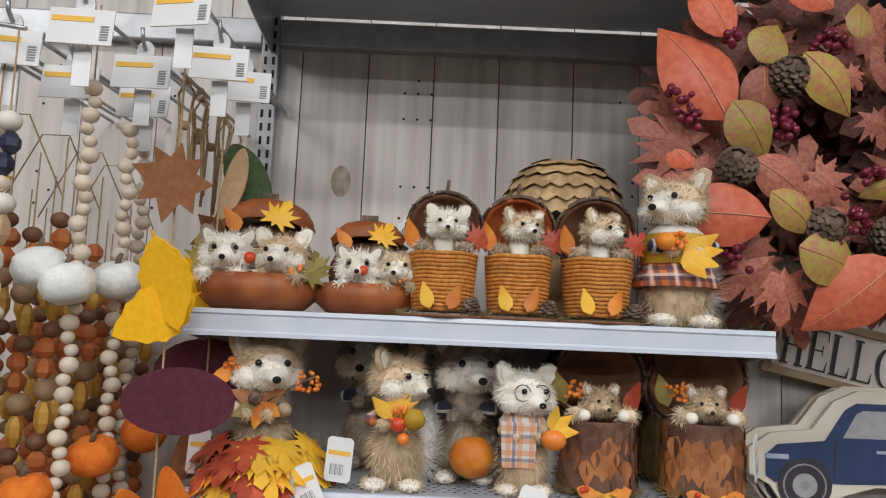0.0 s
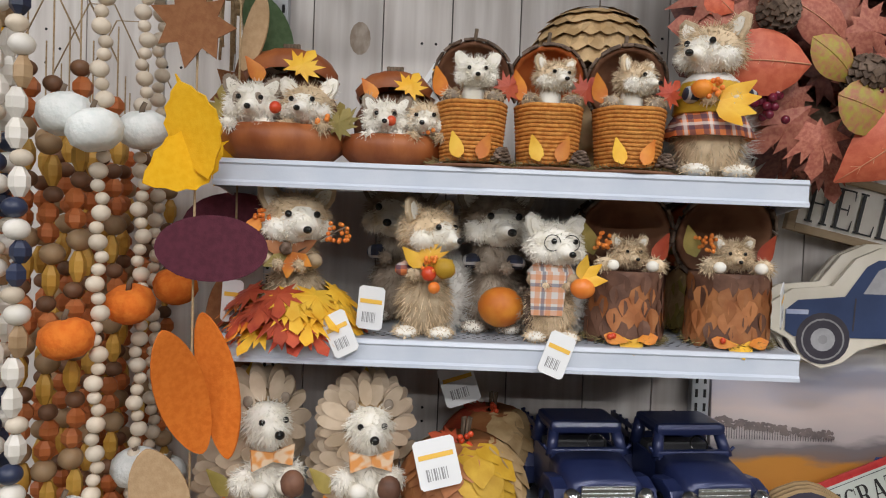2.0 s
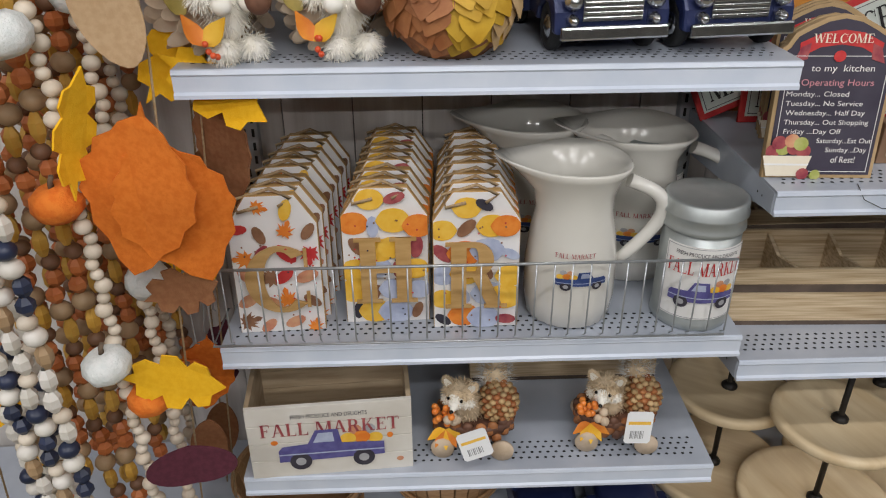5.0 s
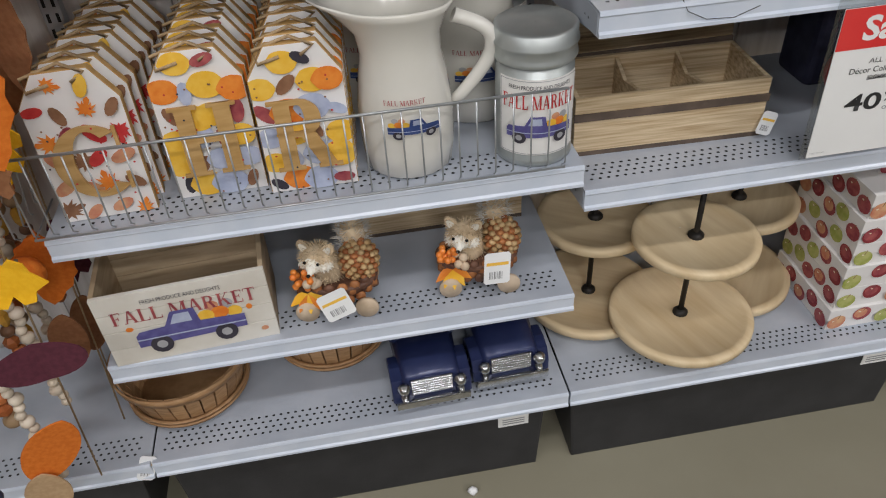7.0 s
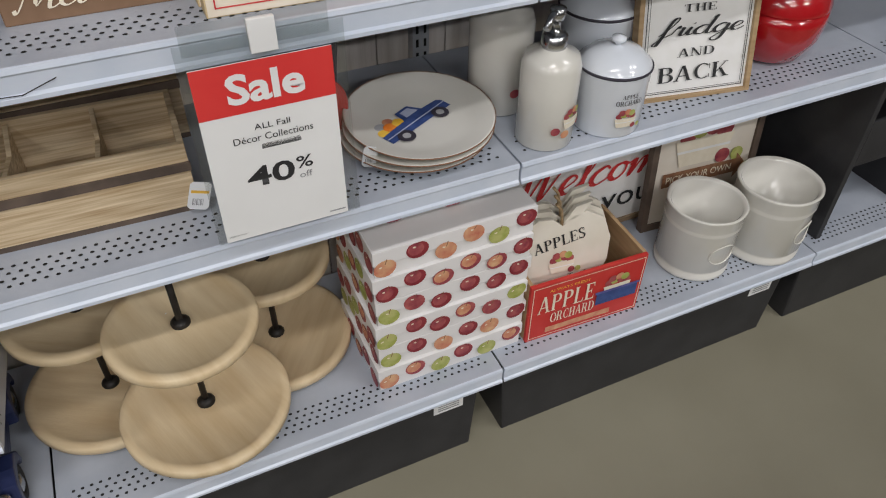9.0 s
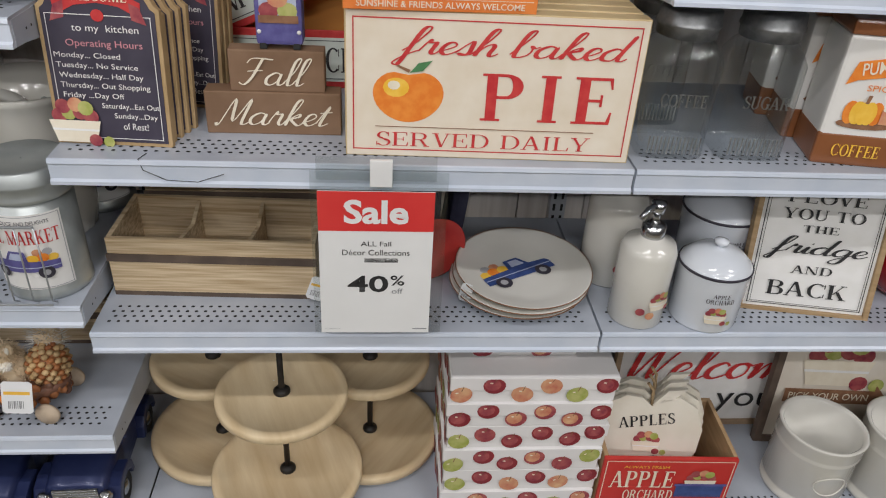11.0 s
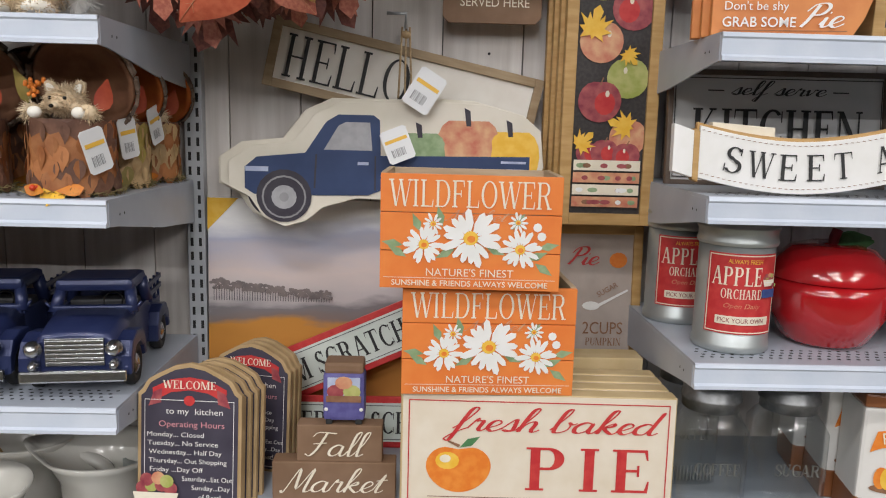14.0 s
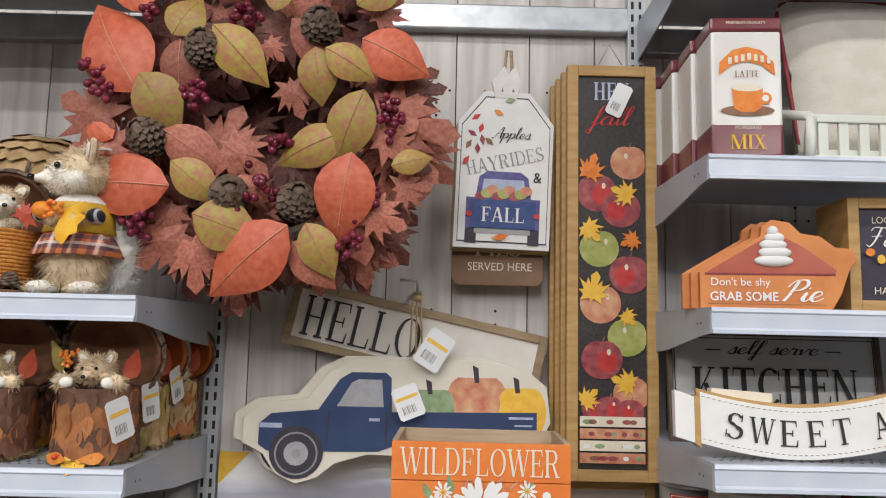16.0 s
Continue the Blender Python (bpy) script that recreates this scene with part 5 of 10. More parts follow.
WOOL_O = surf("orange_wool", (0.80, 0.17, 0.015), (0.88, 0.24, 0.03), 90, 0.95, bump=0.6, bscale=200)
STRING = surf("jute_string", (0.34, 0.23, 0.12), (0.46, 0.33, 0.19), 200, 0.9)
F_BROWN = surf("brown_felt", (0.25, 0.10, 0.04), (0.30, 0.13, 0.055), 120, 0.95, bump=0.2)
F_YELLOW = surf("yellow_felt", (0.88, 0.46, 0.005), (0.93, 0.52, 0.015), 120, 0.95, bump=0.2)
F_MAROON = surf("maroon_felt", (0.085, 0.016, 0.03), (0.11, 0.022, 0.04), 120, 0.95, bump=0.2)
F_ORANGE = surf("orange_felt", (0.68, 0.155, 0.01), (0.76, 0.20, 0.02), 120, 0.95, bump=0.2)
F_TAN = surf("tan_felt", (0.50, 0.33, 0.18), (0.56, 0.38, 0.22), 120, 0.95, bump=0.2)
F_GREEN = surf("green_felt", (0.05, 0.085, 0.035), (0.07, 0.11, 0.05), 120, 0.95, bump=0.2)


def mesh_of(bm, material):
    me = bpy.data.meshes.new("piece")
    bm.to_mesh(me)
    bm.free()
    me.materials.append(material)
    return me


def piece(name, me, parent, m):
    ob = new(name, me)
    ob.parent = parent
    ob.matrix_local = m
    return ob


def facet_bm(r, l):
    """A cut bead: eight-sided, tapered to both ends."""
    bm = lathe_bm([(r * 0.45, -l / 2), (r, -l * 0.18), (r, l * 0.18), (r * 0.45, l / 2)], 6)
    for f in bm.faces:
        f.smooth = False
    return bm


BIG = mesh_of(ball_bm(0.0115, 0.0115, 0.0105, 0, 0, 0, 14, 9), WOODBEAD)
SMALL = mesh_of(ball_bm(0.0088, 0.0088, 0.0080, 0, 0, 0, 12, 8), WOODBEAD)
B_TAN = mesh_of(ball_bm(0.016, 0.016, 0.0145, 0, 0, 0, 14, 9), TANBEAD)
B_BROWN = mesh_of(ball_bm(0.0125, 0.0125, 0.011, 0, 0, 0, 12, 8), BROWNBEAD)
B_ORANGE = mesh_of(facet_bm(0.0128, 0.026), ORANGEBEAD)
B_YELLOW = mesh_of(facet_bm(0.0105, 0.040), YELLOWBEAD)
B_WHITE = mesh_of(ball_bm(0.0145, 0.0145, 0.0125, 0, 0, 0, 14, 9), WHITEBEAD)
B_WHITEF = mesh_of(facet_bm(0.0115, 0.034), WHITEBEAD)
B_NAVY = mesh_of(ball_bm(0.0140, 0.0140, 0.012, 0, 0, 0, 14, 9), NAVYBEAD)
B_NAVYF = mesh_of(facet_bm(0.0115, 0.026), NAVYBEAD)
B_NAT = mesh_of(ball_bm(0.0125, 0.0125, 0.010, 0, 0, 0, 12, 8), WOODBEAD)
B_NATF = mesh_of(facet_bm(0.0108, 0.036), TANBEAD)


def wool_pumpkin(material):
    return lathe_bm([(0.001, -0.019), (0.015, -0.024), (0.027, -0.015), (0.0315, 0.0), (0.027, 0.015), (0.015, 0.023), (0.001, 0.018)], 32, wob=lambda a, z: 1 + 0.05 * abs(math.sin(4 * a)))


PUMP_W, PUMP_O = mesh_of(wool_pumpkin(0), WOOL_W), mesh_of(wool_pumpkin(0), WOOL_O)
STALK = mesh_of(tube_bm([(0, 0, 0.015), (0.003, 0, 0.027), (0.008, 0, 0.034)], 0.004, 6, 0.003), TWIG)


def strand(e, x, y, z0, z1, pattern, sway=0.004, phase=0.0):
    """Beads threaded on one hanging string."""
    part("string", tube_bm([(x, y, z0 + 0.10), (x, y, z1)], 0.0012, 5), STRING, e)
    z, i = z0, int(phase)
    while z > z1:
        me, step, name = pattern[i % len(pattern)]
        k = math.sin(i * 1.7 + phase) * sway
        piece(name, me, e, pose(x + k, y + k * 0.6, z - step / 2, 0, 0, i * 37))
        z -= step
        i += 1


def garland(x, y, label, group):
    return thing("bead_garland", pose(x, y, 0), label, "garland", group)


wood = [(BIG, 0.0205, "bead"), (SMALL, 0.0155, "bead"), (BIG, 0.0205, "bead"), (SMALL, 0.0155, "bead"), (SMALL, 0.0155, "bead")]
for n, (x, y, top, bottom, pumps) in enumerate((
        (-0.412, 1.03, 1.965, 0.33, ((-0.035, -0.02, 1.722, 0), (0.006, -0.03, 1.703, 0), (-0.028, -0.02, 1.452, 1), (-0.02, -0.03, 1.235, 0), (-0.02, -0.01, 1.03, 1), (-0.004, -0.03, 0.80, 0), (0.03, 0, 0.72, 1))),
        (-0.397, 1.12, 1.935, 0.40, ((0.012, -0.03, 1.715, 0), (0.0, -0.03, 1.487, 1), (0.0, 0.0, 1.26, 0), (0.0, -0.03, 1.00, 1), (0.01, 0.0, 0.86, 0), (0.04, 0, 0.68, 1))),
        (-0.410, 1.21, 1.92, 0.45, ((0.02, 0, 1.70, 0), (0.03, 0, 1.50, 1), (0.02, 0.0, 1.22, 0), (0.02, 0.02, 0.95, 1))))):
    e = garland(x, y, "pale wooden bead garland with white and orange wool pumpkins", "pale bead garlands")
    strand(e, 0, 0, top, bottom, wood, 0.003, n * 2)
    for px, py, pz, o in pumps:
        pk = piece("wool_pumpkin", (PUMP_W, PUMP_O)[o], e, pose(px, py, pz, 8 * n, -12, 40 * n))
        piece("stalk", STALK, pk, Matrix())

rust = [(B_BROWN, 0.022, "bead"), (B_ORANGE, 0.026, "bead"), (B_ORANGE, 0.026, "bead"), (B_TAN, 0.029, "bead"), (B_YELLOW, 0.040, "bead")]
k = 0
for y in (1.08, 1.19, 1.30, 1.40):
    e = garland(-0.538, y, "rust, tan and mustard wooden bead garland", "rust bead garlands")
    for j, x in enumerate((0.075, 0.037, 0.0, -0.037, -0.074)):
        strand(e, x, 0.006 * j, 1.80 - 0.02 * (j % 2) - 0.03 * k, 0.42 + 0.05 * ((j + k) % 3), rust, 0.003, (k * 2) % 5)
    part("tie", tube_bm([(0.075, 0, 1.82), (0.02, 0, 1.93), (-0.02, 0, 1.93), (-0.074, 0, 1.82)], 0.0012, 5), STRING, e)
    k += 1
navy = [(B_WHITE, 0.025, "bead"), (B_NAVYF, 0.026, "bead"), (B_NAVYF, 0.026, "bead"), (B_NAT, 0.020, "bead"), (B_WHITE, 0.025, "bead"), (B_NATF, 0.036, "bead"), (B_WHITEF, 0.034, "bead"), (B_WHITEF, 0.034, "bead"), (B_NAT, 0.020, "bead"), (B_WHITEF, 0.034, "bead"), (B_NAVY, 0.024, "bead")]
for n, (x, y) in enumerate(((-0.492, 0.955), (-0.532, 1.0))):
    e = garland(x, y, "navy, white and natural wooden bead garland", "navy bead garlands")
    for j, dx in enumerate((0.022, -0.014, -0.05)):
        strand(e, dx, 0.012 * j, 1.90, 0.38 + 0.04 * j, navy, 0.003, 2 * j + n * 3)
    part("hook_rod", tube_bm([(-0.055, 0.02, 2.02), (-0.055, BACK - 0.003 - y, 2.03)], 0.003, 6), STEEL, e)
    part("hook_bar", tube_bm([(0.03, 0.0, 2.0), (-0.06, 0.024, 2.02)], 0.003, 6), STEEL, e)

# felt leaf shapes in x, z, hung from their top
OAK = [(0, 0.5), (0.10, 0.36), (0.20, 0.34), (0.24, 0.22), (0.16, 0.14), (0.28, 0.06), (0.28, -0.08), (0.16, -0.12), (0.22, -0.24), (0.16, -0.36), (0.05, -0.36), (0, -0.5)]
BEECH = [(0, 0.5), (0.02, 0.42), (0.12, 0.36), (0.16, 0.30), (0.25, 0.24), (0.26, 0.16), (0.32, 0.10), (0.31, 0.0), (0.33, -0.06), (0.27, -0.14), (0.25, -0.24), (0.16, -0.32), (0.10, -0.42), (0, -0.5)]
OVAL = [(0.32 * math.sin(math.pi * k / 14) ** 1.25, 0.5 * math.cos(math.pi * k / 14)) for k in range(15)]
STAR = [(0, 0.5), (0.09, 0.30), (0.30, 0.38), (0.25, 0.18), (0.50, 0.10), (0.30, -0.06), (0.34, -0.30), (0.14, -0.22), (0, -0.5)]
LOBE = [(0.5 * math.sin(math.pi * k / 14), 0.36 * math.cos(math.pi * k / 14)) for k in range(15)]


def felt(e, shape, w, h, material, m, fold=0.18):
    pts = [(x * w, z * h) for x, z in shape] + [(-x * w, z * h) for x, z in shape[-2:0:-1]]
    bm = prism_bm(pts, 0.003)
    for v in bm.verts:
        v.co.y -= fold * abs(v.co.x) + 0.25 * v.co.z * v.co.z / max(h, 0.01)
    ob = part("felt_leaf", bm, material, e, m=m)
    return ob


def leaf_garland(x, y, leaves, label):
    e = thing("felt_leaf_garland", pose(x, y, 0), label, "garland", "felt leaf garlands")
    part("string", tube_bm([(0, 0, 2.02), (0.004, 0.004, 1.2), (-0.06, 0.0, 0.28)], 0.0016, 5), STRING, e)
    for shape, w, h, mat, dx, dy, z, rx, ry, rz in leaves:
        felt(e, shape, w, h, mat, pose(dx, dy, z, rx, ry, rz))
    return e


leaf_garland(-0.305, 1.05, (
    (STAR, 0.105, 0.105, F_BROWN, 0.0, -0.01, 1.838, 8, 12, 5), (BEECH, 0.12, 0.13, F_YELLOW, 0.008, -0.02, 1.715, 15, -12, -20), (BEECH, 0.11, 0.12, F_YELLOW, -0.006, -0.012, 1.672, -5, 60, 30),
    (LOBE, 0.135, 0.115, F_MAROON, 0.030, -0.01, 1.566, 0, 0, 10), (OVAL, 0.098, 0.18, F_ORANGE, 0.0, -0.03, 1.39, 10, -22, 40), (OVAL, 0.095, 0.19, F_ORANGE, 0.035, 0.02, 1.39, 0, -14, -20),
    (OVAL, 0.11, 0.135, F_TAN, -0.024, -0.02, 1.255, 6, -14, 12), (OAK, 0.12, 0.16, F_YELLOW, -0.085, -0.04, 1.12, 10, 10, 72), (BEECH, 0.22, 0.25, F_ORANGE, -0.022, -0.03, 1.045, 6, 16, -8), (BEECH, 0.22, 0.23, F_ORANGE, 0.01, -0.02, 1.02, 6, -14, 10),
    (OAK, 0.13, 0.12, F_BROWN, -0.01, 0.0, 0.885, 10, 70, 0), (OAK, 0.16, 0.145, F_YELLOW, -0.03, -0.04, 0.765, 4, 95, 0), (LOBE, 0.13, 0.10, F_MAROON, -0.035, -0.03, 0.60, 0, 0, 12), (OVAL, 0.13, 0.15, F_ORANGE, -0.085, -0.04, 0.42, 8, 30, 20), (OVAL, 0.11, 0.12, F_TAN, -0.12, -0.05, 0.325, 5, 10, 10)),
    "felt leaf garland in brown, yellow, maroon and orange")
leaf_garland(-0.285, 1.17, (
    (OVAL, 0.06, 0.11, F_TAN, 0.02, 0.01, 1.865, 5, 20, -20), (OVAL, 0.10, 0.12, F_GREEN, 0.03, 0.04, 1.875, 0, -25, 20), (STAR, 0.12, 0.12, F_YELLOW, -0.02, 0.0, 1.70, 0, 60, 20), (LOBE, 0.16, 0.14, F_MAROON, 0.0, 0.02, 1.59, 0, 0, -10), (OVAL, 0.11, 0.17, F_BROWN, -0.005, 0.01, 1.44, 0, -8, 30),
    (OAK, 0.15, 0.16, F_YELLOW, -0.012, -0.02, 1.175, 6, 40, 8), (OAK, 0.15, 0.16, F_YELLOW, 0.035, -0.045, 1.14, 6, 120, -8), (BEECH, 0.15, 0.22, F_BROWN, 0.025, 0.0, 1.05, 5, 0, -30), (OAK, 0.14, 0.15, F_YELLOW, -0.045, -0.02, 0.87, 4, 30, 0), (BEECH, 0.14, 0.16, F_ORANGE, -0.06, 0.0, 0.66, 4, 10, 0), (OVAL, 0.1, 0.13, F_BROWN, -0.08, 0.0, 0.5, 4, 10, 0)),
    "felt leaf garland with green, tan and yellow leaves")
leaf_garland(-0.335, 1.30, (
    (STAR, 0.1, 0.12, F_BROWN, 0.02, 0.0, 1.80, 0, 30, 0), (OVAL, 0.10, 0.14, F_BROWN, 0.02, 0.0, 1.42, 0, 5, 0), (OVAL, 0.10, 0.14, F_ORANGE, 0.0, 0.0, 1.36, 0, 20, 30), (BEECH, 0.13, 0.16, F_BROWN, 0.0, 0.0, 0.93, 0, 10, 0), (OAK, 0.13, 0.16, F_MAROON, -0.02, 0.0, 0.6, 0, 10, 0), (OVAL, 0.1, 0.14, F_BROWN, -0.05, 0.0, 0.42, 0, 10, 0)),
    "felt leaf garland in brown and orange")
leaf_garland(-0.60, 1.04, ((STAR, 0.13, 0.12, F_YELLOW, 0.03, 0.0, 1.845, 0, 20, 0), (OVAL, 0.1, 0.12, F_TAN, 0.02, 0, 1.70, 0, 0, 0), (STAR, 0.12, 0.12, F_YELLOW, 0.02, 0, 0.72, 0, 30, 0)), "felt leaf garland with yellow leaves")

# peg hooks with scan labels
CLEAR = surf("clear_plastic_tab", (0.70, 0.72, 0.74), (0.78, 0.80, 0.82), 9, 0.25)
for x, y, z, rz in ((-0.412, 0.99, 2.015, 4), (-0.285, 0.98, 2.04, -12), (-0.375, 1.09, 1.995, 0), (-0.275, 1.10, 2.015, 6), (-0.262, 1.18, 2.01, 8), (-0.505, 1.0, 1.99, 8), (-0.475, 1.10, 1.98, 0), (-0.405, 1.18, 1.98, -4), (-0.57, 1.06, 1.985, 4)):
    e = thing("peg_hook", pose(x, y, z), "steel peg hook with a white scan label in clear plastic", "hook", "peg hooks")
    part("rod", tube_bm([(0, 0, 0.035), (0, BACK - 0.01 - y, 0.05)], 0.003, 6), STEEL, e)
    part("rod_end", tube_bm([(0, 0, 0.035), (0, -0.012, 0.045), (0, -0.016, 0.06)], 0.003, 6), STEEL, e)
    part("clip", prism_bm(disc_pts(0.012, 0.016, 14, 0, 0.032), 0.004), CLEAR, e, "clear plastic clip")
    c = part("scan_label", box_bm(0.078, 0.0025, 0.048, 0, -0.008, -0.024, 0.001), PAPER, e, "white scan label", m=pose(0, 0, 0, -8, 0, rz))
    part("stripe", box_bm(0.05, 0.0008, 0.007, -0.01, -0.0098, 0.006), YELLOW_BAR, c)
    for q in range(6):
        part("barcode_line", box_bm(0.010, 0.0008, 0.0018, 0.029, -0.0098, -0.018 + q * 0.0036), GREY_INK, c)
    part("hang_tab", box_bm(0.022, 0.0015, 0.05, 0.0, 0.004, -0.07), CLEAR, e, "clear plastic header strip")

# ---- printed motifs ----
P_BLUE = surf("blue_print", (0.03, 0.06, 0.20), (0.05, 0.09, 0.27), 60, 0.55)
P_VIOLET = surf("violet_blue_print", (0.09, 0.08, 0.26), (0.13, 0.12, 0.33), 60, 0.55)
P_SKY = surf("pale_blue_print", (0.40, 0.45, 0.62), (0.5, 0.55, 0.7), 60, 0.55)
P_ORANGE = surf("orange_print", (0.78, 0.20, 0.02), (0.85, 0.28, 0.04), 60, 0.55)
P_YELLOW = surf("golden_print", (0.85, 0.48, 0.04), (0.9, 0.56, 0.08), 60, 0.55)
P_RED = surf("red_print", (0.52, 0.025, 0.03), (0.60, 0.05, 0.045), 60, 0.55)
P_ROSE = surf("rosy_apple_print", (0.20, 0.012, 0.04), (0.50, 0.13, 0.12), 60, 0.5, spread=0.25)
P_PEACH = surf("peach_apple_print", (0.56, 0.16, 0.10), (0.72, 0.44, 0.24), 45, 0.5, spread=0.2)
P_PINK = surf("pink_print", (0.62, 0.26, 0.30), (0.70, 0.34, 0.38), 20, 0.6)
P_GREEN = surf("green_apple_print", (0.34, 0.38, 0.08), (0.50, 0.50, 0.18), 45, 0.5)
P_LEAF = surf("leaf_green_print", (0.05, 0.17, 0.06), (0.09, 0.25, 0.1), 60, 0.55)
P_SAGE = surf("sage_print", (0.22, 0.32, 0.16), (0.32, 0.42, 0.24), 60, 0.6)
P_MAROON = surf("maroon_print", (0.22, 0.02, 0.03), (0.28, 0.03, 0.04), 60, 0.5)
P_DARK = surf("charcoal_print", (0.035, 0.03, 0.045), (0.05, 0.045, 0.06), 30, 0.6)
P_GREY = surf("grey_print", (0.36, 0.36, 0.38), (0.42, 0.42, 0.44), 60, 0.6)
P_CREAM = surf("cream_print", (0.78, 0.70, 0.55), (0.84, 0.77, 0.63), 30, 0.6)
P_WHITE = surf("white_print", (0.82, 0.81, 0.78), (0.86, 0.85, 0.83), 30, 0.55)
P_BROWN = surf("brown_print", (0.22, 0.10, 0.05), (0.30, 0.15, 0.08), 60, 0.6)
GOLDWOOD = surf("honey_wood", (0.46, 0.27, 0.09), (0.56, 0.35, 0.14), 14, 0.55, stretch=(1, 1, 6), bump=0.1)
RAWWOOD = surf("natural_pine", (0.50, 0.36, 0.20), (0.64, 0.49, 0.31), 9, 0.6, stretch=(2, 2, 22), bump=0.12, bscale=60, spread=0.2)
PINE_X = surf("pine_grain_along", (0.42, 0.28, 0.14), (0.80, 0.65, 0.44), 7, 0.6, stretch=(1.2, 14, 34), bump=0.15, bscale=30, spread=0.22)
DISCWOOD = surf("turned_wood", (0.58, 0.42, 0.23), (0.82, 0.68, 0.46), 4, 0.55, stretch=(11, 1.3, 3), bump=0.1, bscale=40, spread=0.32, detail=7, rand=0.06)
DARKWOOD = surf("dark_trim_wood", (0.09, 0.065, 0.05), (0.14, 0.10, 0.075), 20, 0.65)
KRAFT = surf("brown_painted_wood", (0.20, 0.115, 0.065), (0.25, 0.15, 0.09), 14, 0.7, bump=0.1)
CERAMIC = surf("cream_glaze", (0.70, 0.68, 0.62), (0.76, 0.74, 0.69), 6, 0.16, coat=0.5)
ENAMEL = surf("white_enamel", (0.74, 0.78, 0.84), (0.80, 0.83, 0.88), 6, 0.14, coat=0.5)
ZINC = surf("galvanised_tin", (0.40, 0.43, 0.43), (0.52, 0.55, 0.54), 22, 0.42, 0.65, 0.05, spread=0.2)


def thin_glass(name, base=0.03, gain=0.5, rough=0.04):
    """Thin clear glass: seen through, with gloss that grows towards the edges."""
    m = bpy.data.materials.new(name)
    m.use_nodes = True
    nt = m.node_tree
    nt.nodes.remove(nt.nodes["Principled BSDF"])
    out = nt.nodes["Material Output"]
    tr, gl, mx, lw = (nt.nodes.new("ShaderNode" + k) for k in ("BsdfTransparent", "BsdfGlossy", "MixShader", "LayerWeight"))
    tr.inputs[0].default_value = (0.93, 0.945, 0.945, 1)
    gl.inputs["Roughness"].default_value = rough
    lw.inputs["Blend"].default_value = 0.25
    mul = nt.nodes.new("ShaderNodeMath")
    mul.operation = "MULTIPLY_ADD"
    mul.inputs[1].default_value, mul.inputs[2].default_value = gain, base
    nt.links.new(lw.outputs["Facing"], mul.inputs[0])
    nt.links.new(mul.outputs[0], mx.inputs[0])
    nt.links.new(tr.outputs[0], mx.inputs[1])
    nt.links.new(gl.outputs[0], mx.inputs[2])
    nt.links.new(mx.outputs[0], out.inputs[0])
    return m


JARGLASS = thin_glass("clear_jar_glass", 0.025, 0.6, 0.07)
EMBOSS = thin_glass("embossed_jar_glass", 0.42, 0.5, 0.3)
LIDMETAL = surf("jar_lid_metal", (0.20, 0.205, 0.21), (0.30, 0.305, 0.31), 60, 0.38, 0.7)


def truck_side(s, flip=1, body=None, load=True):
    """Printed pickup seen from the side, s wide, centred, its tyres on z = 0."""
    body = body or P_BLUE
    k = lambda pts: [(x * s * flip, z * s) for x, z in pts]
    sh = [(k([(-0.5, 0.10), (-0.5, 0.24), (-0.46, 0.29), (-0.22, 0.31), (-0.14, 0.47), (0.07, 0.47), (0.10, 0.30), (0.5, 0.28), (0.5, 0.12)]), body),
          (k([(-0.17, 0.32), (-0.115, 0.435), (0.02, 0.435), (0.03, 0.32)]), P_SKY)]
    for cx in (-0.30, 0.30):
        sh += [(k(disc_pts(0.105, 0.105, 14, cx, 0.10)), P_DARK), (k(disc_pts(0.05, 0.05, 10, cx, 0.10)), P_GREY)]
    sh.append((k([(-0.5, 0.19), (0.5, 0.19), (0.5, 0.205), (-0.5, 0.205)]), P_SKY))
    if load:
        for cx, cz, r, m in ((0.16, 0.34, 0.07, P_YELLOW), (0.29, 0.35, 0.075, P_ORANGE), (0.42, 0.33, 0.065, P_YELLOW), (0.23, 0.44, 0.06, P_PEACH), (0.36, 0.44, 0.06, P_GREY)):
            sh.insert(0, (k(disc_pts(r * 1.1, r, 12, cx, cz)), m))
    return sh


def fruit_basket(s):
    k = lambda pts: [(x * s, z * s) for x, z in pts]
    sh = []
    for cx, cz, m in ((-0.3, 0.5, P_ROSE), (-0.1, 0.56, P_GREEN), (0.12, 0.57, P_ROSE), (0.32, 0.5, P_ROSE), (-0.2, 0.68, P_ROSE), (0.05, 0.72, P_PEACH), (0.24, 0.66, P_GREEN)):
        sh.append((k(disc_pts(0.15, 0.14, 12, cx, cz)), m))
    sh.append((k([(-0.5, 0.42), (-0.38, 0.0), (0.38, 0.0), (0.5, 0.42)]), P_CREAM))
    sh.append((k([(-0.46, 0.26), (-0.45, 0.22), (0.45, 0.22), (0.46, 0.26)]), P_WHITE))
    sh += [(k(disc_pts(0.13, 0.12, 12, 0.36, 0.05)), P_ROSE), (k(disc_pts(0.11, 0.11, 12, 0.62, 0.03)), P_GREEN)]
    return sh


def shift(shapes, dx, dz):
    return [([(x + dx, z + dz) for x, z in pts], m) for pts, m in shapes]


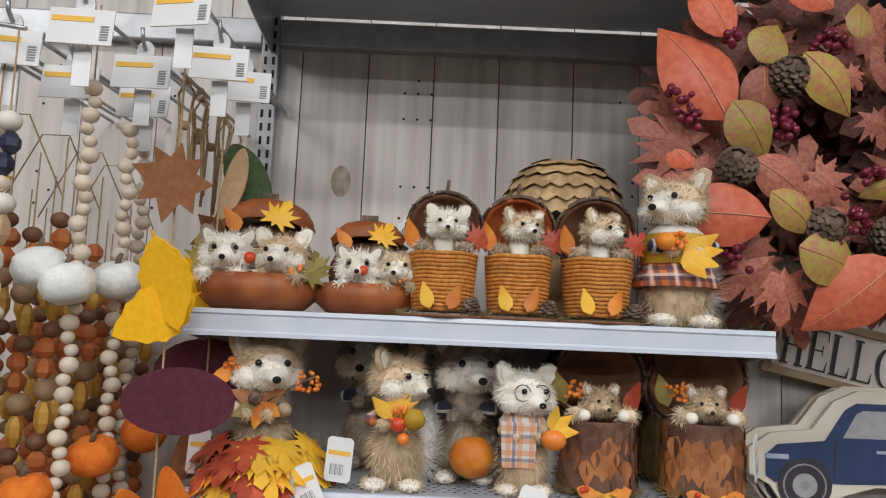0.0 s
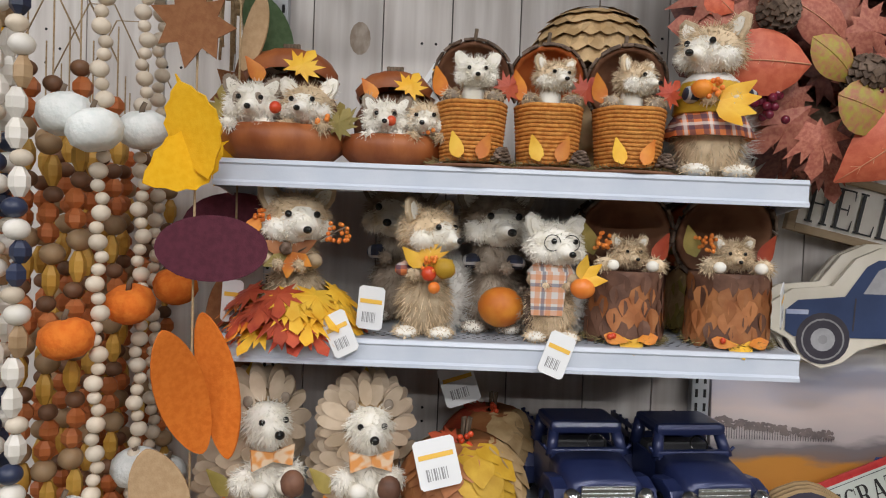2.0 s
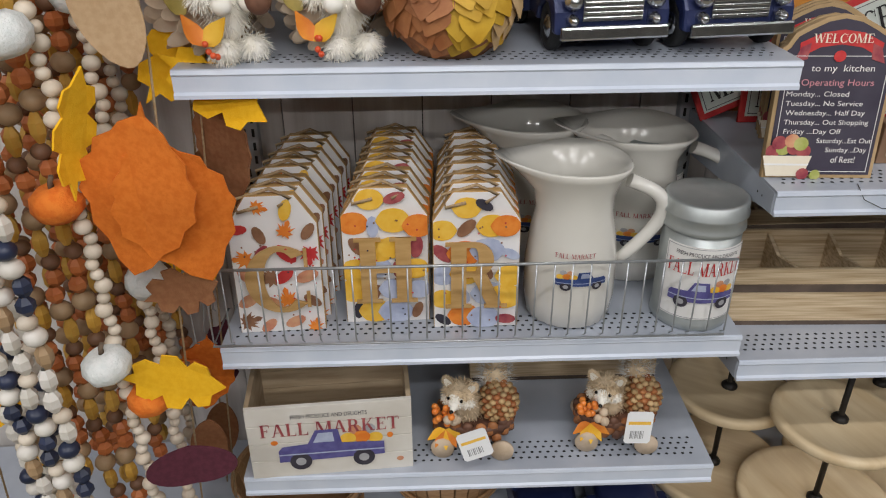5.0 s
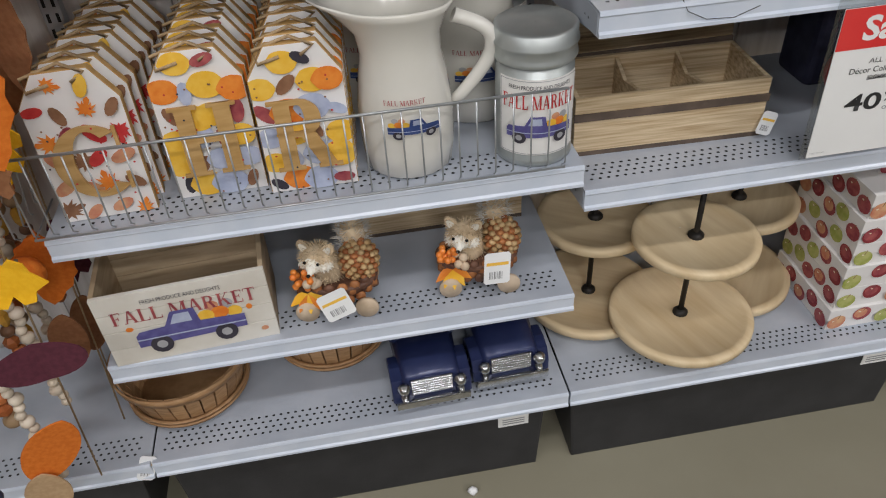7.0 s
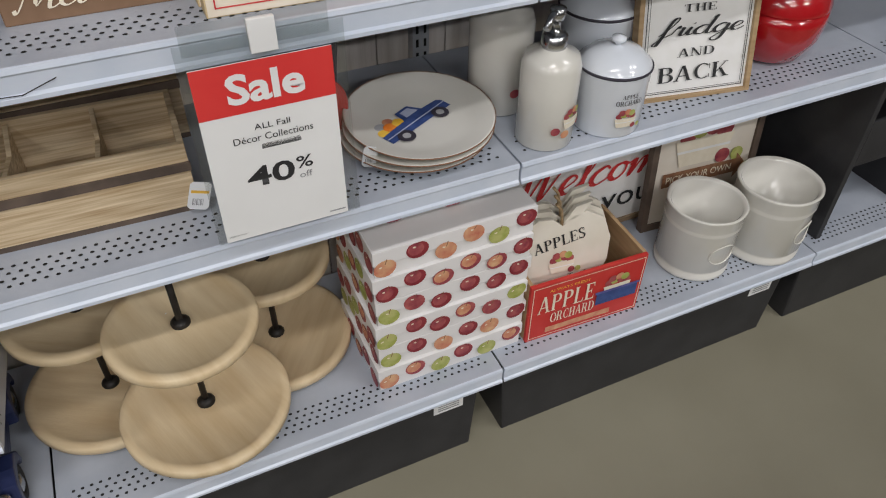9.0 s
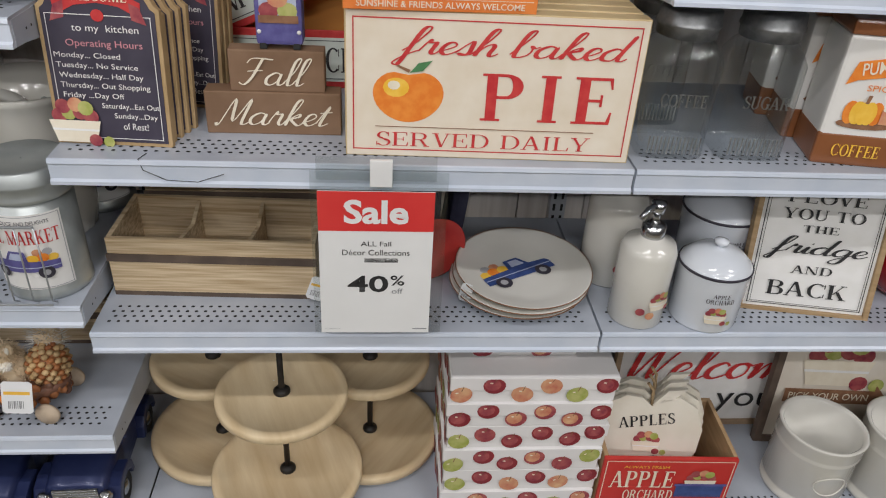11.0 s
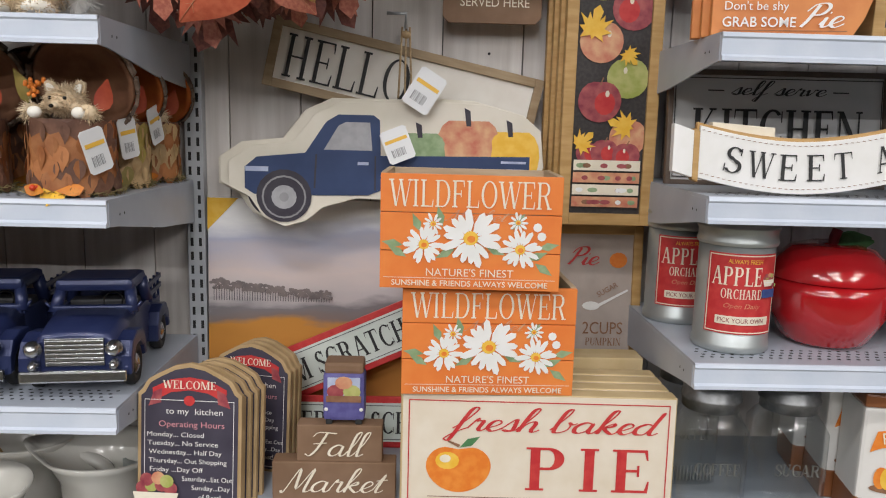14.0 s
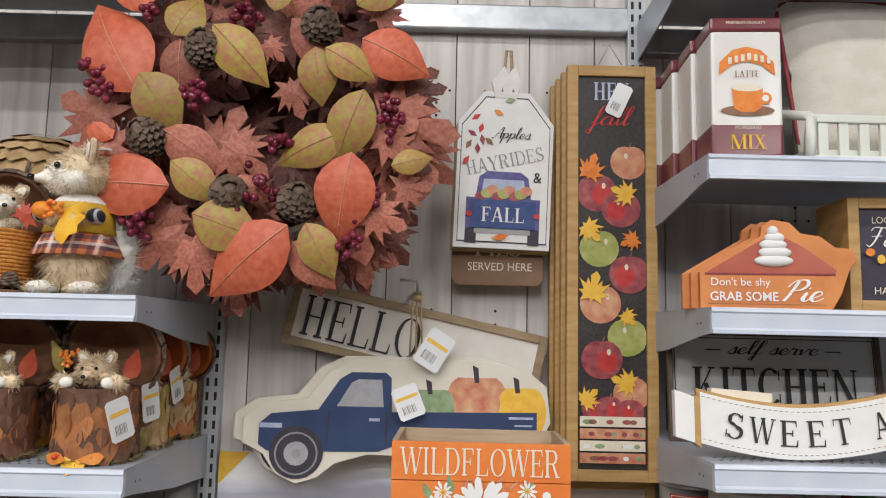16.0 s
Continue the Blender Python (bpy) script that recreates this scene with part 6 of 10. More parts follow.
def prints(parent, shapes, m=None, bend=None, name="printed_motif", y=0.0, step=0.00025):
    """Flat shapes laid one over the other; bend wraps them on a cylinder of that radius."""
    bm = bmesh.new()
    mats = []
    for i, (pts, mat) in enumerate(shapes):
        if mat not in mats:
            mats.append(mat)
        yy = y - 0.0005 - i * step
        b2 = bmesh.new()
        b2.faces.new([b2.verts.new((x, yy, z)) for x, z in pts])
        if bend:
            lo, hi = min(x for x, z in pts), max(x for x, z in pts)
            cut = math.floor(lo / 0.006) * 0.006
            while cut < hi:
                if cut > lo:
                    bmesh.ops.bisect_plane(b2, geom=b2.verts[:] + b2.edges[:] + b2.faces[:], plane_co=(cut, 0, 0), plane_no=(1, 0, 0))
                cut += 0.006
            for v in b2.verts:
                x = v.co.x
                v.co = ((bend - yy) * math.sin(x / bend), -(bend - yy) * math.cos(x / bend), v.co.z)
        for f in b2.faces:
            f.material_index = mats.index(mat)
        merge(bm, b2)
    bmesh.ops.recalc_face_normals(bm, faces=bm.faces)
    return part(name, bm, mats, parent, m=m)


def wrap_label(parent, R, w, z0, z1, material, name="paper_label"):
    bm = bmesh.new()
    n = 16
    cols = []
    for i in range(n + 1):
        a = (i / n - 0.5) * w / R
        cols.append([bm.verts.new(((R + 0.0006) * math.sin(a), -(R + 0.0006) * math.cos(a), z)) for z in (z0, z1)])
    for a, b in zip(cols, cols[1:]):
        bm.faces.new((a[0], b[0], b[1], a[1])).smooth = True
    return part(name, bm, material, parent)


def bent_words(string, height, material, parent, R, z, width=None, x=0.0, **kw):
    ob = words(string, height, material, parent, Matrix(), width, **kw)
    for v in ob.data.vertices:
        a = (v.co.x + x) / R
        v.co = ((R + 0.0014) * math.sin(a), -(R + 0.0014) * math.cos(a), v.co.z + z)
    return ob


def rect(x0, z0, x1, z1):
    return [(x0, z0), (x1, z0), (x1, z1), (x0, z1)]


def border(x0, z0, x1, z1, t, m):
    return [(rect(x0, z0, x1, z0 + t), m), (rect(x0, z1 - t, x1, z1), m), (rect(x0, z0, x0 + t, z1), m), (rect(x1 - t, z0, x1, z1), m)]


def framed(name, w, h, d, m, face, frame, fw, label, category, group="", inset=0.006):
    """A board in a frame, its base centre at m, its front at y = 0."""
    e = thing(name, m, label, category, group)
    part("panel", box_bm(w - 2 * fw, d * 0.4, h - 2 * fw, 0, inset + d * 0.2, fw), face, e)
    for sx in (-1, 1):
        part("frame_side", box_bm(fw, d, h, sx * (w - fw) / 2, d / 2, 0, 0.0012), frame, e)
    part("frame_rail", box_bm(w - 2 * fw, d, fw, 0, d / 2, 0, 0.0012), frame, e)
    part("frame_rail", box_bm(w - 2 * fw, d, fw, 0, d / 2, h - fw, 0.0012), frame, e)
    return e


def crate(name, w, d, h, m, front, inner, label, category, group="", slats=3, t=0.008):
    """An open box whose front and back are horizontal slats."""
    e = thing(name, m, label, category, group)
    part("base", box_bm(w - 0.004, d - 2 * t, t, 0, d / 2, 0), inner, e)
    sh = h / slats
    for k in range(slats):
        part("front_slat", box_bm(w, t, sh - 0.0012, 0, t / 2, k * sh, 0.0008), front, e)
        part("back_slat", box_bm(w, t, sh - 0.0012, 0, d - t / 2, k * sh, 0.0008), inner, e)
    for sx in (-1, 1):
        part("side", box_bm(t, d - 2 * t, h, sx * (w - t) / 2, d / 2, 0, 0.0008), inner, e)
    return e


def leafy_motifs(seed, w, h, autumn):
    """Scattered printed leaves or pumpkins over a board w by h."""
    r = random.Random(seed)
    sh = []
    cells = [(i, j) for i in range(4) for j in range(6)]
    for i, j in cells:
        x, z = -w / 2 + (i + 0.5) * w / 4 + r.uniform(-0.006, 0.006), (j + 0.5) * h / 6 + r.uniform(-0.006, 0.006)
        lim = w / 2 - 0.014
        x = max(-lim, min(lim, x))
        if z > h * 0.84 and abs(x) > w * 0.22:
            continue
        a = r.uniform(0, 6.28)
        s = r.uniform(0.017, 0.024)
        if autumn and (i + j) % 3 == 0:
            pts = [(px * s * 1.3, (pz - 0.5) * s * 1.5) for px, pz in MAPLE + [(-q, u) for q, u in MAPLE[-2:0:-1]]]
            mat = r.choice((P_RED, P_ORANGE, P_BROWN))
        elif autumn or (i * 2 + j) % 3 == 0:
            pts = [(0.42 * s * math.sin(t), s * 0.8 * math.cos(t)) for t in [k * math.pi / 6 for k in range(12)]]
            mat = r.choice((P_RED, P_PEACH, P_YELLOW, P_ROSE, P_BROWN) if autumn else (P_DARK, P_SKY, P_BROWN, P_ROSE))
        else:
            s *= 1.15
            pts = [(s * math.cos(t) * (1 + 0.05 * math.cos(6 * t)), s * 0.78 * math.sin(t)) for t in [k * math.pi / 10 for k in range(20)]]
            mat = r.choice((P_ORANGE, P_ORANGE, P_YELLOW, P_YELLOW, P_SKY))
            a = 0
        ca, sa = math.cos(a), math.sin(a)
        pts = [(max(-w / 2 + 0.001, min(w / 2 - 0.001, x + px * ca - pz * sa)), max(0.001, z + px * sa + pz * ca)) for px, pz in pts]
        sh.append((pts, mat))
    for _ in range(26):
        x, z = r.uniform(-w / 2 + 0.006, w / 2 - 0.006), r.uniform(0.006, h * 0.8)
        sh.append((disc_pts(0.0016, 0.0016, 6, x, z), r.choice((P_DARK, P_RED, P_BROWN))))
    return sh

# ---- bay one, lower shelves ----
TAGFACE = surf("white_tag_print_ground", (0.80, 0.78, 0.77), (0.84, 0.82, 0.81), 20, 0.6)


def letter_tag(m, letter, autumn, seed):
    w, h, d = 0.128, 0.222, 0.014
    e = thing("letter_tag_sign", m, "white tag-shaped wooden sign with autumn print and gold letter " + letter, "sign", "letter tag signs")
    pts = [(-w / 2, 0), (w / 2, 0), (w / 2, h * 0.80), (w * 0.27, h), (-w * 0.27, h), (-w / 2, h * 0.80)]
    part("board", prism_bm(pts, d, 0.0008), [GOLDWOOD], e)
    part("face", prism_bm([(x * 0.985, z * 0.99 + 0.001) for x, z in pts], 0.0008, m=pose(0, -0.0012, 0)), TAGFACE, e)
    prints(e, leafy_motifs(seed, w, h, autumn), y=-0.0014)
    lt = words(letter, 0.108, GOLDWOOD, e, pose(0, -0.010, h * 0.42), width=0.092, name="letter", style="serif", weight=1.25)
    md = lt.modifiers.new("thick", "SOLIDIFY")
    md.thickness, md.offset = 0.004, 0
    part("jute_loop", tube_bm([(-0.016, -0.004, h * 0.93), (-0.045, -0.006, h * 0.90), (-0.05, 0.004, h * 0.97), (0.0, 0.008, h * 1.03), (0.03, -0.004, h * 0.98), (0.012, -0.006, h * 0.93)], 0.0028, 6), STRING, e)
    return e


for x, y, letter, autumn, seed, rz in ((-0.205, 1.135, "C", True, 5, 3), (-0.046, 1.155, "H", False, 6, 1), (0.088, 1.135, "R", False, 7, 0)):
    first = letter_tag(pose(x, y, ZD, -3, 0, rz), letter, autumn, seed)
    for k in range(1, 8):
        copy_thing(first, pose(x + (0.004 * k if x < -0.1 else 0.002 * k), y + 0.036 * k, ZD, -3 + (k % 3), 0, rz + (k % 2) * 3 - 1))


def pitcher(m):
    e = thing("ceramic_pitcher", m, "cream glazed ceramic pitcher with a printed truck", "pitcher", "cream pitchers")
    prof = [(0.001, 0.0), (0.050, 0.0), (0.056, 0.006), (0.060, 0.04), (0.060, 0.10), (0.055, 0.15), (0.049, 0.185), (0.050, 0.215), (0.060, 0.245), (0.068, 0.258), (0.066, 0.261), (0.057, 0.247), (0.046, 0.215), (0.045, 0.18), (0.050, 0.14), (0.054, 0.05), (0.001, 0.012)]
    body = lathe_bm(prof, 48)
    for v in body.verts:
        if v.co.z > 0.19:
            k = (v.co.z - 0.19) / 0.07
            a = math.atan2(v.co.y, -v.co.x)
            sp = math.exp(-(a / 0.5) ** 2)
            v.co.x -= sp * 0.038 * k * k
            v.co.z += sp * 0.010 * k - 0.006 * k * math.cos(2 * a) * 0.5
        elif v.co.z < 0.15:
            a = math.atan2(v.co.y, v.co.x)
            q = 1 + 0.010 * math.cos(24 * a) * (1 - v.co.z / 0.15)
            v.co.x *= q
            v.co.y *= q
    part("body", body, CERAMIC, e)
    path = []
    for i in range(15):
        t = i / 14
        a = math.pi * (0.62 - 1.12 * t)
        path.append((0.050 + 0.062 * max(0, math.sin(math.pi * (0.08 + 0.86 * t))) , 0, 0.228 - 0.135 * t + 0.022 * math.sin(math.pi * t)))
    part("handle", tube_bm(path, 0.0105, 10, 0.009), CERAMIC, e)
    prints(e, shift(truck_side(0.066, -1), 0.012, 0.078), bend=0.0612, m=pose(0, 0, 0, 0, 0, -2))
    bent_words("FALL MARKET", 0.008, P_ROSE, e, 0.0585, 0.134, 0.05, style="serif")
    return e


STOUT = Matrix.Diagonal((1.16, 1.16, 0.98, 1))
p0 = pitcher(pose(0.236, 1.180, ZD, 0, 0, -6) @ STOUT)
copy_thing(p0, pose(0.365, 1.325, ZD, 0, 0, -8) @ STOUT)
copy_thing(p0, pose(0.200, 1.385, ZD, 0, 0, -4) @ STOUT)


def tin(m, label_mat, kind):
    e = thing("storage_tin", m, "galvanised metal canister with a printed harvest label", "canister", "galvanised canisters")
    r, h = 0.054, 0.200
    part("can", lathe_bm([(0.001, 0), (r - 0.003, 0), (r, 0.003), (r, 0.012), (r - 0.0015, 0.014), (r - 0.0015, h - 0.045), (0.001, h - 0.045)], 48), ZINC, e)
    part("lid", lathe_bm([(r + 0.0005, h - 0.046), (r + 0.002, h - 0.043), (r + 0.002, h - 0.040), (r + 0.0005, h - 0.037), (r + 0.0005, h - 0.026), (r + 0.003, h - 0.023), (r + 0.003, h - 0.020), (r + 0.001, h - 0.017), (r + 0.001, h - 0.003), (r - 0.003, h), (r - 0.006, h - 0.003), (0.001, h - 0.003)], 48), ZINC, e)
    if kind == "market":
        wrap_label(e, r, 0.118, 0.022, 0.140, P_WHITE)
        bent_words("FRESH PRODUCE AND DELIGHTS", 0.006, P_DARK, e, r, 0.128, 0.085)
        bent_words("FALL MARKET", 0.021, P_RED, e, r, 0.106, 0.104, style="serif")
        prints(e, shift(truck_side(0.092, 1, P_VIOLET), 0.0, 0.042), bend=r + 0.001)
        prints(e, border(-0.057, 0.024, 0.057, 0.138, 0.001, P_GREY), bend=r + 0.0008)
    else:
        wrap_label(e, r, 0.104, 0.030, 0.145, P_RED)
        prints(e, border(-0.050, 0.032, 0.050, 0.143, 0.0016, P_CREAM), bend=r + 0.0008)
        bent_words("ALWAYS FRESH", 0.006, P_YELLOW, e, r, 0.134, 0.046)
        bent_words("APPLE", 0.026, P_CREAM, e, r, 0.113, 0.068, x=-0.010, style="serif")
        bent_words("ORCHARD", 0.014, P_CREAM, e, r, 0.088, 0.056, x=-0.002, style="serif")
        bent_words("Open Daily", 0.009, P_PEACH, e, r, 0.070, 0.05, shear=0.3)
        prints(e, [(rect(-0.036, 0.044, 0.042, 0.056), P_CREAM)], bend=r + 0.001)
        bent_words("PICK YOUR OWN", 0.0065, P_MAROON, e, r + 0.0006, 0.050, 0.064)
        prints(e, shift(fruit_basket(0.022), 0.036, 0.100) + [(rect(0.024, 0.084, 0.048, 0.096), P_BLUE)], bend=r + 0.001)
    return e


t0 = tin(pose(0.426, 1.162, ZD, 0, 0, -6) @ Matrix.Diagonal((1.09, 1.09, 1.03, 1)), None, "market")
copy_thing(t0, pose(0.42, 1.42, ZD, 0, 0, 10))

# wire fence clipped along the shelf front
e = thing("wire_fence", pose(0, 1.088, ZD), "chromed wire shelf fence along the front edge", "fence")
part("top_wire", tube_bm([(-0.325, 0.10, 0.135), (-0.325, 0, 0.135), (0.455, 0, 0.135)], 0.0022, 6), STEEL, e)
part("bottom_wire", tube_bm([(-0.300, 0.10, 0.008), (-0.300, -0.002, 0.008), (0.455, -0.002, 0.008)], 0.0018, 6), STEEL, e)
WIRE = mesh_of(tube_bm([(0, 0, 0.135), (0, 0, 0.014), (0, 0.012, 0.004)], 0.0013, 5), STEEL)
for k in range(31):
    piece("upright_wire", WIRE, e, pose(-0.325 + k * 0.026, 0.0, 0))
for k in range(3):
    piece("upright_wire", WIRE, e, pose(-0.323, 0.03 + k * 0.03, 0, 0, 8, 0))

# shelf F: printed crate, wagons, planter
cr = crate("fall_market_crate", 0.262, 0.15, 0.145, pose(-0.145, 1.100, ZF, 0, 0, 4), surf("distressed_white_slat", (0.66, 0.62, 0.55), (0.74, 0.71, 0.65), 14, 0.65, bump=0.1), surf("crate_wood", (0.40, 0.30, 0.19), (0.50, 0.39, 0.26), 12, 0.65, stretch=(1, 1, 8)), "white slatted wooden crate printed with a violet truck", "crate", slats=4)
words("FRESH PRODUCE AND DELIGHTS", 0.008, P_DARK, cr, pose(0, -0.001, 0.125), 0.12)
words("FALL MARKET", 0.026, P_ROSE, cr, pose(0, -0.001, 0.100), 0.22, style="serif")
prints(cr, shift(truck_side(0.17, 1, P_VIOLET), 0.0, 0.016), y=-0.0006)
prints(cr, [(disc_pts(0.006, 0.005, 8, -0.09, 0.074), P_ORANGE), (disc_pts(0.006, 0.005, 8, 0.11, 0.022), P_PEACH), (disc_pts(0.005, 0.006, 8, 0.095, 0.075), P_ORANGE)], y=-0.0006)


def wagon(x, y, z, yaw, seed):
    f = Fig(seed)
    f.add(lathe_bm([(0.001, 0.022), (0.040, 0.024), (0.056, 0.05), (0.058, 0.06), (0.05, 0.062), (0.001, 0.05)], 24, sx=1.25, sy=0.8), L_BROWN)
    for k in range(60):
        a = k * 2.4
        f.add(ball_bm(0.010, 0.006, 0.010, 0, 0, 0, 6, 5), L_RUST if k % 3 else L_BROWN, Matrix.Translation((0.062 * math.cos(a), 0.041 * math.sin(a), 0.034 + (k % 4) * 0.009)))
    for sx in (-1, 1):
        for sy in (-1, 1):
            f.add(lathe_bm([(0.001, -0.004), (0.019, -0.004), (0.020, 0.0), (0.019, 0.004), (0.001, 0.005)], 18), CREAM, pose(sx * 0.05, sy * 0.046, 0.020, 90, 0, 0))
    f.ball((0.042, 0.004, 0.085), (0.030, 0.030, 0.034), L_RUST)
    for q in range(110):
        d = Vector((math.sin(q * 2.4) * math.sqrt(1 - ((q + 0.5) / 55 - 1) ** 2), math.cos(q * 2.4) * math.sqrt(1 - ((q + 0.5) / 55 - 1) ** 2), (q + 0.5) / 55 - 1))
        f.add(ball_bm(0.0065, 0.0065, 0.0045, 0, 0, 0, 6, 4), L_TAN if q % 3 else L_RUST, Matrix.Translation((0.042 + d.x * 0.031, 0.004 + d.y * 0.031, 0.085 + d.z * 0.035)))
    f.head((-0.022, -0.012, 0.112), 0.027, STRAW, yaw=-18, fur_n=240, length=0.009)
    f.ball((-0.015, 0.0, 0.076), (0.03, 0.026, 0.034), STRAW)
    f.fur((-0.015, 0.0, 0.076), (0.03, 0.026, 0.034), 160, 0.010, STRAW)
    f.ball((0.035, 0.03, 0.12), (0.022, 0.02, 0.045), STRAW)
    f.fur((0.035, 0.03, 0.12), (0.022, 0.02, 0.045), 220, 0.018, FLUFF, -0.2)
    for k in range(5):
        f.leaf((-0.045, -0.04, 0.055), (0, -1, 0.2), 2.0 + k * 0.55, 0.034, f.r.choice((L_ORANGE, L_YELLOW)))
    f.berries((-0.05, -0.035, 0.08), 14, 0.016, 0.006, BERRY_O)
    f.berries((-0.03, -0.04, 0.078), 4, 0.012, 0.008, CREAM)
    return f.done("animal_figurine", pose(x, y, z, 0, 0, yaw), "straw squirrel figurine riding a brown wagon with wooden wheels", "figurine", "squirrel wagons")


wagon(0.090, 1.170, ZF, -6, 71)
wagon(0.335, 1.175, ZF, -6, 72)
price_tag(pose(0.095, 1.088, ZF + 0.035, -10, -18, 4), 0.05, 0.052)
price_tag(pose(0.352, 1.095, ZF + 0.05, -10, 6, 4), 0.045, 0.058)


def divided_box(m, w, d, h, label):
    e = thing("divided_wooden_box", m, label, "box", "wooden planter boxes")
    t = 0.008
    part("base", box_bm(w, d, 0.008, 0, d / 2, 0.0), DARKWOOD, e)
    part("front_board", box_bm(w, t, h - 0.008, 0, t / 2, 0.008, 0.001), PINE_X, e)
    part("back_board", box_bm(w, t, h - 0.008, 0, d - t / 2, 0.008, 0.001), PINE_X, e)
    for sx in (-1, 1):
        part("side_board", box_bm(t, d - 2 * t, h - 0.008, sx * (w - t) / 2, d / 2, 0.008, 0.001), PINE_X, e)
    for k in (-1, 1):
        part("divider", prism_bm([(0, 0), (d - 2 * t, 0), (d - 2 * t, h - 0.012), ((d - 2 * t) * 0.6, h - 0.03), (0, h - 0.012)], 0.006, m=Matrix(((0, 1, 0, k * w / 6), (1, 0, 0, t), (0, 0, 1, 0.008), (0, 0, 0, 1)))), PINE_X, e)
    part("trim_band", box_bm(w + 0.003, 0.003, 0.013, 0, -0.0016, h - 0.040), DARKWOOD, e, "dark band across the front")
    return e


divided_box(pose(0.275, 1.33, ZF, 0, 0, 0), 0.36, 0.12, 0.10, "natural pine planter box at the back of the shelf")

# bottom deck: bushel baskets
SPLINT = surf("wood_splint", (0.36, 0.20, 0.09), (0.47, 0.28, 0.14), 12, 0.6, stretch=(3, 3, 14), bump=0.1, rand=0.12)


def bushel(m):
    e = thing("bushel_basket", m, "round brown wood-splint bushel basket", "basket", "bushel baskets")
    part("bottom", lathe_bm([(0.001, 0.002), (0.100, 0.002), (0.100, 0.006), (0.001, 0.006)], 32), SPLINT, e)
    n = 26
    for k in range(n):
        a = 2 * math.pi * k / n
        bm = bmesh.new()
        w = 0.0125
        q = [bm.verts.new(p) for p in ((-w * 0.85, 0.100, 0.002), (w * 0.85, 0.100, 0.002), (w * 1.05, 0.124, 0.105), (-w * 1.05, 0.124, 0.105))]
        q2 = [bm.verts.new(v.co - Vector((0, 0.003, 0))) for v in q]
        bm.faces.new(q)
        bm.faces.new(q2[::-1])
        for i in range(4):
            bm.faces.new((q[i], q2[i], q2[(i + 1) % 4], q[(i + 1) % 4]))
        bmesh.ops.recalc_face_normals(bm, faces=bm.faces)
        part("splint", bm, SPLINT, e, m=Matrix.Rotation(a, 4, "Z"))
    for z, r, hh in ((0.088, 0.1235, 0.020), (0.006, 0.103, 0.016)):
        part("hoop", lathe_bm([(r, z), (r + 0.004, z), (r + 0.004 + hh * 0.18, z + hh), (r + hh * 0.18, z + hh)], 40, closed=True), SPLINT, e)
    for k in range(8):
        part("stack_rim", lathe_bm([(0.112 - 0.001 * k, 0.02 + k * 0.009), (0.118, 0.02 + k * 0.009), (0.118, 0.023 + k * 0.009), (0.112 - 0.001 * k, 0.023 + k * 0.009)], 32, closed=True), SPLINT, e) if k < 2 else None
    return e


b0 = bushel(pose(-0.235, 1.255, DECK))
copy_thing(b0, pose(0.05, 1.335, DECK, 0, 0, 40))
price_tag(pose(-0.315, 1.075, DECK - 0.035, -20, 22, 0), 0.03, 0.05)

# ---- bay two ----
ZD2, ZE2 = ZS2

# bottom deck: two-tier stands
BLACKMETAL = surf("black_iron", (0.02, 0.018, 0.016), (0.035, 0.03, 0.028), 40, 0.5, 0.4)


def stand(m, r1=0.141, r2=0.116):
    e = thing("tiered_stand", m, "two-tier natural wood serving stand with a black iron post", "stand", "tiered wooden stands")
    for r, z, nm in ((r1, 0.008, "lower_plate"), (r2, 0.205, "upper_plate")):
        p = part(nm, lathe_bm([(0.001, z), (r * 0.90, z), (r, z + 0.010), (r, z + 0.022), (r - 0.003, z + 0.025), (r - 0.016, z + 0.025), (r - 0.020, z + 0.020), (0.001, z + 0.020)], 64), DISCWOOD, e)
        part("hub", lathe_bm([(0.001, z + 0.032), (0.010, z + 0.030), (0.015, z + 0.024), (0.015, z + 0.020)], 16), BLACKMETAL, p, "black iron hub")
    part("post", tube_bm([(0, 0, 0.02), (0, 0, 0.42)], 0.0055, 10), BLACKMETAL, e)
    part("ring_handle", tube_bm([(0.02 * math.cos(a), 0, 0.435 + 0.02 * math.sin(a)) for a in [2 * math.pi * i / 16 for i in range(16)]], 0.003, 6, closed=True), BLACKMETAL, e) if m.translation.y > 2 else None
    part("foot_ring", lathe_bm([(0.05, 0), (0.06, 0), (0.06, 0.009), (0.05, 0.009)], 20, closed=True), DARKWOOD, e)
    return e


s0 = stand(pose(0.750, 1.190, DECK + 0.0265, 0, 0, 20))
copy_thing(s0, pose(0.604, 1.322, DECK, 0, 0, 60))
copy_thing(s0, pose(0.904, 1.318, DECK, 0, 0, -35))
price_tag(pose(0.742, 1.19, 0.472, -50, 12, 10), 0.028, 0.04, bar="none")

# apple photo boxes
BOXWHITE = surf("white_box_paper", (0.78, 0.76, 0.75), (0.83, 0.81, 0.80), 8, 0.5)


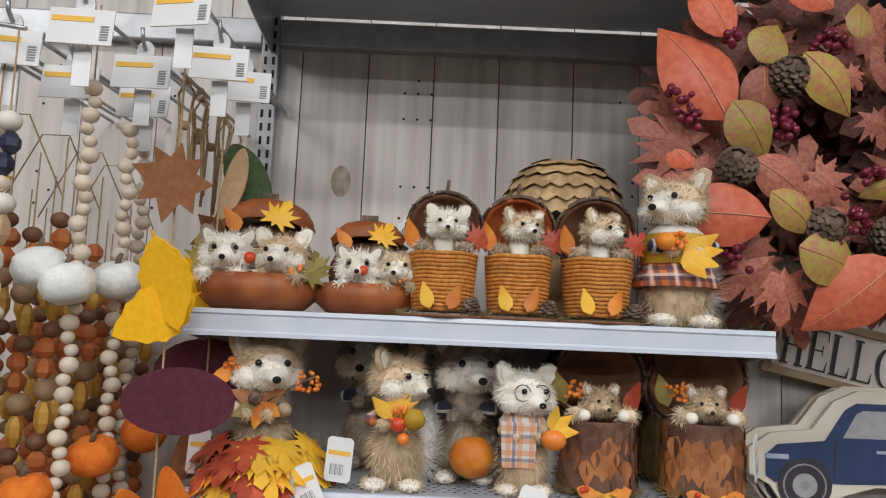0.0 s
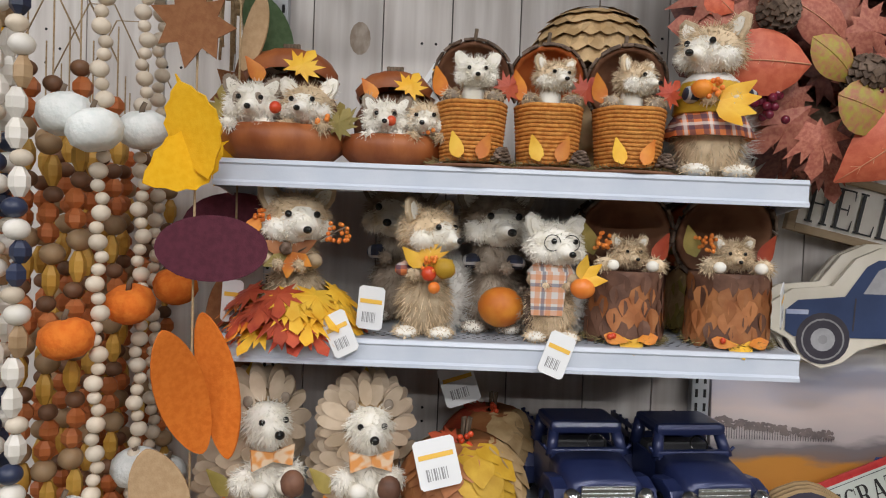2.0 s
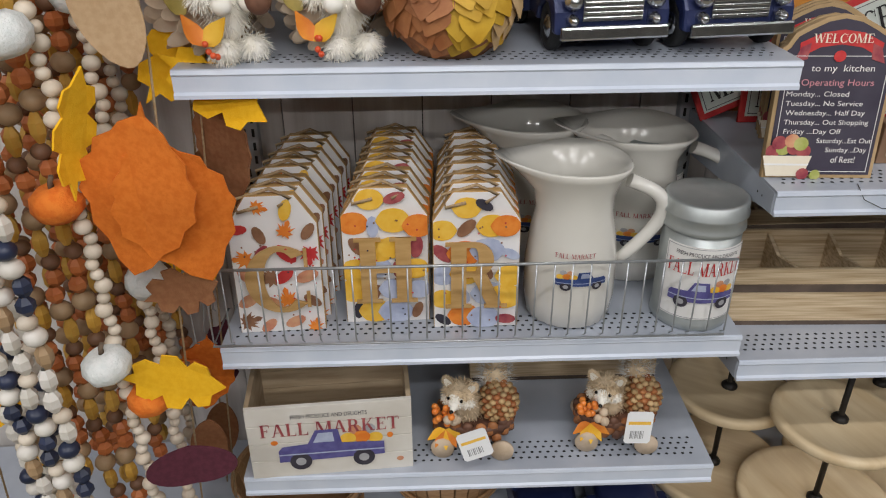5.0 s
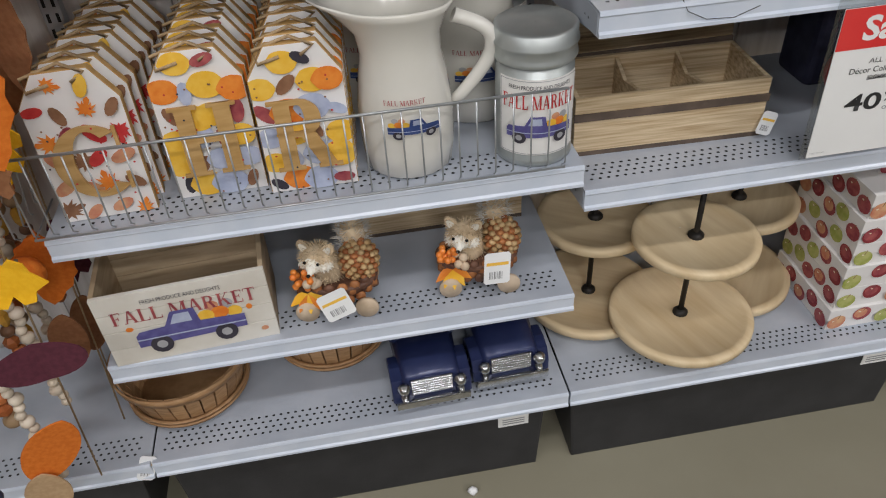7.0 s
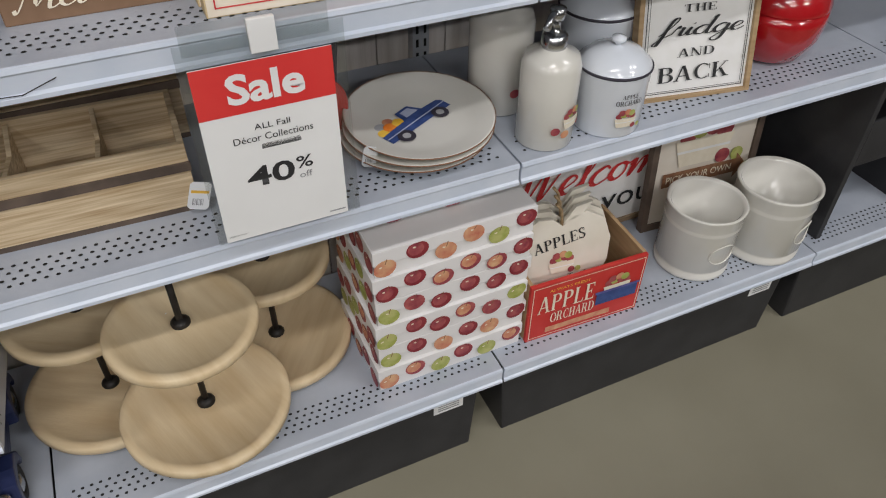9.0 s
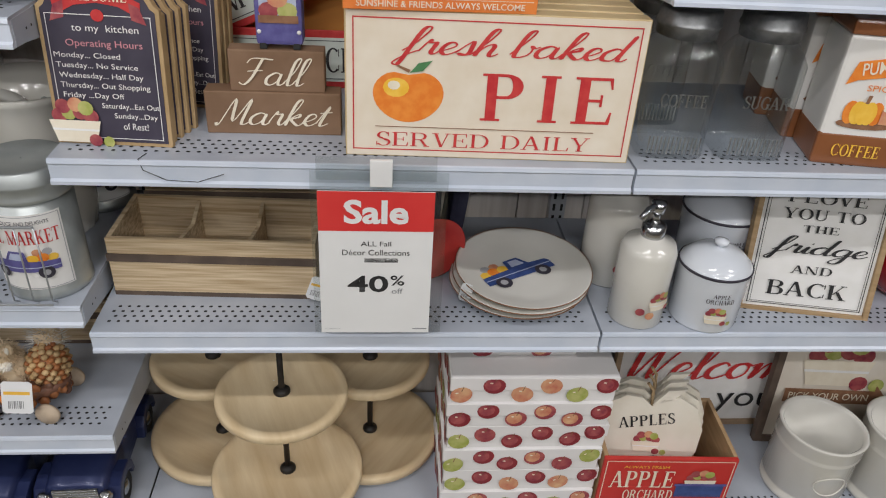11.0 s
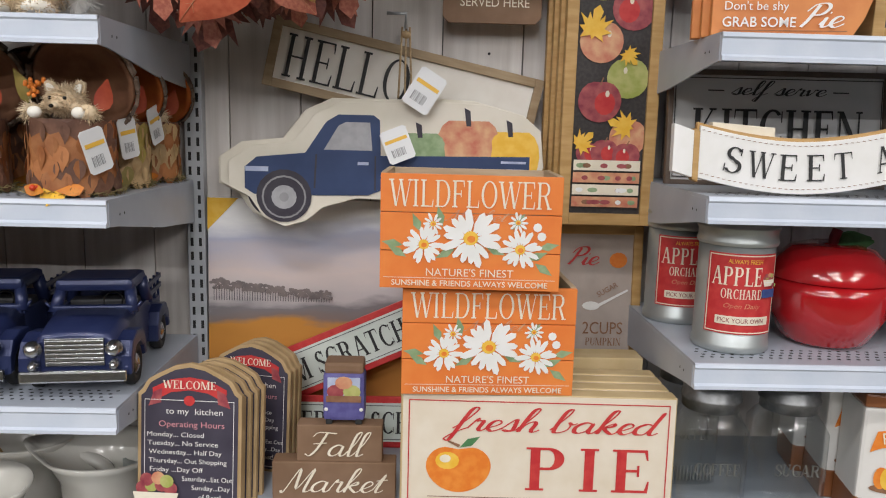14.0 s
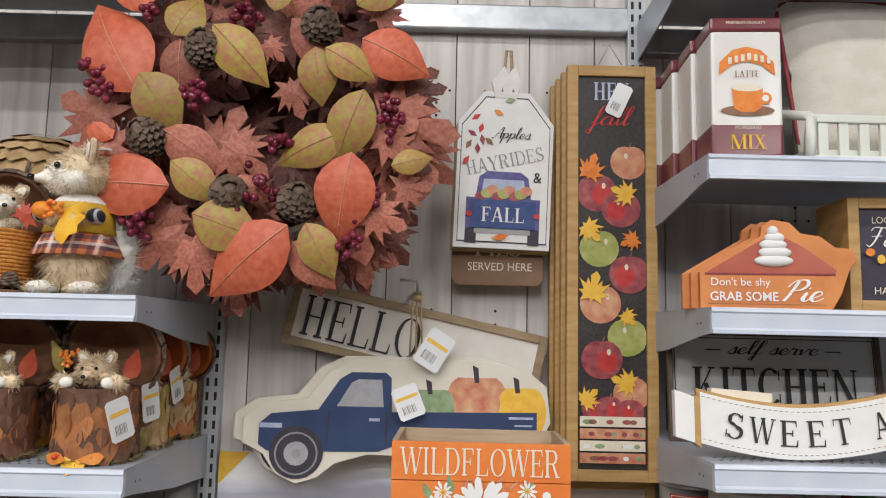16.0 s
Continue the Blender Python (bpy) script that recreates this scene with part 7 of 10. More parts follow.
def apple_box(m, w, d, h, seed):
    e = thing("photo_box", m, "white paper storage box printed with apples", "box", "apple-print boxes")
    part("box", box_bm(w - 0.006, d - 0.006, h, 0, d / 2, 0, 0.001), BOXWHITE, e)
    part("lid", box_bm(w, d, h * 0.5, 0, d / 2, h * 0.5 - 0.0005, 0.0012), BOXWHITE, e)
    r = random.Random(seed)
    for face, ww in (("front", w), ("side", d)):
        n = int(ww / 0.050)
        for k in range(n + 1):
            x = -ww / 2 + 0.022 + k * (ww - 0.044) / n + r.uniform(-0.004, 0.004)
            base, blush = r.choice(((P_MAROON, P_ROSE), (P_MAROON, P_ROSE), (P_ROSE, P_PEACH), (P_GREEN, P_GREEN), (P_PEACH, P_PEACH), (P_ROSE, P_ROSE)))
            a = r.uniform(-0.5, 0.5)
            z = h * 0.5 + (0.009 if k % 2 else -0.008) + r.uniform(-0.003, 0.003)

            def spot(rx, rz, dx=0.0, dz=0.0):
                pts = []
                for q in range(16):
                    t = q * math.pi / 8
                    u, v = dx + rx * math.cos(t) * (1 + 0.05 * math.sin(t)), dz + rz * math.sin(t)
                    pts.append((max(-ww / 2 + 0.001, min(ww / 2 - 0.001, x + u * math.cos(a) - v * math.sin(a))), max(0.001, min(h - 0.002, z + u * math.sin(a) + v * math.cos(a)))))
                return pts

            sh = [(spot(0.0195, 0.0172), base), (spot(0.0140, 0.0125, -0.003, 0.002), blush), (spot(0.0028, 0.0016, -0.006, 0.007), P_CREAM)]
            sh.append(([(x - 0.0006, z + 0.009), (x + 0.001, z + 0.009), (x + 0.004, min(h - 0.002, z + 0.019)), (x + 0.0028, min(h - 0.002, z + 0.020))], P_BROWN))
            prints(e, sh, pose(0, 0, 0) if face == "front" else pose(-w / 2, d / 2, 0, 0, 0, -90), y=-0.0003, name="printed_apple")
    return e


z = DECK
for k in range(6):
    apple_box(pose(1.185 + (0.002 if k % 2 else -0.002), 1.125 + 0.003 * (k % 2), z), 0.292, 0.20, 0.0555, 80 + k)
    z += 0.056
apple_box(pose(1.175, 1.185, z), 0.19, 0.13, 0.046, 90)

# middle shelf: divided box, plates, sale sign
divided_box(pose(0.661, 1.185, ZE2, 0, 0, -2), 0.318, 0.145, 0.105, "natural pine box with three compartments and dark band")
divided_box(pose(0.68, 1.36, ZE2, 0, 0, 0), 0.325, 0.09, 0.125, "natural pine box with three compartments at the back")
price_tag(pose(0.815, 1.165, ZE2 + 0.01, -8, 20, 0), 0.028, 0.04)


def plate(m):
    e = thing("dinner_plate", m, "cream ceramic plate with speckled rim and printed blue truck", "plate", "stacked plates")
    part("dish", lathe_bm([(0.001, 0.004), (0.06, 0.003), (0.064, 0.0), (0.070, 0.004), (0.105, 0.013), (0.113, 0.017), (0.1135, 0.019), (0.110, 0.0185), (0.085, 0.0105), (0.066, 0.0075), (0.001, 0.0075)], 64), CERAMIC, e)
    part("rim_line", lathe_bm([(0.1132, 0.0182), (0.1142, 0.0178), (0.1142, 0.019), (0.1132, 0.0194)], 64, closed=True), P_BROWN, e, "thin brown rim line")
    return e


pl = plate(pose(1.150, 1.215, ZE2 + 0.002))
copy_thing(pl, pose(1.154, 1.208, ZE2 + 0.0155))
top = copy_thing(pl, pose(1.158, 1.213, ZE2 + 0.029, 3, 0, 0))
prints(top, truck_side(0.132, -1), pose(0.005, -0.030, 0.0084, -90, 0, 0) @ pose(0, 0, 0, 0, -28, 0))
price_tag(pose(1.055, 1.16, ZE2 + 0.012, 0, 10, -20), 0.02, 0.035, bar="none")
# dark stacked wares at the back of the shelf
TEAL = surf("midnight_blue_fabric", (0.02, 0.022, 0.05), (0.035, 0.038, 0.075), 30, 0.8)
e = thing("folded_cloth", pose(1.0, 1.36, ZE2), "midnight blue folded cloth standing at the back", "cloth")
part("fold", box_bm(0.05, 0.10, 0.24, 0, 0, 0, 0.012), TEAL, e)
part("fold", box_bm(0.03, 0.10, 0.22, 0.045, 0, 0, 0.012, m=pose(0, 0, 0, 0, 6, 0)), TEAL, e)
e = thing("red_bowl", pose(1.0, 1.27, ZE2, 0, 0, 0), "red enamel bowl standing on edge behind the sign", "bowl")
part("bowl", lathe_bm([(0.001, 0.0), (0.03, 0.002), (0.055, 0.03), (0.058, 0.03), (0.033, -0.003), (0.001, -0.004)], 32), surf("red_enamel_ware", (0.5, 0.03, 0.03), (0.56, 0.05, 0.04), 20, 0.3), e, m=pose(0, 0, 0.058, 90, 0, 20))

SALE_RED = surf("sale_red_print", (0.70, 0.035, 0.035), (0.74, 0.05, 0.045), 9, 0.45)
e = thing("sale_sign", pose(0.914, 1.070, 0.728, -2, 0, 0), "white and red sale sign in a clear plastic holder", "sign")
part("card", box_bm(0.158, 0.0015, 0.232, 0, 0.0, 0.0), WHITE, e)
part("red_band", box_bm(0.158, 0.0006, 0.060, 0, -0.0012, 0.172), SALE_RED, e, "red top band")
words("Sale", 0.037, WHITE, e, pose(0.0, -0.0016, 0.202), 0.088, bold=0.03)
words("ALL Fall", 0.0075, INK, e, pose(0, -0.001, 0.152), 0.042)
words("D\u00e9cor Collections", 0.009, INK, e, pose(0, -0.001, 0.138), 0.094)
prints(e, [(rect(-0.031, 0.1215, -0.021, 0.1285), INK), (rect(-0.016, 0.1215, 0.031, 0.1285), INK)], y=0)
words("40", 0.028, INK, e, pose(-0.011, -0.001, 0.086), 0.058, bold=0.02)
words("%", 0.017, INK, e, pose(0.031, -0.001, 0.092), 0.020, bold=0.01)
words("off", 0.009, GREY_INK, e, pose(0.031, -0.001, 0.074), 0.016)
prints(e, [(rect(-0.034, 0.055, 0.028, 0.057), GREY_INK), (rect(-0.075, 0.006, -0.052, 0.008), GREY_INK), (rect(0.055, 0.006, 0.076, 0.008), GREY_INK)], y=0)
PLASTIC = thin_glass("clear_acrylic")
hold = part("holder", box_bm(0.185, 0.0012, 0.262, 0.004, 0.0035, -0.003), PLASTIC, e, "clear acrylic holder")
part("clip", box_bm(0.03, 0.008, 0.038, 0.006, 0.004, 0.238, 0.001), WHITE, e, "white plastic shelf clip")
part("flap", box_bm(0.16, 0.001, 0.034, 0.0, 0.004, 0.246), PLASTIC, e)

# upper shelf: chalkboard menu signs
CHALK = surf("chalkboard_violet", (0.040, 0.033, 0.055), (0.058, 0.05, 0.075), 14, 0.6)
MDF = surf("mdf_edge", (0.40, 0.27, 0.13), (0.48, 0.33, 0.17), 20, 0.7)
MENU = [(-0.5, 0), (0.5, 0), (0.5, 0.80), (0.46, 0.82), (0.42, 0.87), (0.40, 0.89), (0.30, 0.93), (0.15, 0.98), (0, 1.0)]


def menu_sign(m, full):
    w, h, d = 0.168, 0.235, 0.010
    e = thing("menu_sign", m, "chalkboard-look wooden welcome sign with kitchen hours", "sign", "welcome kitchen signs")
    out = [(x * w, z * h) for x, z in MENU] + [(-x * w, z * h) for x, z in MENU[-2:1:-1]]
    out = [(-0.5 * w, 0)] + [(x * w, z * h) for x, z in MENU[1:]] + [(-x * w, z * h) for x, z in MENU[-2:1:-1]]
    part("board", prism_bm(out, d, 0.0008), MDF, e)
    cz = h * 0.47
    part("face", prism_bm([(x * 0.93, cz + (z - cz) * 0.95) for x, z in out], 0.0008, m=pose(0, -0.001, 0)), CHALK, e)
    prints(e, border(-w * 0.43, 0.010, w * 0.43, h * 0.76, 0.001, P_WHITE), y=-0.0012)
    prints(e, [([(-0.060, 0.196), (-0.03, 0.210), (0.0, 0.214), (0.03, 0.210), (0.060, 0.196), (0.058, 0.176), (0.03, 0.190), (0, 0.194), (-0.03, 0.190), (-0.058, 0.176)], P_RED),
               ([(-0.058, 0.190), (-0.044, 0.196), (-0.046, 0.174), (-0.066, 0.168)], P_ROSE), ([(0.058, 0.190), (0.044, 0.196), (0.046, 0.174), (0.066, 0.168)], P_ROSE), (disc_pts(0.009, 0.008, 12, 0, 0.178), P_RED)], y=-0.0012)
    words("WELCOME", 0.0125, P_CREAM, e, pose(0, -0.0026, 0.2025), 0.086, style="serif")
    words("to my  kitchen", 0.012, P_WHITE, e, pose(0.008, -0.0016, 0.160), 0.092)
    words("Operating Hours", 0.012, P_PINK, e, pose(0.004, -0.0016, 0.140), 0.106)
    for k, s in enumerate(("Monday... Closed", "Tuesday... No Service", "Wednesday... Half Day", "Thursday... Out Shopping", "Friday ...Day Off", "Saturday...Eat Out", "Sunday...Day", "of Rest!")):
        wd = (0.092, 0.114, 0.118, 0.126, 0.086, 0.082, 0.062, 0.036)[k]
        x = (-0.022, -0.010, -0.006, -0.002, -0.020, 0.030, 0.036, 0.034)[k]
        words(s, 0.0095, P_WHITE, e, pose(x, -0.0016, 0.124 - k * 0.0136), wd)
    prints(e, shift(fruit_basket(0.074), -0.052, 0.004), y=-0.0030)
    return e


SLIM = Matrix.Diagonal((0.905, 1, 0.945, 1))
ms = menu_sign(pose(0.566, 1.138, ZD2, -6, 0, -4) @ SLIM, True)
for k in range(1, 5):
    copy_thing(ms, pose(0.566 + 0.006 * k, 1.138 + 0.017 * k, ZD2, -6, 0, -4 - k * 0.5) @ SLIM)
for k in range(3):
    copy_thing(ms, pose(0.618 + 0.005 * k, 1.285 + 0.017 * k, ZD2, -5, 0, -12 - 2 * k) @ SLIM)

# stacked blocks with a truck on top
e = thing("block_sign", pose(0.770, 1.185, ZD2), "brown stacked wooden block sign lettered in white", "sign")
part("lower_block", box_bm(0.186, 0.032, 0.062, 0, 0.016, 0, 0.002), KRAFT, e)
part("upper_block", box_bm(0.128, 0.030, 0.058, 0.008, 0.017, 0.062, 0.002), KRAFT, e)
words("Fall", 0.040, P_CREAM, e, pose(0.006, -0.001, 0.092), 0.100, shear=0.35, style="script")
words("Market", 0.042, P_CREAM, e, pose(0.0, -0.001, 0.033), 0.164, shear=0.35, style="script")
e2 = thing("truck_block", pose(0.784, 1.188, ZD2 + 0.1205), "violet-blue wooden truck block loaded with pumpkins", "ornament")
part("body", box_bm(0.062, 0.034, 0.074, 0, 0.017, 0.006, 0.006), P_VIOLET, e2)
part("cab_roof", box_bm(0.058, 0.04, 0.018, 0, 0.022, 0.078, 0.005), KRAFT, e2)
prints(e2, [(rect(-0.024, 0.046, 0.024, 0.074), P_SKY), (disc_pts(0.013, 0.011, 12, -0.012, 0.052), P_ROSE), (disc_pts(0.013, 0.011, 12, 0.012, 0.052), P_GREEN), (disc_pts(0.013, 0.010, 12, 0.0, 0.066), P_PEACH), (rect(-0.026, 0.036, 0.026, 0.046), P_BROWN)], y=-0.0002)
for sx in (-1, 1):
    part("wheel", box_bm(0.010, 0.03, 0.012, sx * 0.022, 0.016, 0, 0.002), TYRE, e2)
    part("lamp", ball_bm(0.003, 0.002, 0.003, sx * 0.026, 0.0, 0.024, 8, 6), P_WHITE, e2)

# pie signs, a deep stack
PIEFACE = surf("cream_distressed_board", (0.72, 0.62, 0.48), (0.80, 0.72, 0.60), 22, 0.65, bump=0.05, spread=0.22)
PIE_EDGE = surf("pale_mdf_edge", (0.56, 0.42, 0.22), (0.63, 0.49, 0.28), 20, 0.7)


def pie_sign(m):
    w, h, d = 0.388, 0.196, 0.030
    e = thing("pie_sign", m, "cream box sign reading fresh baked pie", "sign", "pie signs")
    part("box", box_bm(w, d, h, 0, d / 2, 0, 0.0015), PIE_EDGE, e)
    part("face", box_bm(w - 0.004, 0.001, h - 0.004, 0, -0.0006, 0.002), PIEFACE, e)
    prints(e, border(-w / 2 + 0.010, 0.010, w / 2 - 0.010, h - 0.010, 0.0016, P_RED) + [(rect(-0.155, 0.043, 0.14, 0.0442), P_BROWN)], y=-0.0012)
    words("fresh baked", 0.052, P_RED, e, pose(0.022, -0.0016, 0.152), 0.315, shear=0.35, style="script", weight=1.25)
    words("P\u2009I\u2009E", 0.064, P_RED, e, pose(0.072, -0.0016, 0.088), 0.176, style="serif")
    words("SERVED DAILY", 0.020, P_RED, e, pose(-0.008, -0.0016, 0.026), 0.29, style="serif", weight=0.7)
    ap = [(0.046 * math.sin(t) * (1 + 0.10 * math.cos(t)) , 0.036 * math.cos(t) * (1 - 0.22 * math.exp(-(t / 0.35) ** 2) if t < 3.2 else 1 - 0.22 * math.exp(-((t - 2 * math.pi) / 0.35) ** 2)) + 0.086) for t in [q * math.pi / 16 for q in range(32)]]
    prints(e, [([(x - 0.112, z) for x, z in ap], P_ORANGE), (disc_pts(0.017, 0.013, 14, -0.128, 0.097), P_YELLOW), (disc_pts(0.008, 0.006, 12, -0.131, 0.100), P_CREAM), ([(-0.112, 0.117), (-0.128, 0.125), (-0.126, 0.127), (-0.110, 0.121)], P_BROWN), ([(-0.111, 0.117), (-0.094, 0.120), (-0.082, 0.134), (-0.100, 0.130)], P_LEAF)], y=-0.0012)
    return e


ps = pie_sign(pose(1.066, 1.118, ZD2, -2, 0, -1.5))
for k in range(1, 4):
    copy_thing(ps, pose(1.064, 1.118 + 0.033 * k, ZD2, -2, 0, -1.5))

# wildflower crates, two on the stack of signs
C_ORANGE = surf("orange_painted_slat", (0.78, 0.20, 0.035), (0.83, 0.25, 0.05), 16, 0.6, bump=0.06)
CRATEWOOD = surf("pale_crate_wood", (0.42, 0.31, 0.20), (0.52, 0.40, 0.27), 10, 0.65, stretch=(1, 1, 10), bump=0.08)


def daisy(cx, cz, r, n=14, seed=0):
    g = random.Random(seed)
    sh = []
    for k in range(n):
        a = 2 * math.pi * k / n + g.uniform(-0.1, 0.1)
        l = r * g.uniform(0.85, 1.08)
        pts = []
        for u, v in ((0.15, 0), (0.5, 0.13), (0.85, 0.13), (1.0, 0.03), (0.92, -0.08), (0.5, -0.13)):
            pts.append((cx + l * (u * math.cos(a) - v * math.sin(a)), cz + l * (u * math.sin(a) + v * math.cos(a))))
        sh.append((pts, P_WHITE))
    sh.append((disc_pts(r * 0.25, r * 0.24, 12, cx, cz), P_YELLOW))
    sh.append((disc_pts(r * 0.14, r * 0.12, 10, cx + r * 0.02, cz - r * 0.03), P_ORANGE))
    return sh


def flower_crate(m):
    w, d, h = 0.240, 0.155, 0.154
    e = crate("wildflower_crate", w, d, h, m, C_ORANGE, CRATEWOOD, "orange slatted wooden crate printed with white daisies", "crate", "wildflower crates", 3)
    words("WILDFLOWER", 0.036, P_CREAM, e, pose(-0.002, -0.0012, 0.128), 0.214, style="serif", weight=0.72)
    words("Market", 0.016, P_PEACH, e, pose(0.008, -0.001, 0.100), 0.085, shear=0.4, style="script")
    g = []
    for k, (x, z, a) in enumerate(((-0.094, 0.048, 2.6), (-0.07, 0.085, 2.0), (0.086, 0.046, 0.4), (0.06, 0.09, 0.9), (-0.04, 0.094, 1.8), (0.03, 0.055, -0.4), (0.10, 0.06, 0.2), (-0.03, 0.05, 3.6), (0.095, 0.032, -0.6), (-0.10, 0.06, 3.0))):
        l = 0.026
        ca, sa = math.cos(a), math.sin(a)
        g.append(([(x + l * (u * ca - v * sa), z + l * (u * sa + v * ca)) for u, v in ((-0.4, 0), (0.1, 0.22), (0.7, 0), (0.1, -0.22))], P_SAGE))
    for sprig in g:
        prints(e, [sprig], y=-0.0002, name="printed_leaf")
    for q, (cx, cz, r, n) in enumerate(((-0.062, 0.060, 0.028, 14), (0.066, 0.056, 0.028, 14), (0.062, 0.092, 0.014, 10), (-0.05, 0.088, 0.015, 10), (0.0, 0.070, 0.040, 16))):
        prints(e, daisy(cx, cz, r, n, q + 1), y=-0.0004 - 0.0003 * q, step=0.00006, name="printed_daisy")
    for cx, cz in ((0.094, 0.074), (0.088, 0.086)):
        prints(e, [(disc_pts(0.006, 0.006, 8, cx, cz), P_WHITE)], y=-0.0008, name="printed_bud")
    words("NATURE'S FINEST", 0.0105, P_CREAM, e, pose(0, -0.0028, 0.0235), 0.116)
    prints(e, [(rect(-0.115, 0.0145, 0.115, 0.0152), P_CREAM)], y=-0.0008)
    words("SUNSHINE & FRIENDS ALWAYS WELCOME", 0.0078, P_CREAM, e, pose(0, -0.0028, 0.0085), 0.208, bold=0.01)
    return e


STACK = ZD2 + 0.196
fc = flower_crate(pose(0.991, 1.122, STACK, 0, 0, 1))
copy_thing(fc, pose(0.960, 1.102, STACK + 0.1545, 0, 0, -1.5))

# back panel: landscape picture, scratch signs, pie recipe frames


def landscape_mat():
    m = surf("landscape_canvas", (0.5, 0.5, 0.6), (0.5, 0.5, 0.6), 10, 0.6)
    nt = m.node_tree
    b = nt.nodes["Principled BSDF"]
    tc = nt.nodes.new("ShaderNodeTexCoord")
    sep = nt.nodes.new("ShaderNodeSeparateXYZ")
    nt.links.new(tc.outputs["Object"], sep.inputs[0])
    nz = nt.nodes.new("ShaderNodeTexNoise")
    nz.inputs["Scale"].default_value, nz.inputs["Detail"].default_value = 9, 6
    mp = nt.nodes.new("ShaderNodeMapping")
    mp.inputs["Scale"].default_value = (0.6, 1, 2.2)
    nt.links.new(tc.outputs["Object"], mp.inputs[0])
    nt.links.new(mp.outputs[0], nz.inputs[0])
    add = nt.nodes.new("ShaderNodeMath")
    add.operation = "MULTIPLY_ADD"
    add.inputs[1].default_value = 0.10
    nt.links.new(nz.outputs["Fac"], add.inputs[0])
    nt.links.new(sep.outputs["Z"], add.inputs[2])
    mr = nt.nodes.new("ShaderNodeMapRange")
    mr.inputs["From Min"].default_value, mr.inputs["From Max"].default_value = 0.05, 0.45
    nt.links.new(add.outputs[0], mr.inputs[0])
    r = nt.nodes.new("ShaderNodeValToRGB")
    cr = r.color_ramp
    for p, c in ((0.0, (0.35, 0.12, 0.02)), (0.50, (0.60, 0.26, 0.04)), (0.54, (0.24, 0.18, 0.16)), (0.59, (0.22, 0.20, 0.21)), (0.63, (0.58, 0.52, 0.52)), (0.75, (0.72, 0.60, 0.57)), (0.9, (0.52, 0.53, 0.66)), (1.0, (0.46, 0.50, 0.68))):
        el = cr.elements.new(p)
        el.color = (*c, 1)
    cr.elements.remove(cr.elements[0])
    cr.elements.remove(cr.elements[-1])
    nt.links.new(mr.outputs[0], r.inputs[0])
    nt.links.new(r.outputs[0], b.inputs["Base Color"])
    return m


e = thing("landscape_picture", pose(0.74, 1.440, ZD2, -3, 0, 0), "unframed canvas print of an autumn field under grey sky", "picture")
part("canvas", box_bm(0.46, 0.018, 0.43, 0, 0.009, 0, 0.002), landscape_mat(), e)
prints(e, [([(-0.23, 0.43), (-0.23, 0.372), (-0.175, 0.43)], P_YELLOW)], y=-0.0006)
HAZE_TREE = surf("hazy_tree_print", (0.17, 0.14, 0.14), (0.26, 0.21, 0.20), 40, 0.6)
tr = []
g = random.Random(3)
for k in range(46):
    x = -0.22 + 0.0042 * k * 1.1
    hgt = (0.026 + g.uniform(0, 0.006)) * max(0.35, 1 - k / 60)
    tr.append(([(x, 0.245), (x + 0.0012, 0.245), (x + 0.001, 0.245 + hgt), (x + 0.0002, 0.245 + hgt)], P_DARK))
    for q in range(5):
        tr.append((disc_pts(g.uniform(0.002, 0.006), g.uniform(0.0015, 0.004), 7, x + g.uniform(-0.006, 0.006), 0.247 + hgt + g.uniform(-0.006, 0.008)), HAZE_TREE))
prints(e, tr, y=-0.0006, step=0.00001)
prints(e, shift(truck_side(0.13, 1, P_BLUE, False), 0.09, 0.160), y=-0.0008)

ENAMELSIGN = surf("pale_enamel_sign", (0.66, 0.72, 0.66), (0.72, 0.77, 0.72), 10, 0.2, coat=0.4)


def scratch_sign(m):
    e = thing("scratch_sign", m, "enamelled metal sign reading made from scratch with red border", "sign", "made from scratch signs")
    w, h = 0.46, 0.092
    part("plate", box_bm(w, 0.006, h, 0, 0.003, 0, 0.001), P_RED, e, "red rim")
    part("face", box_bm(w - 0.02, 0.001, h - 0.022, 0, -0.0006, 0.011), ENAMELSIGN, e)
    prints(e, border(-w / 2 + 0.014, 0.015, w / 2 - 0.014, h - 0.015, 0.0012, P_DARK), y=-0.0012)
    words("MADE FROM SCRATCH", 0.040, INK, e, pose(0, -0.0016, h / 2), w - 0.05, style="serif")
    return e


scratch_sign(pose(0.700, 1.395, 1.082, -4, -24, 0))
scratch_sign(pose(0.775, 1.375, ZD2 + 0.001, -4, 0, 0))

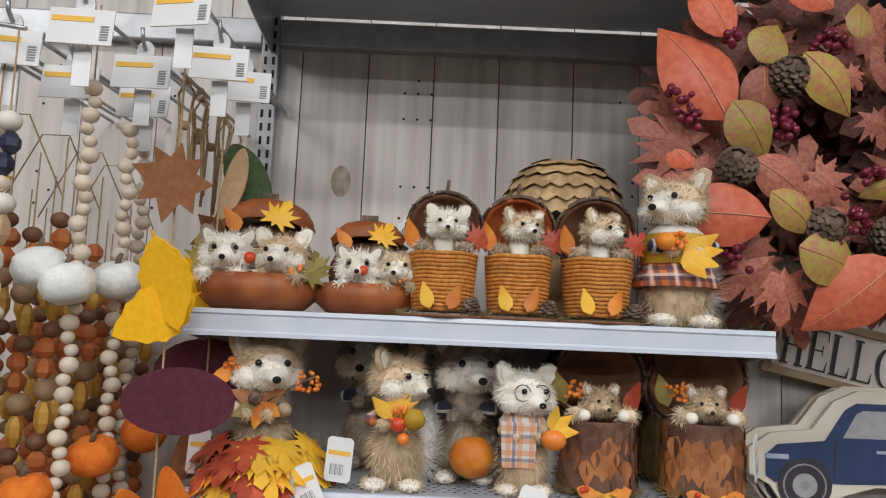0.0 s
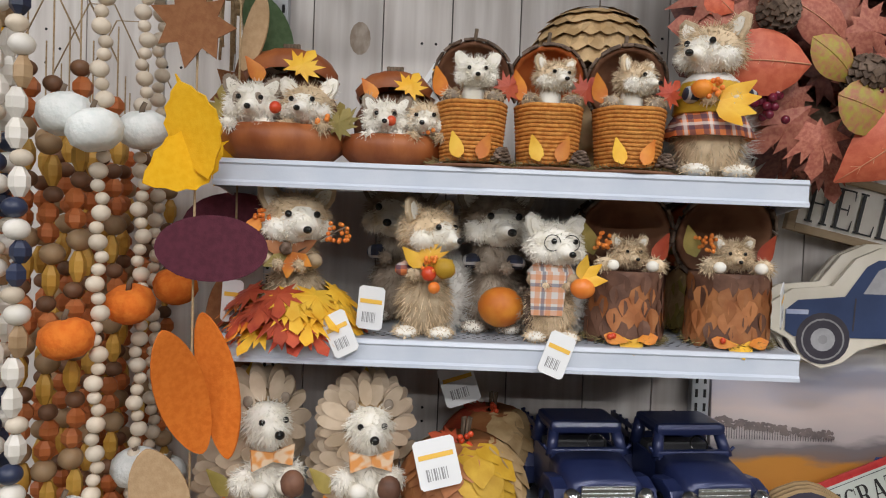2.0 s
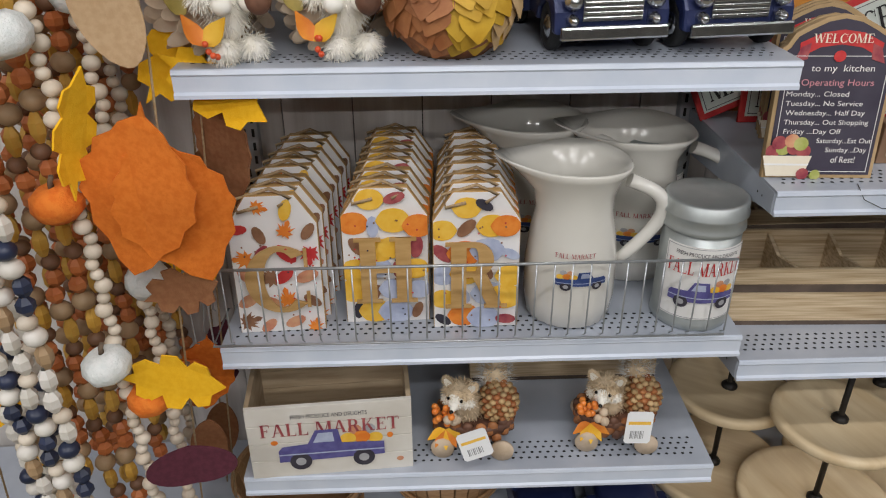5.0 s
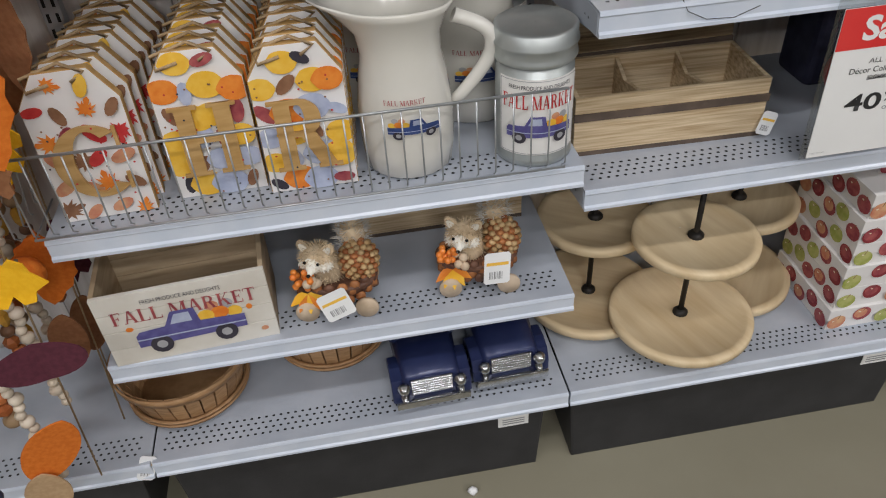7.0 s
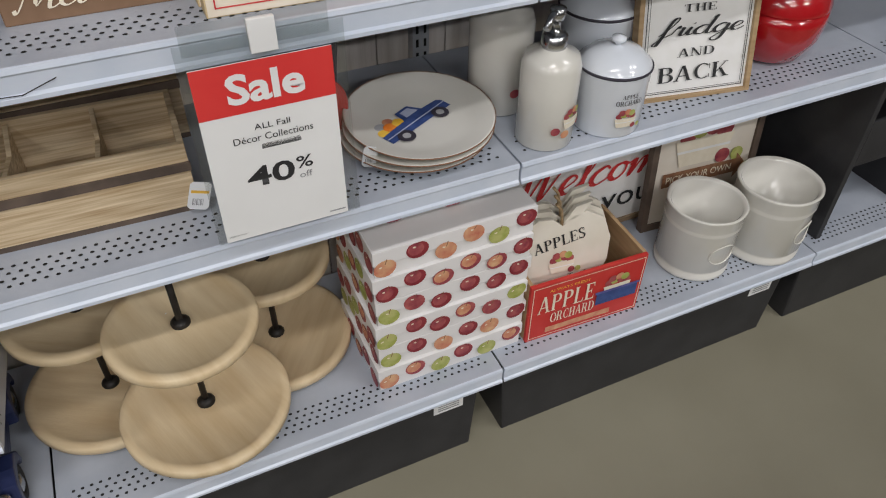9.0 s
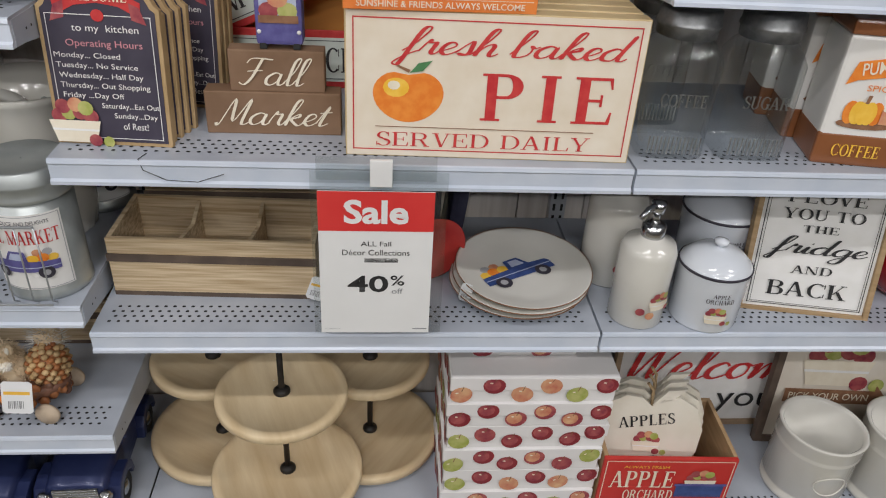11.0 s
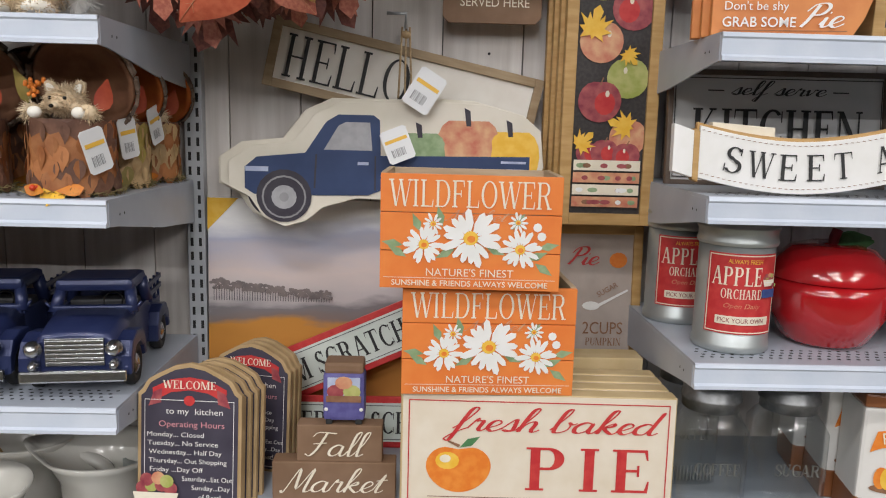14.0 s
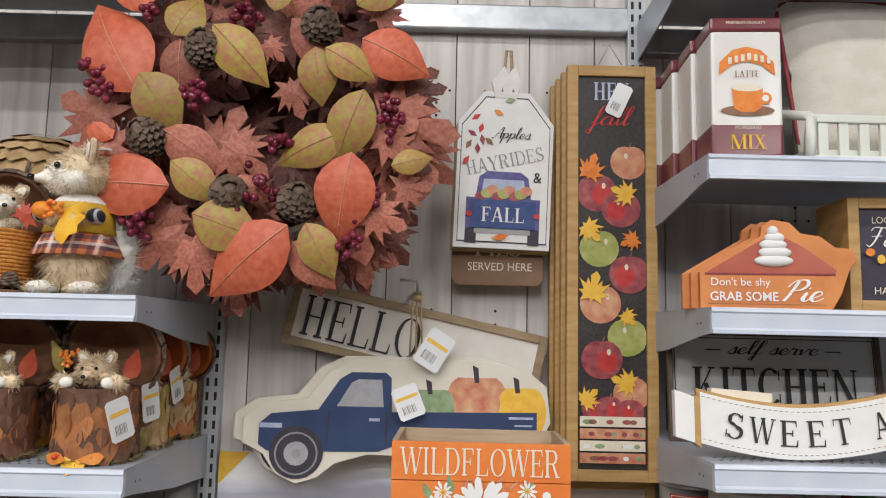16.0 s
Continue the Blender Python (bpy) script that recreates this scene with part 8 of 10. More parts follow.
RECIPE = surf("recipe_print", (0.40, 0.33, 0.29), (0.50, 0.43, 0.38), 22, 0.6, spread=0.22)
for k in range(2):
    rc = framed("recipe_frame", 0.20, 0.40, 0.024, pose(1.188 + 0.006 * k, 1.405 + 0.028 * k, ZD2, -4, 0, 0), RECIPE, GOLDWOOD, 0.016, "honey wood framed pumpkin pie recipe print", "picture", "recipe frames")
    if k == 0:
        words("2CUPS", 0.022, P_BROWN, rc, pose(0.034, 0.0035, 0.215), 0.072)
        words("PUMPKIN", 0.014, P_BROWN, rc, pose(0.036, 0.0035, 0.190), 0.064, style="serif")
        words("SUGAR", 0.010, P_BROWN, rc, pose(0.040, 0.0035, 0.285) @ pose(0, 0, 0, 0, -30, 0), 0.040)
        words("Pie", 0.034, P_RED, rc, pose(-0.005, 0.0035, 0.345), 0.058, shear=0.35, style="script", weight=1.25)
        prints(rc, [(disc_pts(0.016, 0.014, 14, 0.058, 0.338), P_ORANGE), (disc_pts(0.016, 0.008, 12, 0.012, 0.255), P_WHITE), ([(0.02, 0.256), (0.076, 0.286), (0.078, 0.283), (0.024, 0.252)], P_WHITE)], y=0.0045)
# a pale board lying behind the signs
tagged(obj("pale_board", box_bm(0.20, 0.05, 0.205, 1.155, 1.30, ZD2, 0.002), PIE_EDGE), "pale wooden box sign with its back turned", "sign")

# wall hangings
e = thing("hayride_tag_sign", pose(1.007, 1.392, 1.793, 2, 1.5, 2), "white tag-shaped fall sign with printed blue truck", "sign")
w, h = 0.172, 0.284
TAG2 = [(-w / 2, 0), (w / 2, 0), (w / 2, h * 0.80), (w * 0.24, h), (-w * 0.24, h), (-w / 2, h * 0.80)]
for k in range(3):
    part("board", prism_bm(TAG2, 0.007, 0.0006, pose(-0.002 * k, 0.008 * k, -0.003 * k)), WHITE if k == 0 else MDF, e)
prints(e, [([(x * 0.93, 0.01 + z * 0.93) for x, z in TAG2], P_DARK), ([(x * 0.915, 0.0125 + z * 0.913) for x, z in TAG2], P_WHITE)], y=-0.0004)
words("Apples", 0.030, INK, e, pose(0.010, -0.0026, 0.205), 0.070, shear=0.3, style="script")
words("HAYRIDES", 0.025, GREY_INK, e, pose(0.0, -0.0026, 0.158) @ pose(0, 0, 0, 0, -14, 0), 0.140, style="serif", weight=0.7)
words("&", 0.018, INK, e, pose(0.060, -0.0026, 0.130), 0.015)
bt = [([(-0.050, 0.088), (-0.044, 0.128), (-0.03, 0.138), (0.03, 0.138), (0.044, 0.128), (0.050, 0.088)], P_VIOLET), ([(-0.040, 0.092), (-0.036, 0.124), (0.036, 0.124), (0.040, 0.092)], P_SKY), (rect(-0.066, 0.028, 0.066, 0.090), P_VIOLET), (rect(-0.066, 0.008, -0.046, 0.034), P_DARK), (rect(0.046, 0.008, 0.066, 0.034), P_DARK), (rect(-0.05, 0.026, 0.05, 0.036), P_GREY)]
for q in range(9):
    bt.append((disc_pts(0.011, 0.009, 10, -0.04 + q * 0.010, 0.092 + 0.006 * (q % 3)), (P_ROSE, P_GREEN, P_PEACH)[q % 3]))
bt.append((rect(-0.058, 0.036, 0.058, 0.086), P_BLUE))
bt += [(disc_pts(0.006, 0.005, 8, -0.06, 0.06), P_RED), (disc_pts(0.006, 0.005, 8, 0.06, 0.06), P_RED), ([(-0.02, 0.018), (-0.004, 0.026), (0.012, 0.024), (0.0, 0.014)], P_ORANGE)]
prints(e, bt, y=-0.0012)
words("FALL", 0.026, P_WHITE, e, pose(0, -0.0062, 0.060), 0.076, style="serif")
lv = []
for q, (x, z, a, m_) in enumerate(((-0.055, 0.235, 0.6, P_RED), (-0.060, 0.205, 2.6, P_MAROON), (-0.045, 0.215, 1.3, P_RED), (-0.042, 0.195, 4.9, P_ROSE), (-0.066, 0.185, 4.2, P_BROWN), (-0.050, 0.178, 4.8, P_MAROON), (-0.030, 0.192, 5.6, P_BROWN), (-0.015, 0.245, 5.8, P_ORANGE), (0.005, 0.268, 0.2, P_OLIVE if False else P_SAGE), (-0.070, 0.155, 1.0, P_RED))):
    ca, sa = math.cos(a), math.sin(a)
    lv.append(([(x + 0.012 * (u * ca - v * sa), z + 0.012 * (u * sa + v * ca)) for u, v in ((-0.8, 0), (0, 0.42), (0.9, 0), (0, -0.42))], m_))
prints(e, lv, y=-0.0012)
part("ribbon", prism_bm([(-0.022, 0.0), (-0.03, 0.03), (-0.008, 0.06), (0.0, 0.045), (0.012, 0.062), (0.024, 0.03), (0.016, 0.0)], 0.008, 0.001), FELT_W, e, "white cloth ribbon bow", m=pose(0, -0.002, h - 0.012))
part("jute_cord", tube_bm([(-0.01, 0.0, h), (-0.004, 0.01, h + 0.08), (0.004, 0.01, h + 0.08), (0.01, 0.0, h)], 0.003, 6), STRING, e)

e = thing("pies_sign", pose(1.004, 1.425, 1.730), "brown rounded wooden sign reading pies served here", "sign")
pts = [(-0.083, 0.010), (-0.073, 0.0), (0.073, 0.0), (0.083, 0.010), (0.083, 0.15), (-0.083, 0.15)]
part("board", prism_bm(pts, 0.010, 0.0008), KRAFT, e)
words("PIES", 0.026, P_CREAM, e, pose(0, -0.001, 0.066), 0.082, style="serif")
words("SERVED HERE", 0.0145, P_CREAM, e, pose(0.004, -0.001, 0.034), 0.116)

SCREEN = surf("dark_screen_print", (0.030, 0.025, 0.025), (0.045, 0.038, 0.036), 200, 0.55)
for k in range(4):
    ta = framed("tall_apple_sign", 0.156, 0.718, 0.020, pose(1.196 - 0.006 * k, 1.352 + 0.026 * k, 1.402 - 0.004 * k), SCREEN, GOLDWOOD, 0.019, "tall honey wood framed dark sign printed with apples", "sign", "tall apple signs")
    if k:
        continue
    words("HEY", 0.032, P_SKY, ta, pose(0.0, 0.0045, 0.672), 0.062, style="serif")
    words("fall", 0.052, P_RED, ta, pose(-0.002, 0.0045, 0.620), 0.088, shear=0.35, style="script")
    sh = []
    for x, z, r, m_ in ((0.030, 0.545, 0.031, P_PEACH), (-0.026, 0.490, 0.034, P_ROSE), (0.016, 0.462, 0.033, P_ROSE), (-0.022, 0.392, 0.033, P_GREEN), (0.030, 0.348, 0.034, P_ROSE), (-0.020, 0.296, 0.034, P_PEACH), (0.026, 0.240, 0.033, P_GREEN), (-0.018, 0.202, 0.034, P_ROSE), (0.032, 0.145, 0.030, P_PEACH), (-0.034, 0.118, 0.018, P_ROSE), (-0.006, 0.120, 0.022, P_ROSE), (0.030, 0.115, 0.022, P_ROSE)):
        pts = []
        for q in range(20):
            t = 2 * math.pi * q / 20
            rr = r * (1 - 0.12 * math.exp(-((t - math.pi / 2) / 0.35) ** 2))
            pts.append((max(-0.058, min(0.058, x + rr * 1.04 * math.cos(t))), z + rr * math.sin(t)))
        sh.append((pts, m_))
        lit = min(0.058 - r * 0.55, max(-0.058 + r * 0.55, x + r * 0.25 * (1 if x < 0 else -1)))
        sh.append((disc_pts(r * 0.5, r * 0.55, 14, lit, z - r * 0.1), P_GREEN if m_ is P_GREEN else P_PEACH if m_ is P_PEACH else P_RED))
        sh.append((disc_pts(r * 0.10, r * 0.16, 10, lit + r * 0.1, z + r * 0.35), P_CREAM))
        sh.append(([(x - 0.001, z + r * 0.75), (x + 0.001, z + r * 0.75), (x + 0.005, z + r * 1.1), (x + 0.003, z + r * 1.12)], P_BROWN))
    for x, z, s, a, m_ in ((-0.036, 0.535, 0.05, 0.3, P_ORANGE), (0.018, 0.49, 0.045, -1.2, P_YELLOW), (-0.036, 0.42, 0.045, 2.4, P_YELLOW), (0.03, 0.405, 0.036, -2.0, P_ORANGE), (-0.032, 0.325, 0.055, 0.2, P_YELLOW), (0.028, 0.272, 0.032, 2.4, P_YELLOW), (0.018, 0.165, 0.045, -1.3, P_YELLOW), (-0.040, 0.138, 0.04, 0.8, P_YELLOW)):
        ca, sa = math.cos(a), math.sin(a)
        sh.append(([(max(-0.058, min(0.058, x + s * (u * ca + (v - 0.5) * sa))), z + s * (-u * sa + (v - 0.5) * ca)) for u, v in MAPLE + [(-u, v) for u, v in MAPLE[-2:0:-1]]], m_))
    g = random.Random(9)
    for row in range(4):
        z0 = 0.030 + row * 0.020
        sh.append((rect(-0.056, z0, 0.054, z0 + 0.017), P_CREAM if row % 2 else P_PEACH))
        for _ in range(7):
            x = g.uniform(-0.05, 0.048)
            sh.append((disc_pts(g.uniform(0.004, 0.010), 0.004, 8, x, z0 + 0.008), g.choice((P_ROSE, P_SAGE, P_BROWN, P_WHITE))))
    prints(ta, sh, y=0.0055, step=0.00008)
    part("hanger", tube_bm([(-0.02, 0.012, 0.725), (0.0, 0.02, 0.765), (0.02, 0.012, 0.725)], 0.0012, 5), STEEL, ta)

# hello sign and pickup cut-outs
hs = framed("hello_sign", 0.47, 0.118, 0.016, pose(0.845, 1.430, 1.572, -2, 12, 0), surf("off_white_sign_board", (0.74, 0.70, 0.63), (0.80, 0.77, 0.71), 16, 0.65), surf("greyed_oak_frame", (0.30, 0.21, 0.12), (0.38, 0.28, 0.17), 16, 0.65, stretch=(1, 1, 6)), 0.015, "cream hello sign in an oak frame hanging askew", "sign")
words("HELLO", 0.074, INK, hs, pose(-0.098, 0.0035, 0.058), 0.215, style="serif", weight=0.7)

CREAMEDGE = surf("cream_cutout_board", (0.72, 0.67, 0.56), (0.78, 0.73, 0.63), 14, 0.7)
TRUCKBLUE = surf("truck_blue_paint", (0.022, 0.045, 0.125), (0.032, 0.06, 0.155), 14, 0.55)
OUT = [(-0.262, 0.062), (-0.262, 0.105), (-0.225, 0.130), (-0.155, 0.138), (-0.118, 0.185), (-0.075, 0.205), (0.02, 0.205), (0.10, 0.208), (0.16, 0.206), (0.225, 0.190), (0.255, 0.165), (0.262, 0.105), (0.245, 0.075), (0.20, 0.040), (-0.05, 0.046), (-0.105, 0.030), (-0.135, 0.006), (-0.170, -0.004), (-0.205, 0.012), (-0.228, 0.045)]
for k, dx, dz in ((0, 0, 0), (1, -0.018, 0.006), (2, -0.024, 0.003)):
    e = thing("truck_cutout_sign", pose(0.833 + dx, 1.375 + 0.014 * k, 1.388 + dz, -1, 0, 0), "blue pickup cut-out wooden sign loaded with pumpkins", "sign", "truck cut-out signs")
    part("board", prism_bm(OUT, 0.010, 0.0012), CREAMEDGE, e)
    sh = []
    for cx, cz, r, m_ in ((0.055, 0.120, 0.042, P_SAGE), (0.135, 0.135, 0.050, P_PEACH), (0.205, 0.122, 0.046, P_YELLOW)):
        for q in (-0.55, 0.55, -0.28, 0.28, 0):
            sh.append((disc_pts(r * 0.52, r * 0.9, 14, cx + q * r, cz), m_))
        sh.append(([(cx - 0.004, cz + r * 0.7), (cx + 0.004, cz + r * 0.7), (cx + 0.002, cz + r * 1.2), (cx - 0.008, cz + r * 1.3)], P_DARK))
    sh += [([(-0.235, 0.060), (-0.235, 0.095), (-0.215, 0.112), (-0.135, 0.120), (-0.100, 0.172), (-0.080, 0.184), (-0.022, 0.184), (-0.012, 0.176), (-0.010, 0.118), (0.238, 0.122), (0.238, 0.090), (0.18, 0.072), (-0.010, 0.060), (-0.03, 0.052), (-0.105, 0.050), (-0.22, 0.050)], TRUCKBLUE),
           ([(-0.104, 0.126), (-0.080, 0.166), (-0.068, 0.172), (-0.028, 0.172), (-0.024, 0.126)], P_GREY),
           (rect(-0.234, 0.088, -0.196, 0.096), P_SKY), (rect(-0.048, 0.102, -0.030, 0.107), P_SKY), (rect(0.19, 0.110, 0.232, 0.114), P_SKY), (rect(0.20, 0.098, 0.230, 0.101), P_SKY),
           ([(-0.118, 0.118), (-0.115, 0.118), (-0.118, 0.062), (-0.121, 0.062)], P_DARK), ([(-0.020, 0.118), (-0.0175, 0.118), (-0.0175, 0.060), (-0.020, 0.060)], P_DARK),
           (disc_pts(0.046, 0.044, 22, -0.170, 0.048), P_DARK), (disc_pts(0.037, 0.036, 20, -0.170, 0.046), GREY_INK), (disc_pts(0.034, 0.033, 20, -0.170, 0.046), P_DARK), (disc_pts(0.021, 0.020, 16, -0.170, 0.046), P_GREY), (disc_pts(0.008, 0.008, 10, -0.170, 0.046), GREY_INK)]
    for q in range(3):
        prints(e, sh[q * 6:q * 6 + 6], y=-0.0004, step=0.0001, name="printed_pumpkin")
    prints(e, sh[18:], y=-0.0010, step=0.0001, name="printed_truck")
e = thing("peg_hook", pose(0.862, 1.36, 1.700), "steel peg hook holding jute hangers and tags", "hook", "peg hooks")
part("rod", tube_bm([(0, 0.115, 0.02), (0, -0.01, 0.01), (0, -0.018, 0.03), (-0.03, -0.018, 0.03)], 0.0028, 6), STEEL, e)
for dx in (-0.006, 0.0, 0.006):
    part("jute_hanger", tube_bm([(dx, 0.0, 0.012), (dx * 1.8, 0.0, -0.10)], 0.0018, 5), STRING, e)
part("knot", ball_bm(0.008, 0.006, 0.006, 0, 0, 0.0, 8, 6, 0.2), STRING, e)
price_tag(pose(0.876, 1.355, 1.585, -4, 32, 0), 0.048, 0.066)
price_tag(pose(0.862, 1.350, 1.50, -4, -22, 0), 0.045, 0.055)
price_tag(pose(1.196, 1.352, 2.03, 0, 25, 0), 0.03, 0.06, bar="none")

# ---- autumn wreath ----
W_CORAL = surf("coral_magnolia_leaf", (0.60, 0.115, 0.055), (0.70, 0.17, 0.085), 14, 0.5, bump=0.12, bscale=60, rand=0.15)
W_OLIVE = surf("olive_gold_leaf", (0.38, 0.33, 0.05), (0.42, 0.16, 0.09), 14, 0.5, bump=0.12, bscale=60, rand=0.18, spread=0.16)
W_ROSE = surf("dusty_rose_leaf", (0.34, 0.095, 0.065), (0.46, 0.17, 0.11), 18, 0.6, bump=0.12, bscale=60, rand=0.25)
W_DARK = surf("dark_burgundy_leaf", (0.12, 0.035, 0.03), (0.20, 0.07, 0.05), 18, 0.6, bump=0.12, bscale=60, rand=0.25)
W_VEIN = surf("pale_leaf_vein", (0.58, 0.26, 0.14), (0.62, 0.30, 0.17), 30, 0.6)
W_BERRY = surf("maroon_berry", (0.13, 0.012, 0.03), (0.20, 0.02, 0.045), 30, 0.25, rand=0.2)
CONE = surf("pinecone_brown", (0.075, 0.045, 0.03), (0.17, 0.115, 0.08), 80, 0.7, rand=0.25)


def magnolia(material):
    """A unit-long broad leaf with a raised midrib and side veins."""
    bm = bmesh.new()
    rows = []
    n = 9
    for i in range(n + 1):
        t = i / n
        w = 0.30 * math.sin(math.pi * min(1, 0.03 + 0.97 * t) ** 0.85) if 0 < i < n else 0.01
        rows.append([bm.verts.new((u * w, 0.10 * u * u * w * 3 - 0.10 * math.sin(math.pi * t) + 0.12 * t * t, t)) for u in (-1, -0.5, 0, 0.5, 1)])
    for a, b in zip(rows, rows[1:]):
        for k in range(4):
            bm.faces.new((a[k], a[k + 1], b[k + 1], b[k])).smooth = True
    rib = [rows[i][2].co - Vector((0, 0.004, 0)) for i in range(n + 1)]
    merge(bm, tube_bm(rib, 0.008, 5, 0.003), 1)
    for i in range(2, n - 1):
        for s in (1, 3):
            p, q = rows[i][2].co, rows[min(n, i + 1)][0 if s == 1 else 4].co
            merge(bm, tube_bm([p - Vector((0, 0.003, 0)), (p + q) / 2 - Vector((0, 0.006, 0)), p + (q - p) * 0.85 - Vector((0, 0.004, 0))], 0.0032, 3, 0.001), 1)
    me = bpy.data.meshes.new("magnolia_leaf")
    bm.to_mesh(me)
    bm.free()
    me.materials.append(material)
    me.materials.append(W_VEIN if material is not W_OLIVE else W_OLIVE)
    return me


def maple_mesh(material):
    b = maple_bm(1.0, 0.22)
    return mesh_of(b, material)


M_CORAL, M_OLIVE, M_ROSEM = magnolia(W_CORAL), magnolia(W_OLIVE), magnolia(W_ROSE)
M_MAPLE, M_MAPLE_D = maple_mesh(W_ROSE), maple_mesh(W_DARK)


def pinecone_bm(r, l):
    bm = ball_bm(r * 0.75, r * 0.75, l * 0.48, 0, 0, 0, 12, 8)
    for k in range(90):
        t = (k + 0.5) / 90
        a = k * 2.39996
        rr = r * math.sin(math.pi * (0.08 + 0.88 * t)) ** 0.7
        z = l * (0.5 - t)
        b2 = box_bm(r * 0.42, r * 0.40, r * 0.10, 0, r * 0.12, 0, r * 0.03)
        m = Matrix.Translation((rr * 0.8 * math.cos(a), rr * 0.8 * math.sin(a), z)) @ Matrix.Rotation(a - math.pi / 2, 4, "Z") @ Matrix.Rotation(radians(-18 - 50 * (0.5 - t)), 4, "X")
        bmesh.ops.transform(b2, matrix=m, verts=b2.verts)
        merge(bm, b2)
    return bm


CONE_ME = mesh_of(pinecone_bm(0.032, 0.080), CONE)
BERRY_ME = mesh_of(ball_bm(0.0075, 0.0075, 0.0075, 0, 0, 0, 10, 7), W_BERRY)
WX, WY, WZ = 0.625, 1.195, 1.960
wreath = thing("autumn_wreath", pose(WX, WY, WZ) @ Matrix.Diagonal((0.83, 0.83, 0.83, 1)), "autumn wreath of coral and olive leaves, pinecones and berries", "wreath")
g = random.Random(17)
part("twig_ring", tube_bm([(0.225 * math.cos(a), 0.07 + 0.012 * math.sin(7 * a), 0.225 * math.sin(a)) for a in [2 * math.pi * i / 48 for i in range(48)]], 0.032, 8, closed=True), TWIG, wreath, "dark twig ring")
part("hanger", tube_bm([(0, 0.06, 0.19), (0, 0.06, 0.25), (0.0, 0.338, 0.262)], 0.004, 6), STEEL, wreath, "steel peg hook")


def wleaf(me, name, base, tip, depth, tilt=0.0, width=1.0):
    d = Vector((tip[0] - base[0], 0, tip[1] - base[1]))
    L = d.length
    ang = math.atan2(d.x, d.z)
    m = Matrix.Translation((base[0], depth, base[1])) @ Matrix.Rotation(ang, 4, "Y") @ Matrix.Rotation(tilt, 4, "X") @ Matrix.Diagonal((L * width, L, L, 1))
    return piece(name, me, wreath, m)


at = lambda px, py: ((px - 450) * 0.00100, (200 - py) * 0.00100)
for me, a, b, wd, dp in (
        (M_CORAL, (235, 170), (135, 0), 1.15, -0.045), (M_CORAL, (305, 340), (132, 333), 1.1, -0.055), (M_CORAL, (515, 405), (385, 520), 1.15, -0.06), (M_CORAL, (622, 275), (598, 420), 1.25, -0.065), (M_CORAL, (632, 62), (745, 115), 1.3, -0.05),
        (M_ROSEM, (282, 235), (385, 300), 1.1, -0.04), (M_ROSEM, (302, 62), (300, 168), 1.2, -0.035), (M_ROSEM, (395, 330), (480, 345), 1.0, -0.035), (M_ROSEM, (500, 20), (590, 110), 1.0, -0.03), (M_ROSEM, (520, 430), (590, 505), 1.2, -0.035),
        (M_OLIVE, (290, 62), (330, -10), 1.6, -0.045), (M_OLIVE, (365, 45), (455, 140), 1.1, -0.055), (M_OLIVE, (240, 138), (305, 228), 1.4, -0.055), (M_OLIVE, (548, 80), (560, 175), 1.3, -0.05), (M_OLIVE, (568, 85), (650, 132), 1.2, -0.06), (M_OLIVE, (640, 160), (592, 285), 1.1, -0.06), (M_OLIVE, (608, 232), (490, 285), 1.0, -0.045), (M_OLIVE, (305, 295), (388, 358), 1.1, -0.055), (M_OLIVE, (350, 388), (458, 425), 1.4, -0.06), (M_OLIVE, (545, 400), (592, 488), 1.2, -0.055), (M_OLIVE, (690, 292), (758, 272), 1.1, -0.04), (M_OLIVE, (470, 10), (480, -60), 1.2, -0.04),
        (M_CORAL, (420, -40), (330, -120), 1.1, -0.05), (M_CORAL, (560, -30), (640, -130), 1.1, -0.05), (M_OLIVE, (400, -60), (460, -140), 1.2, -0.05), (M_OLIVE, (620, 0), (700, -60), 1.2, -0.05), (M_CORAL, (240, 20), (180, -90), 1.1, -0.045), (M_CORAL, (185, 250), (115, 190), 1.1, -0.02)):
    tip = (a[0] + (b[0] - a[0]) * 1.10, a[1] + (b[1] - a[1]) * 1.10)
    wleaf(me, "magnolia_leaf", at(*a), at(*tip), dp - 0.01, -0.12, wd * 0.9)
for a, b in (((190, 230), (95, 175)), ((215, 270), (110, 270)), ((370, 290), (400, 195)), ((380, 250), (450, 300)), ((330, 400), (250, 465)), ((345, 420), (345, 505)), ((300, 360), (285, 420)), ((650, 260), (720, 210)), ((640, 370), (705, 395)), ((610, 330), (640, 440)), ((700, 230), (715, 300)), ((500, 130), (520, 190)), ((640, 20), (690, -30)), ((450, 60), (480, 90)), ((640, 200), (780, 215)), ((690, 330), (750, 320))):
    tip = (a[0] + (b[0] - a[0]) * 1.28, a[1] + (b[1] - a[1]) * 1.28)
    wleaf(M_MAPLE, "maple_leaf", at(*a), at(*tip), -0.036 + g.uniform(-0.012, 0.012), -0.15, 1.0)
for k in range(190):
    a = 2 * math.pi * k / 190 + g.uniform(-0.05, 0.05)
    r = g.uniform(0.17, 0.27)
    out = a + g.uniform(-0.9, 0.9) + (math.pi if g.random() < 0.18 else 0)
    L = g.uniform(0.085, 0.13)
    base = (r * math.cos(a), r * math.sin(a))
    me = g.choice((M_MAPLE, M_MAPLE, M_MAPLE_D, M_MAPLE_D, M_MAPLE_D))
    wleaf(me, "maple_leaf", base, (base[0] + L * math.cos(out), base[1] + L * math.sin(out)), g.uniform(-0.005, 0.10), g.uniform(-0.6, 0.15))
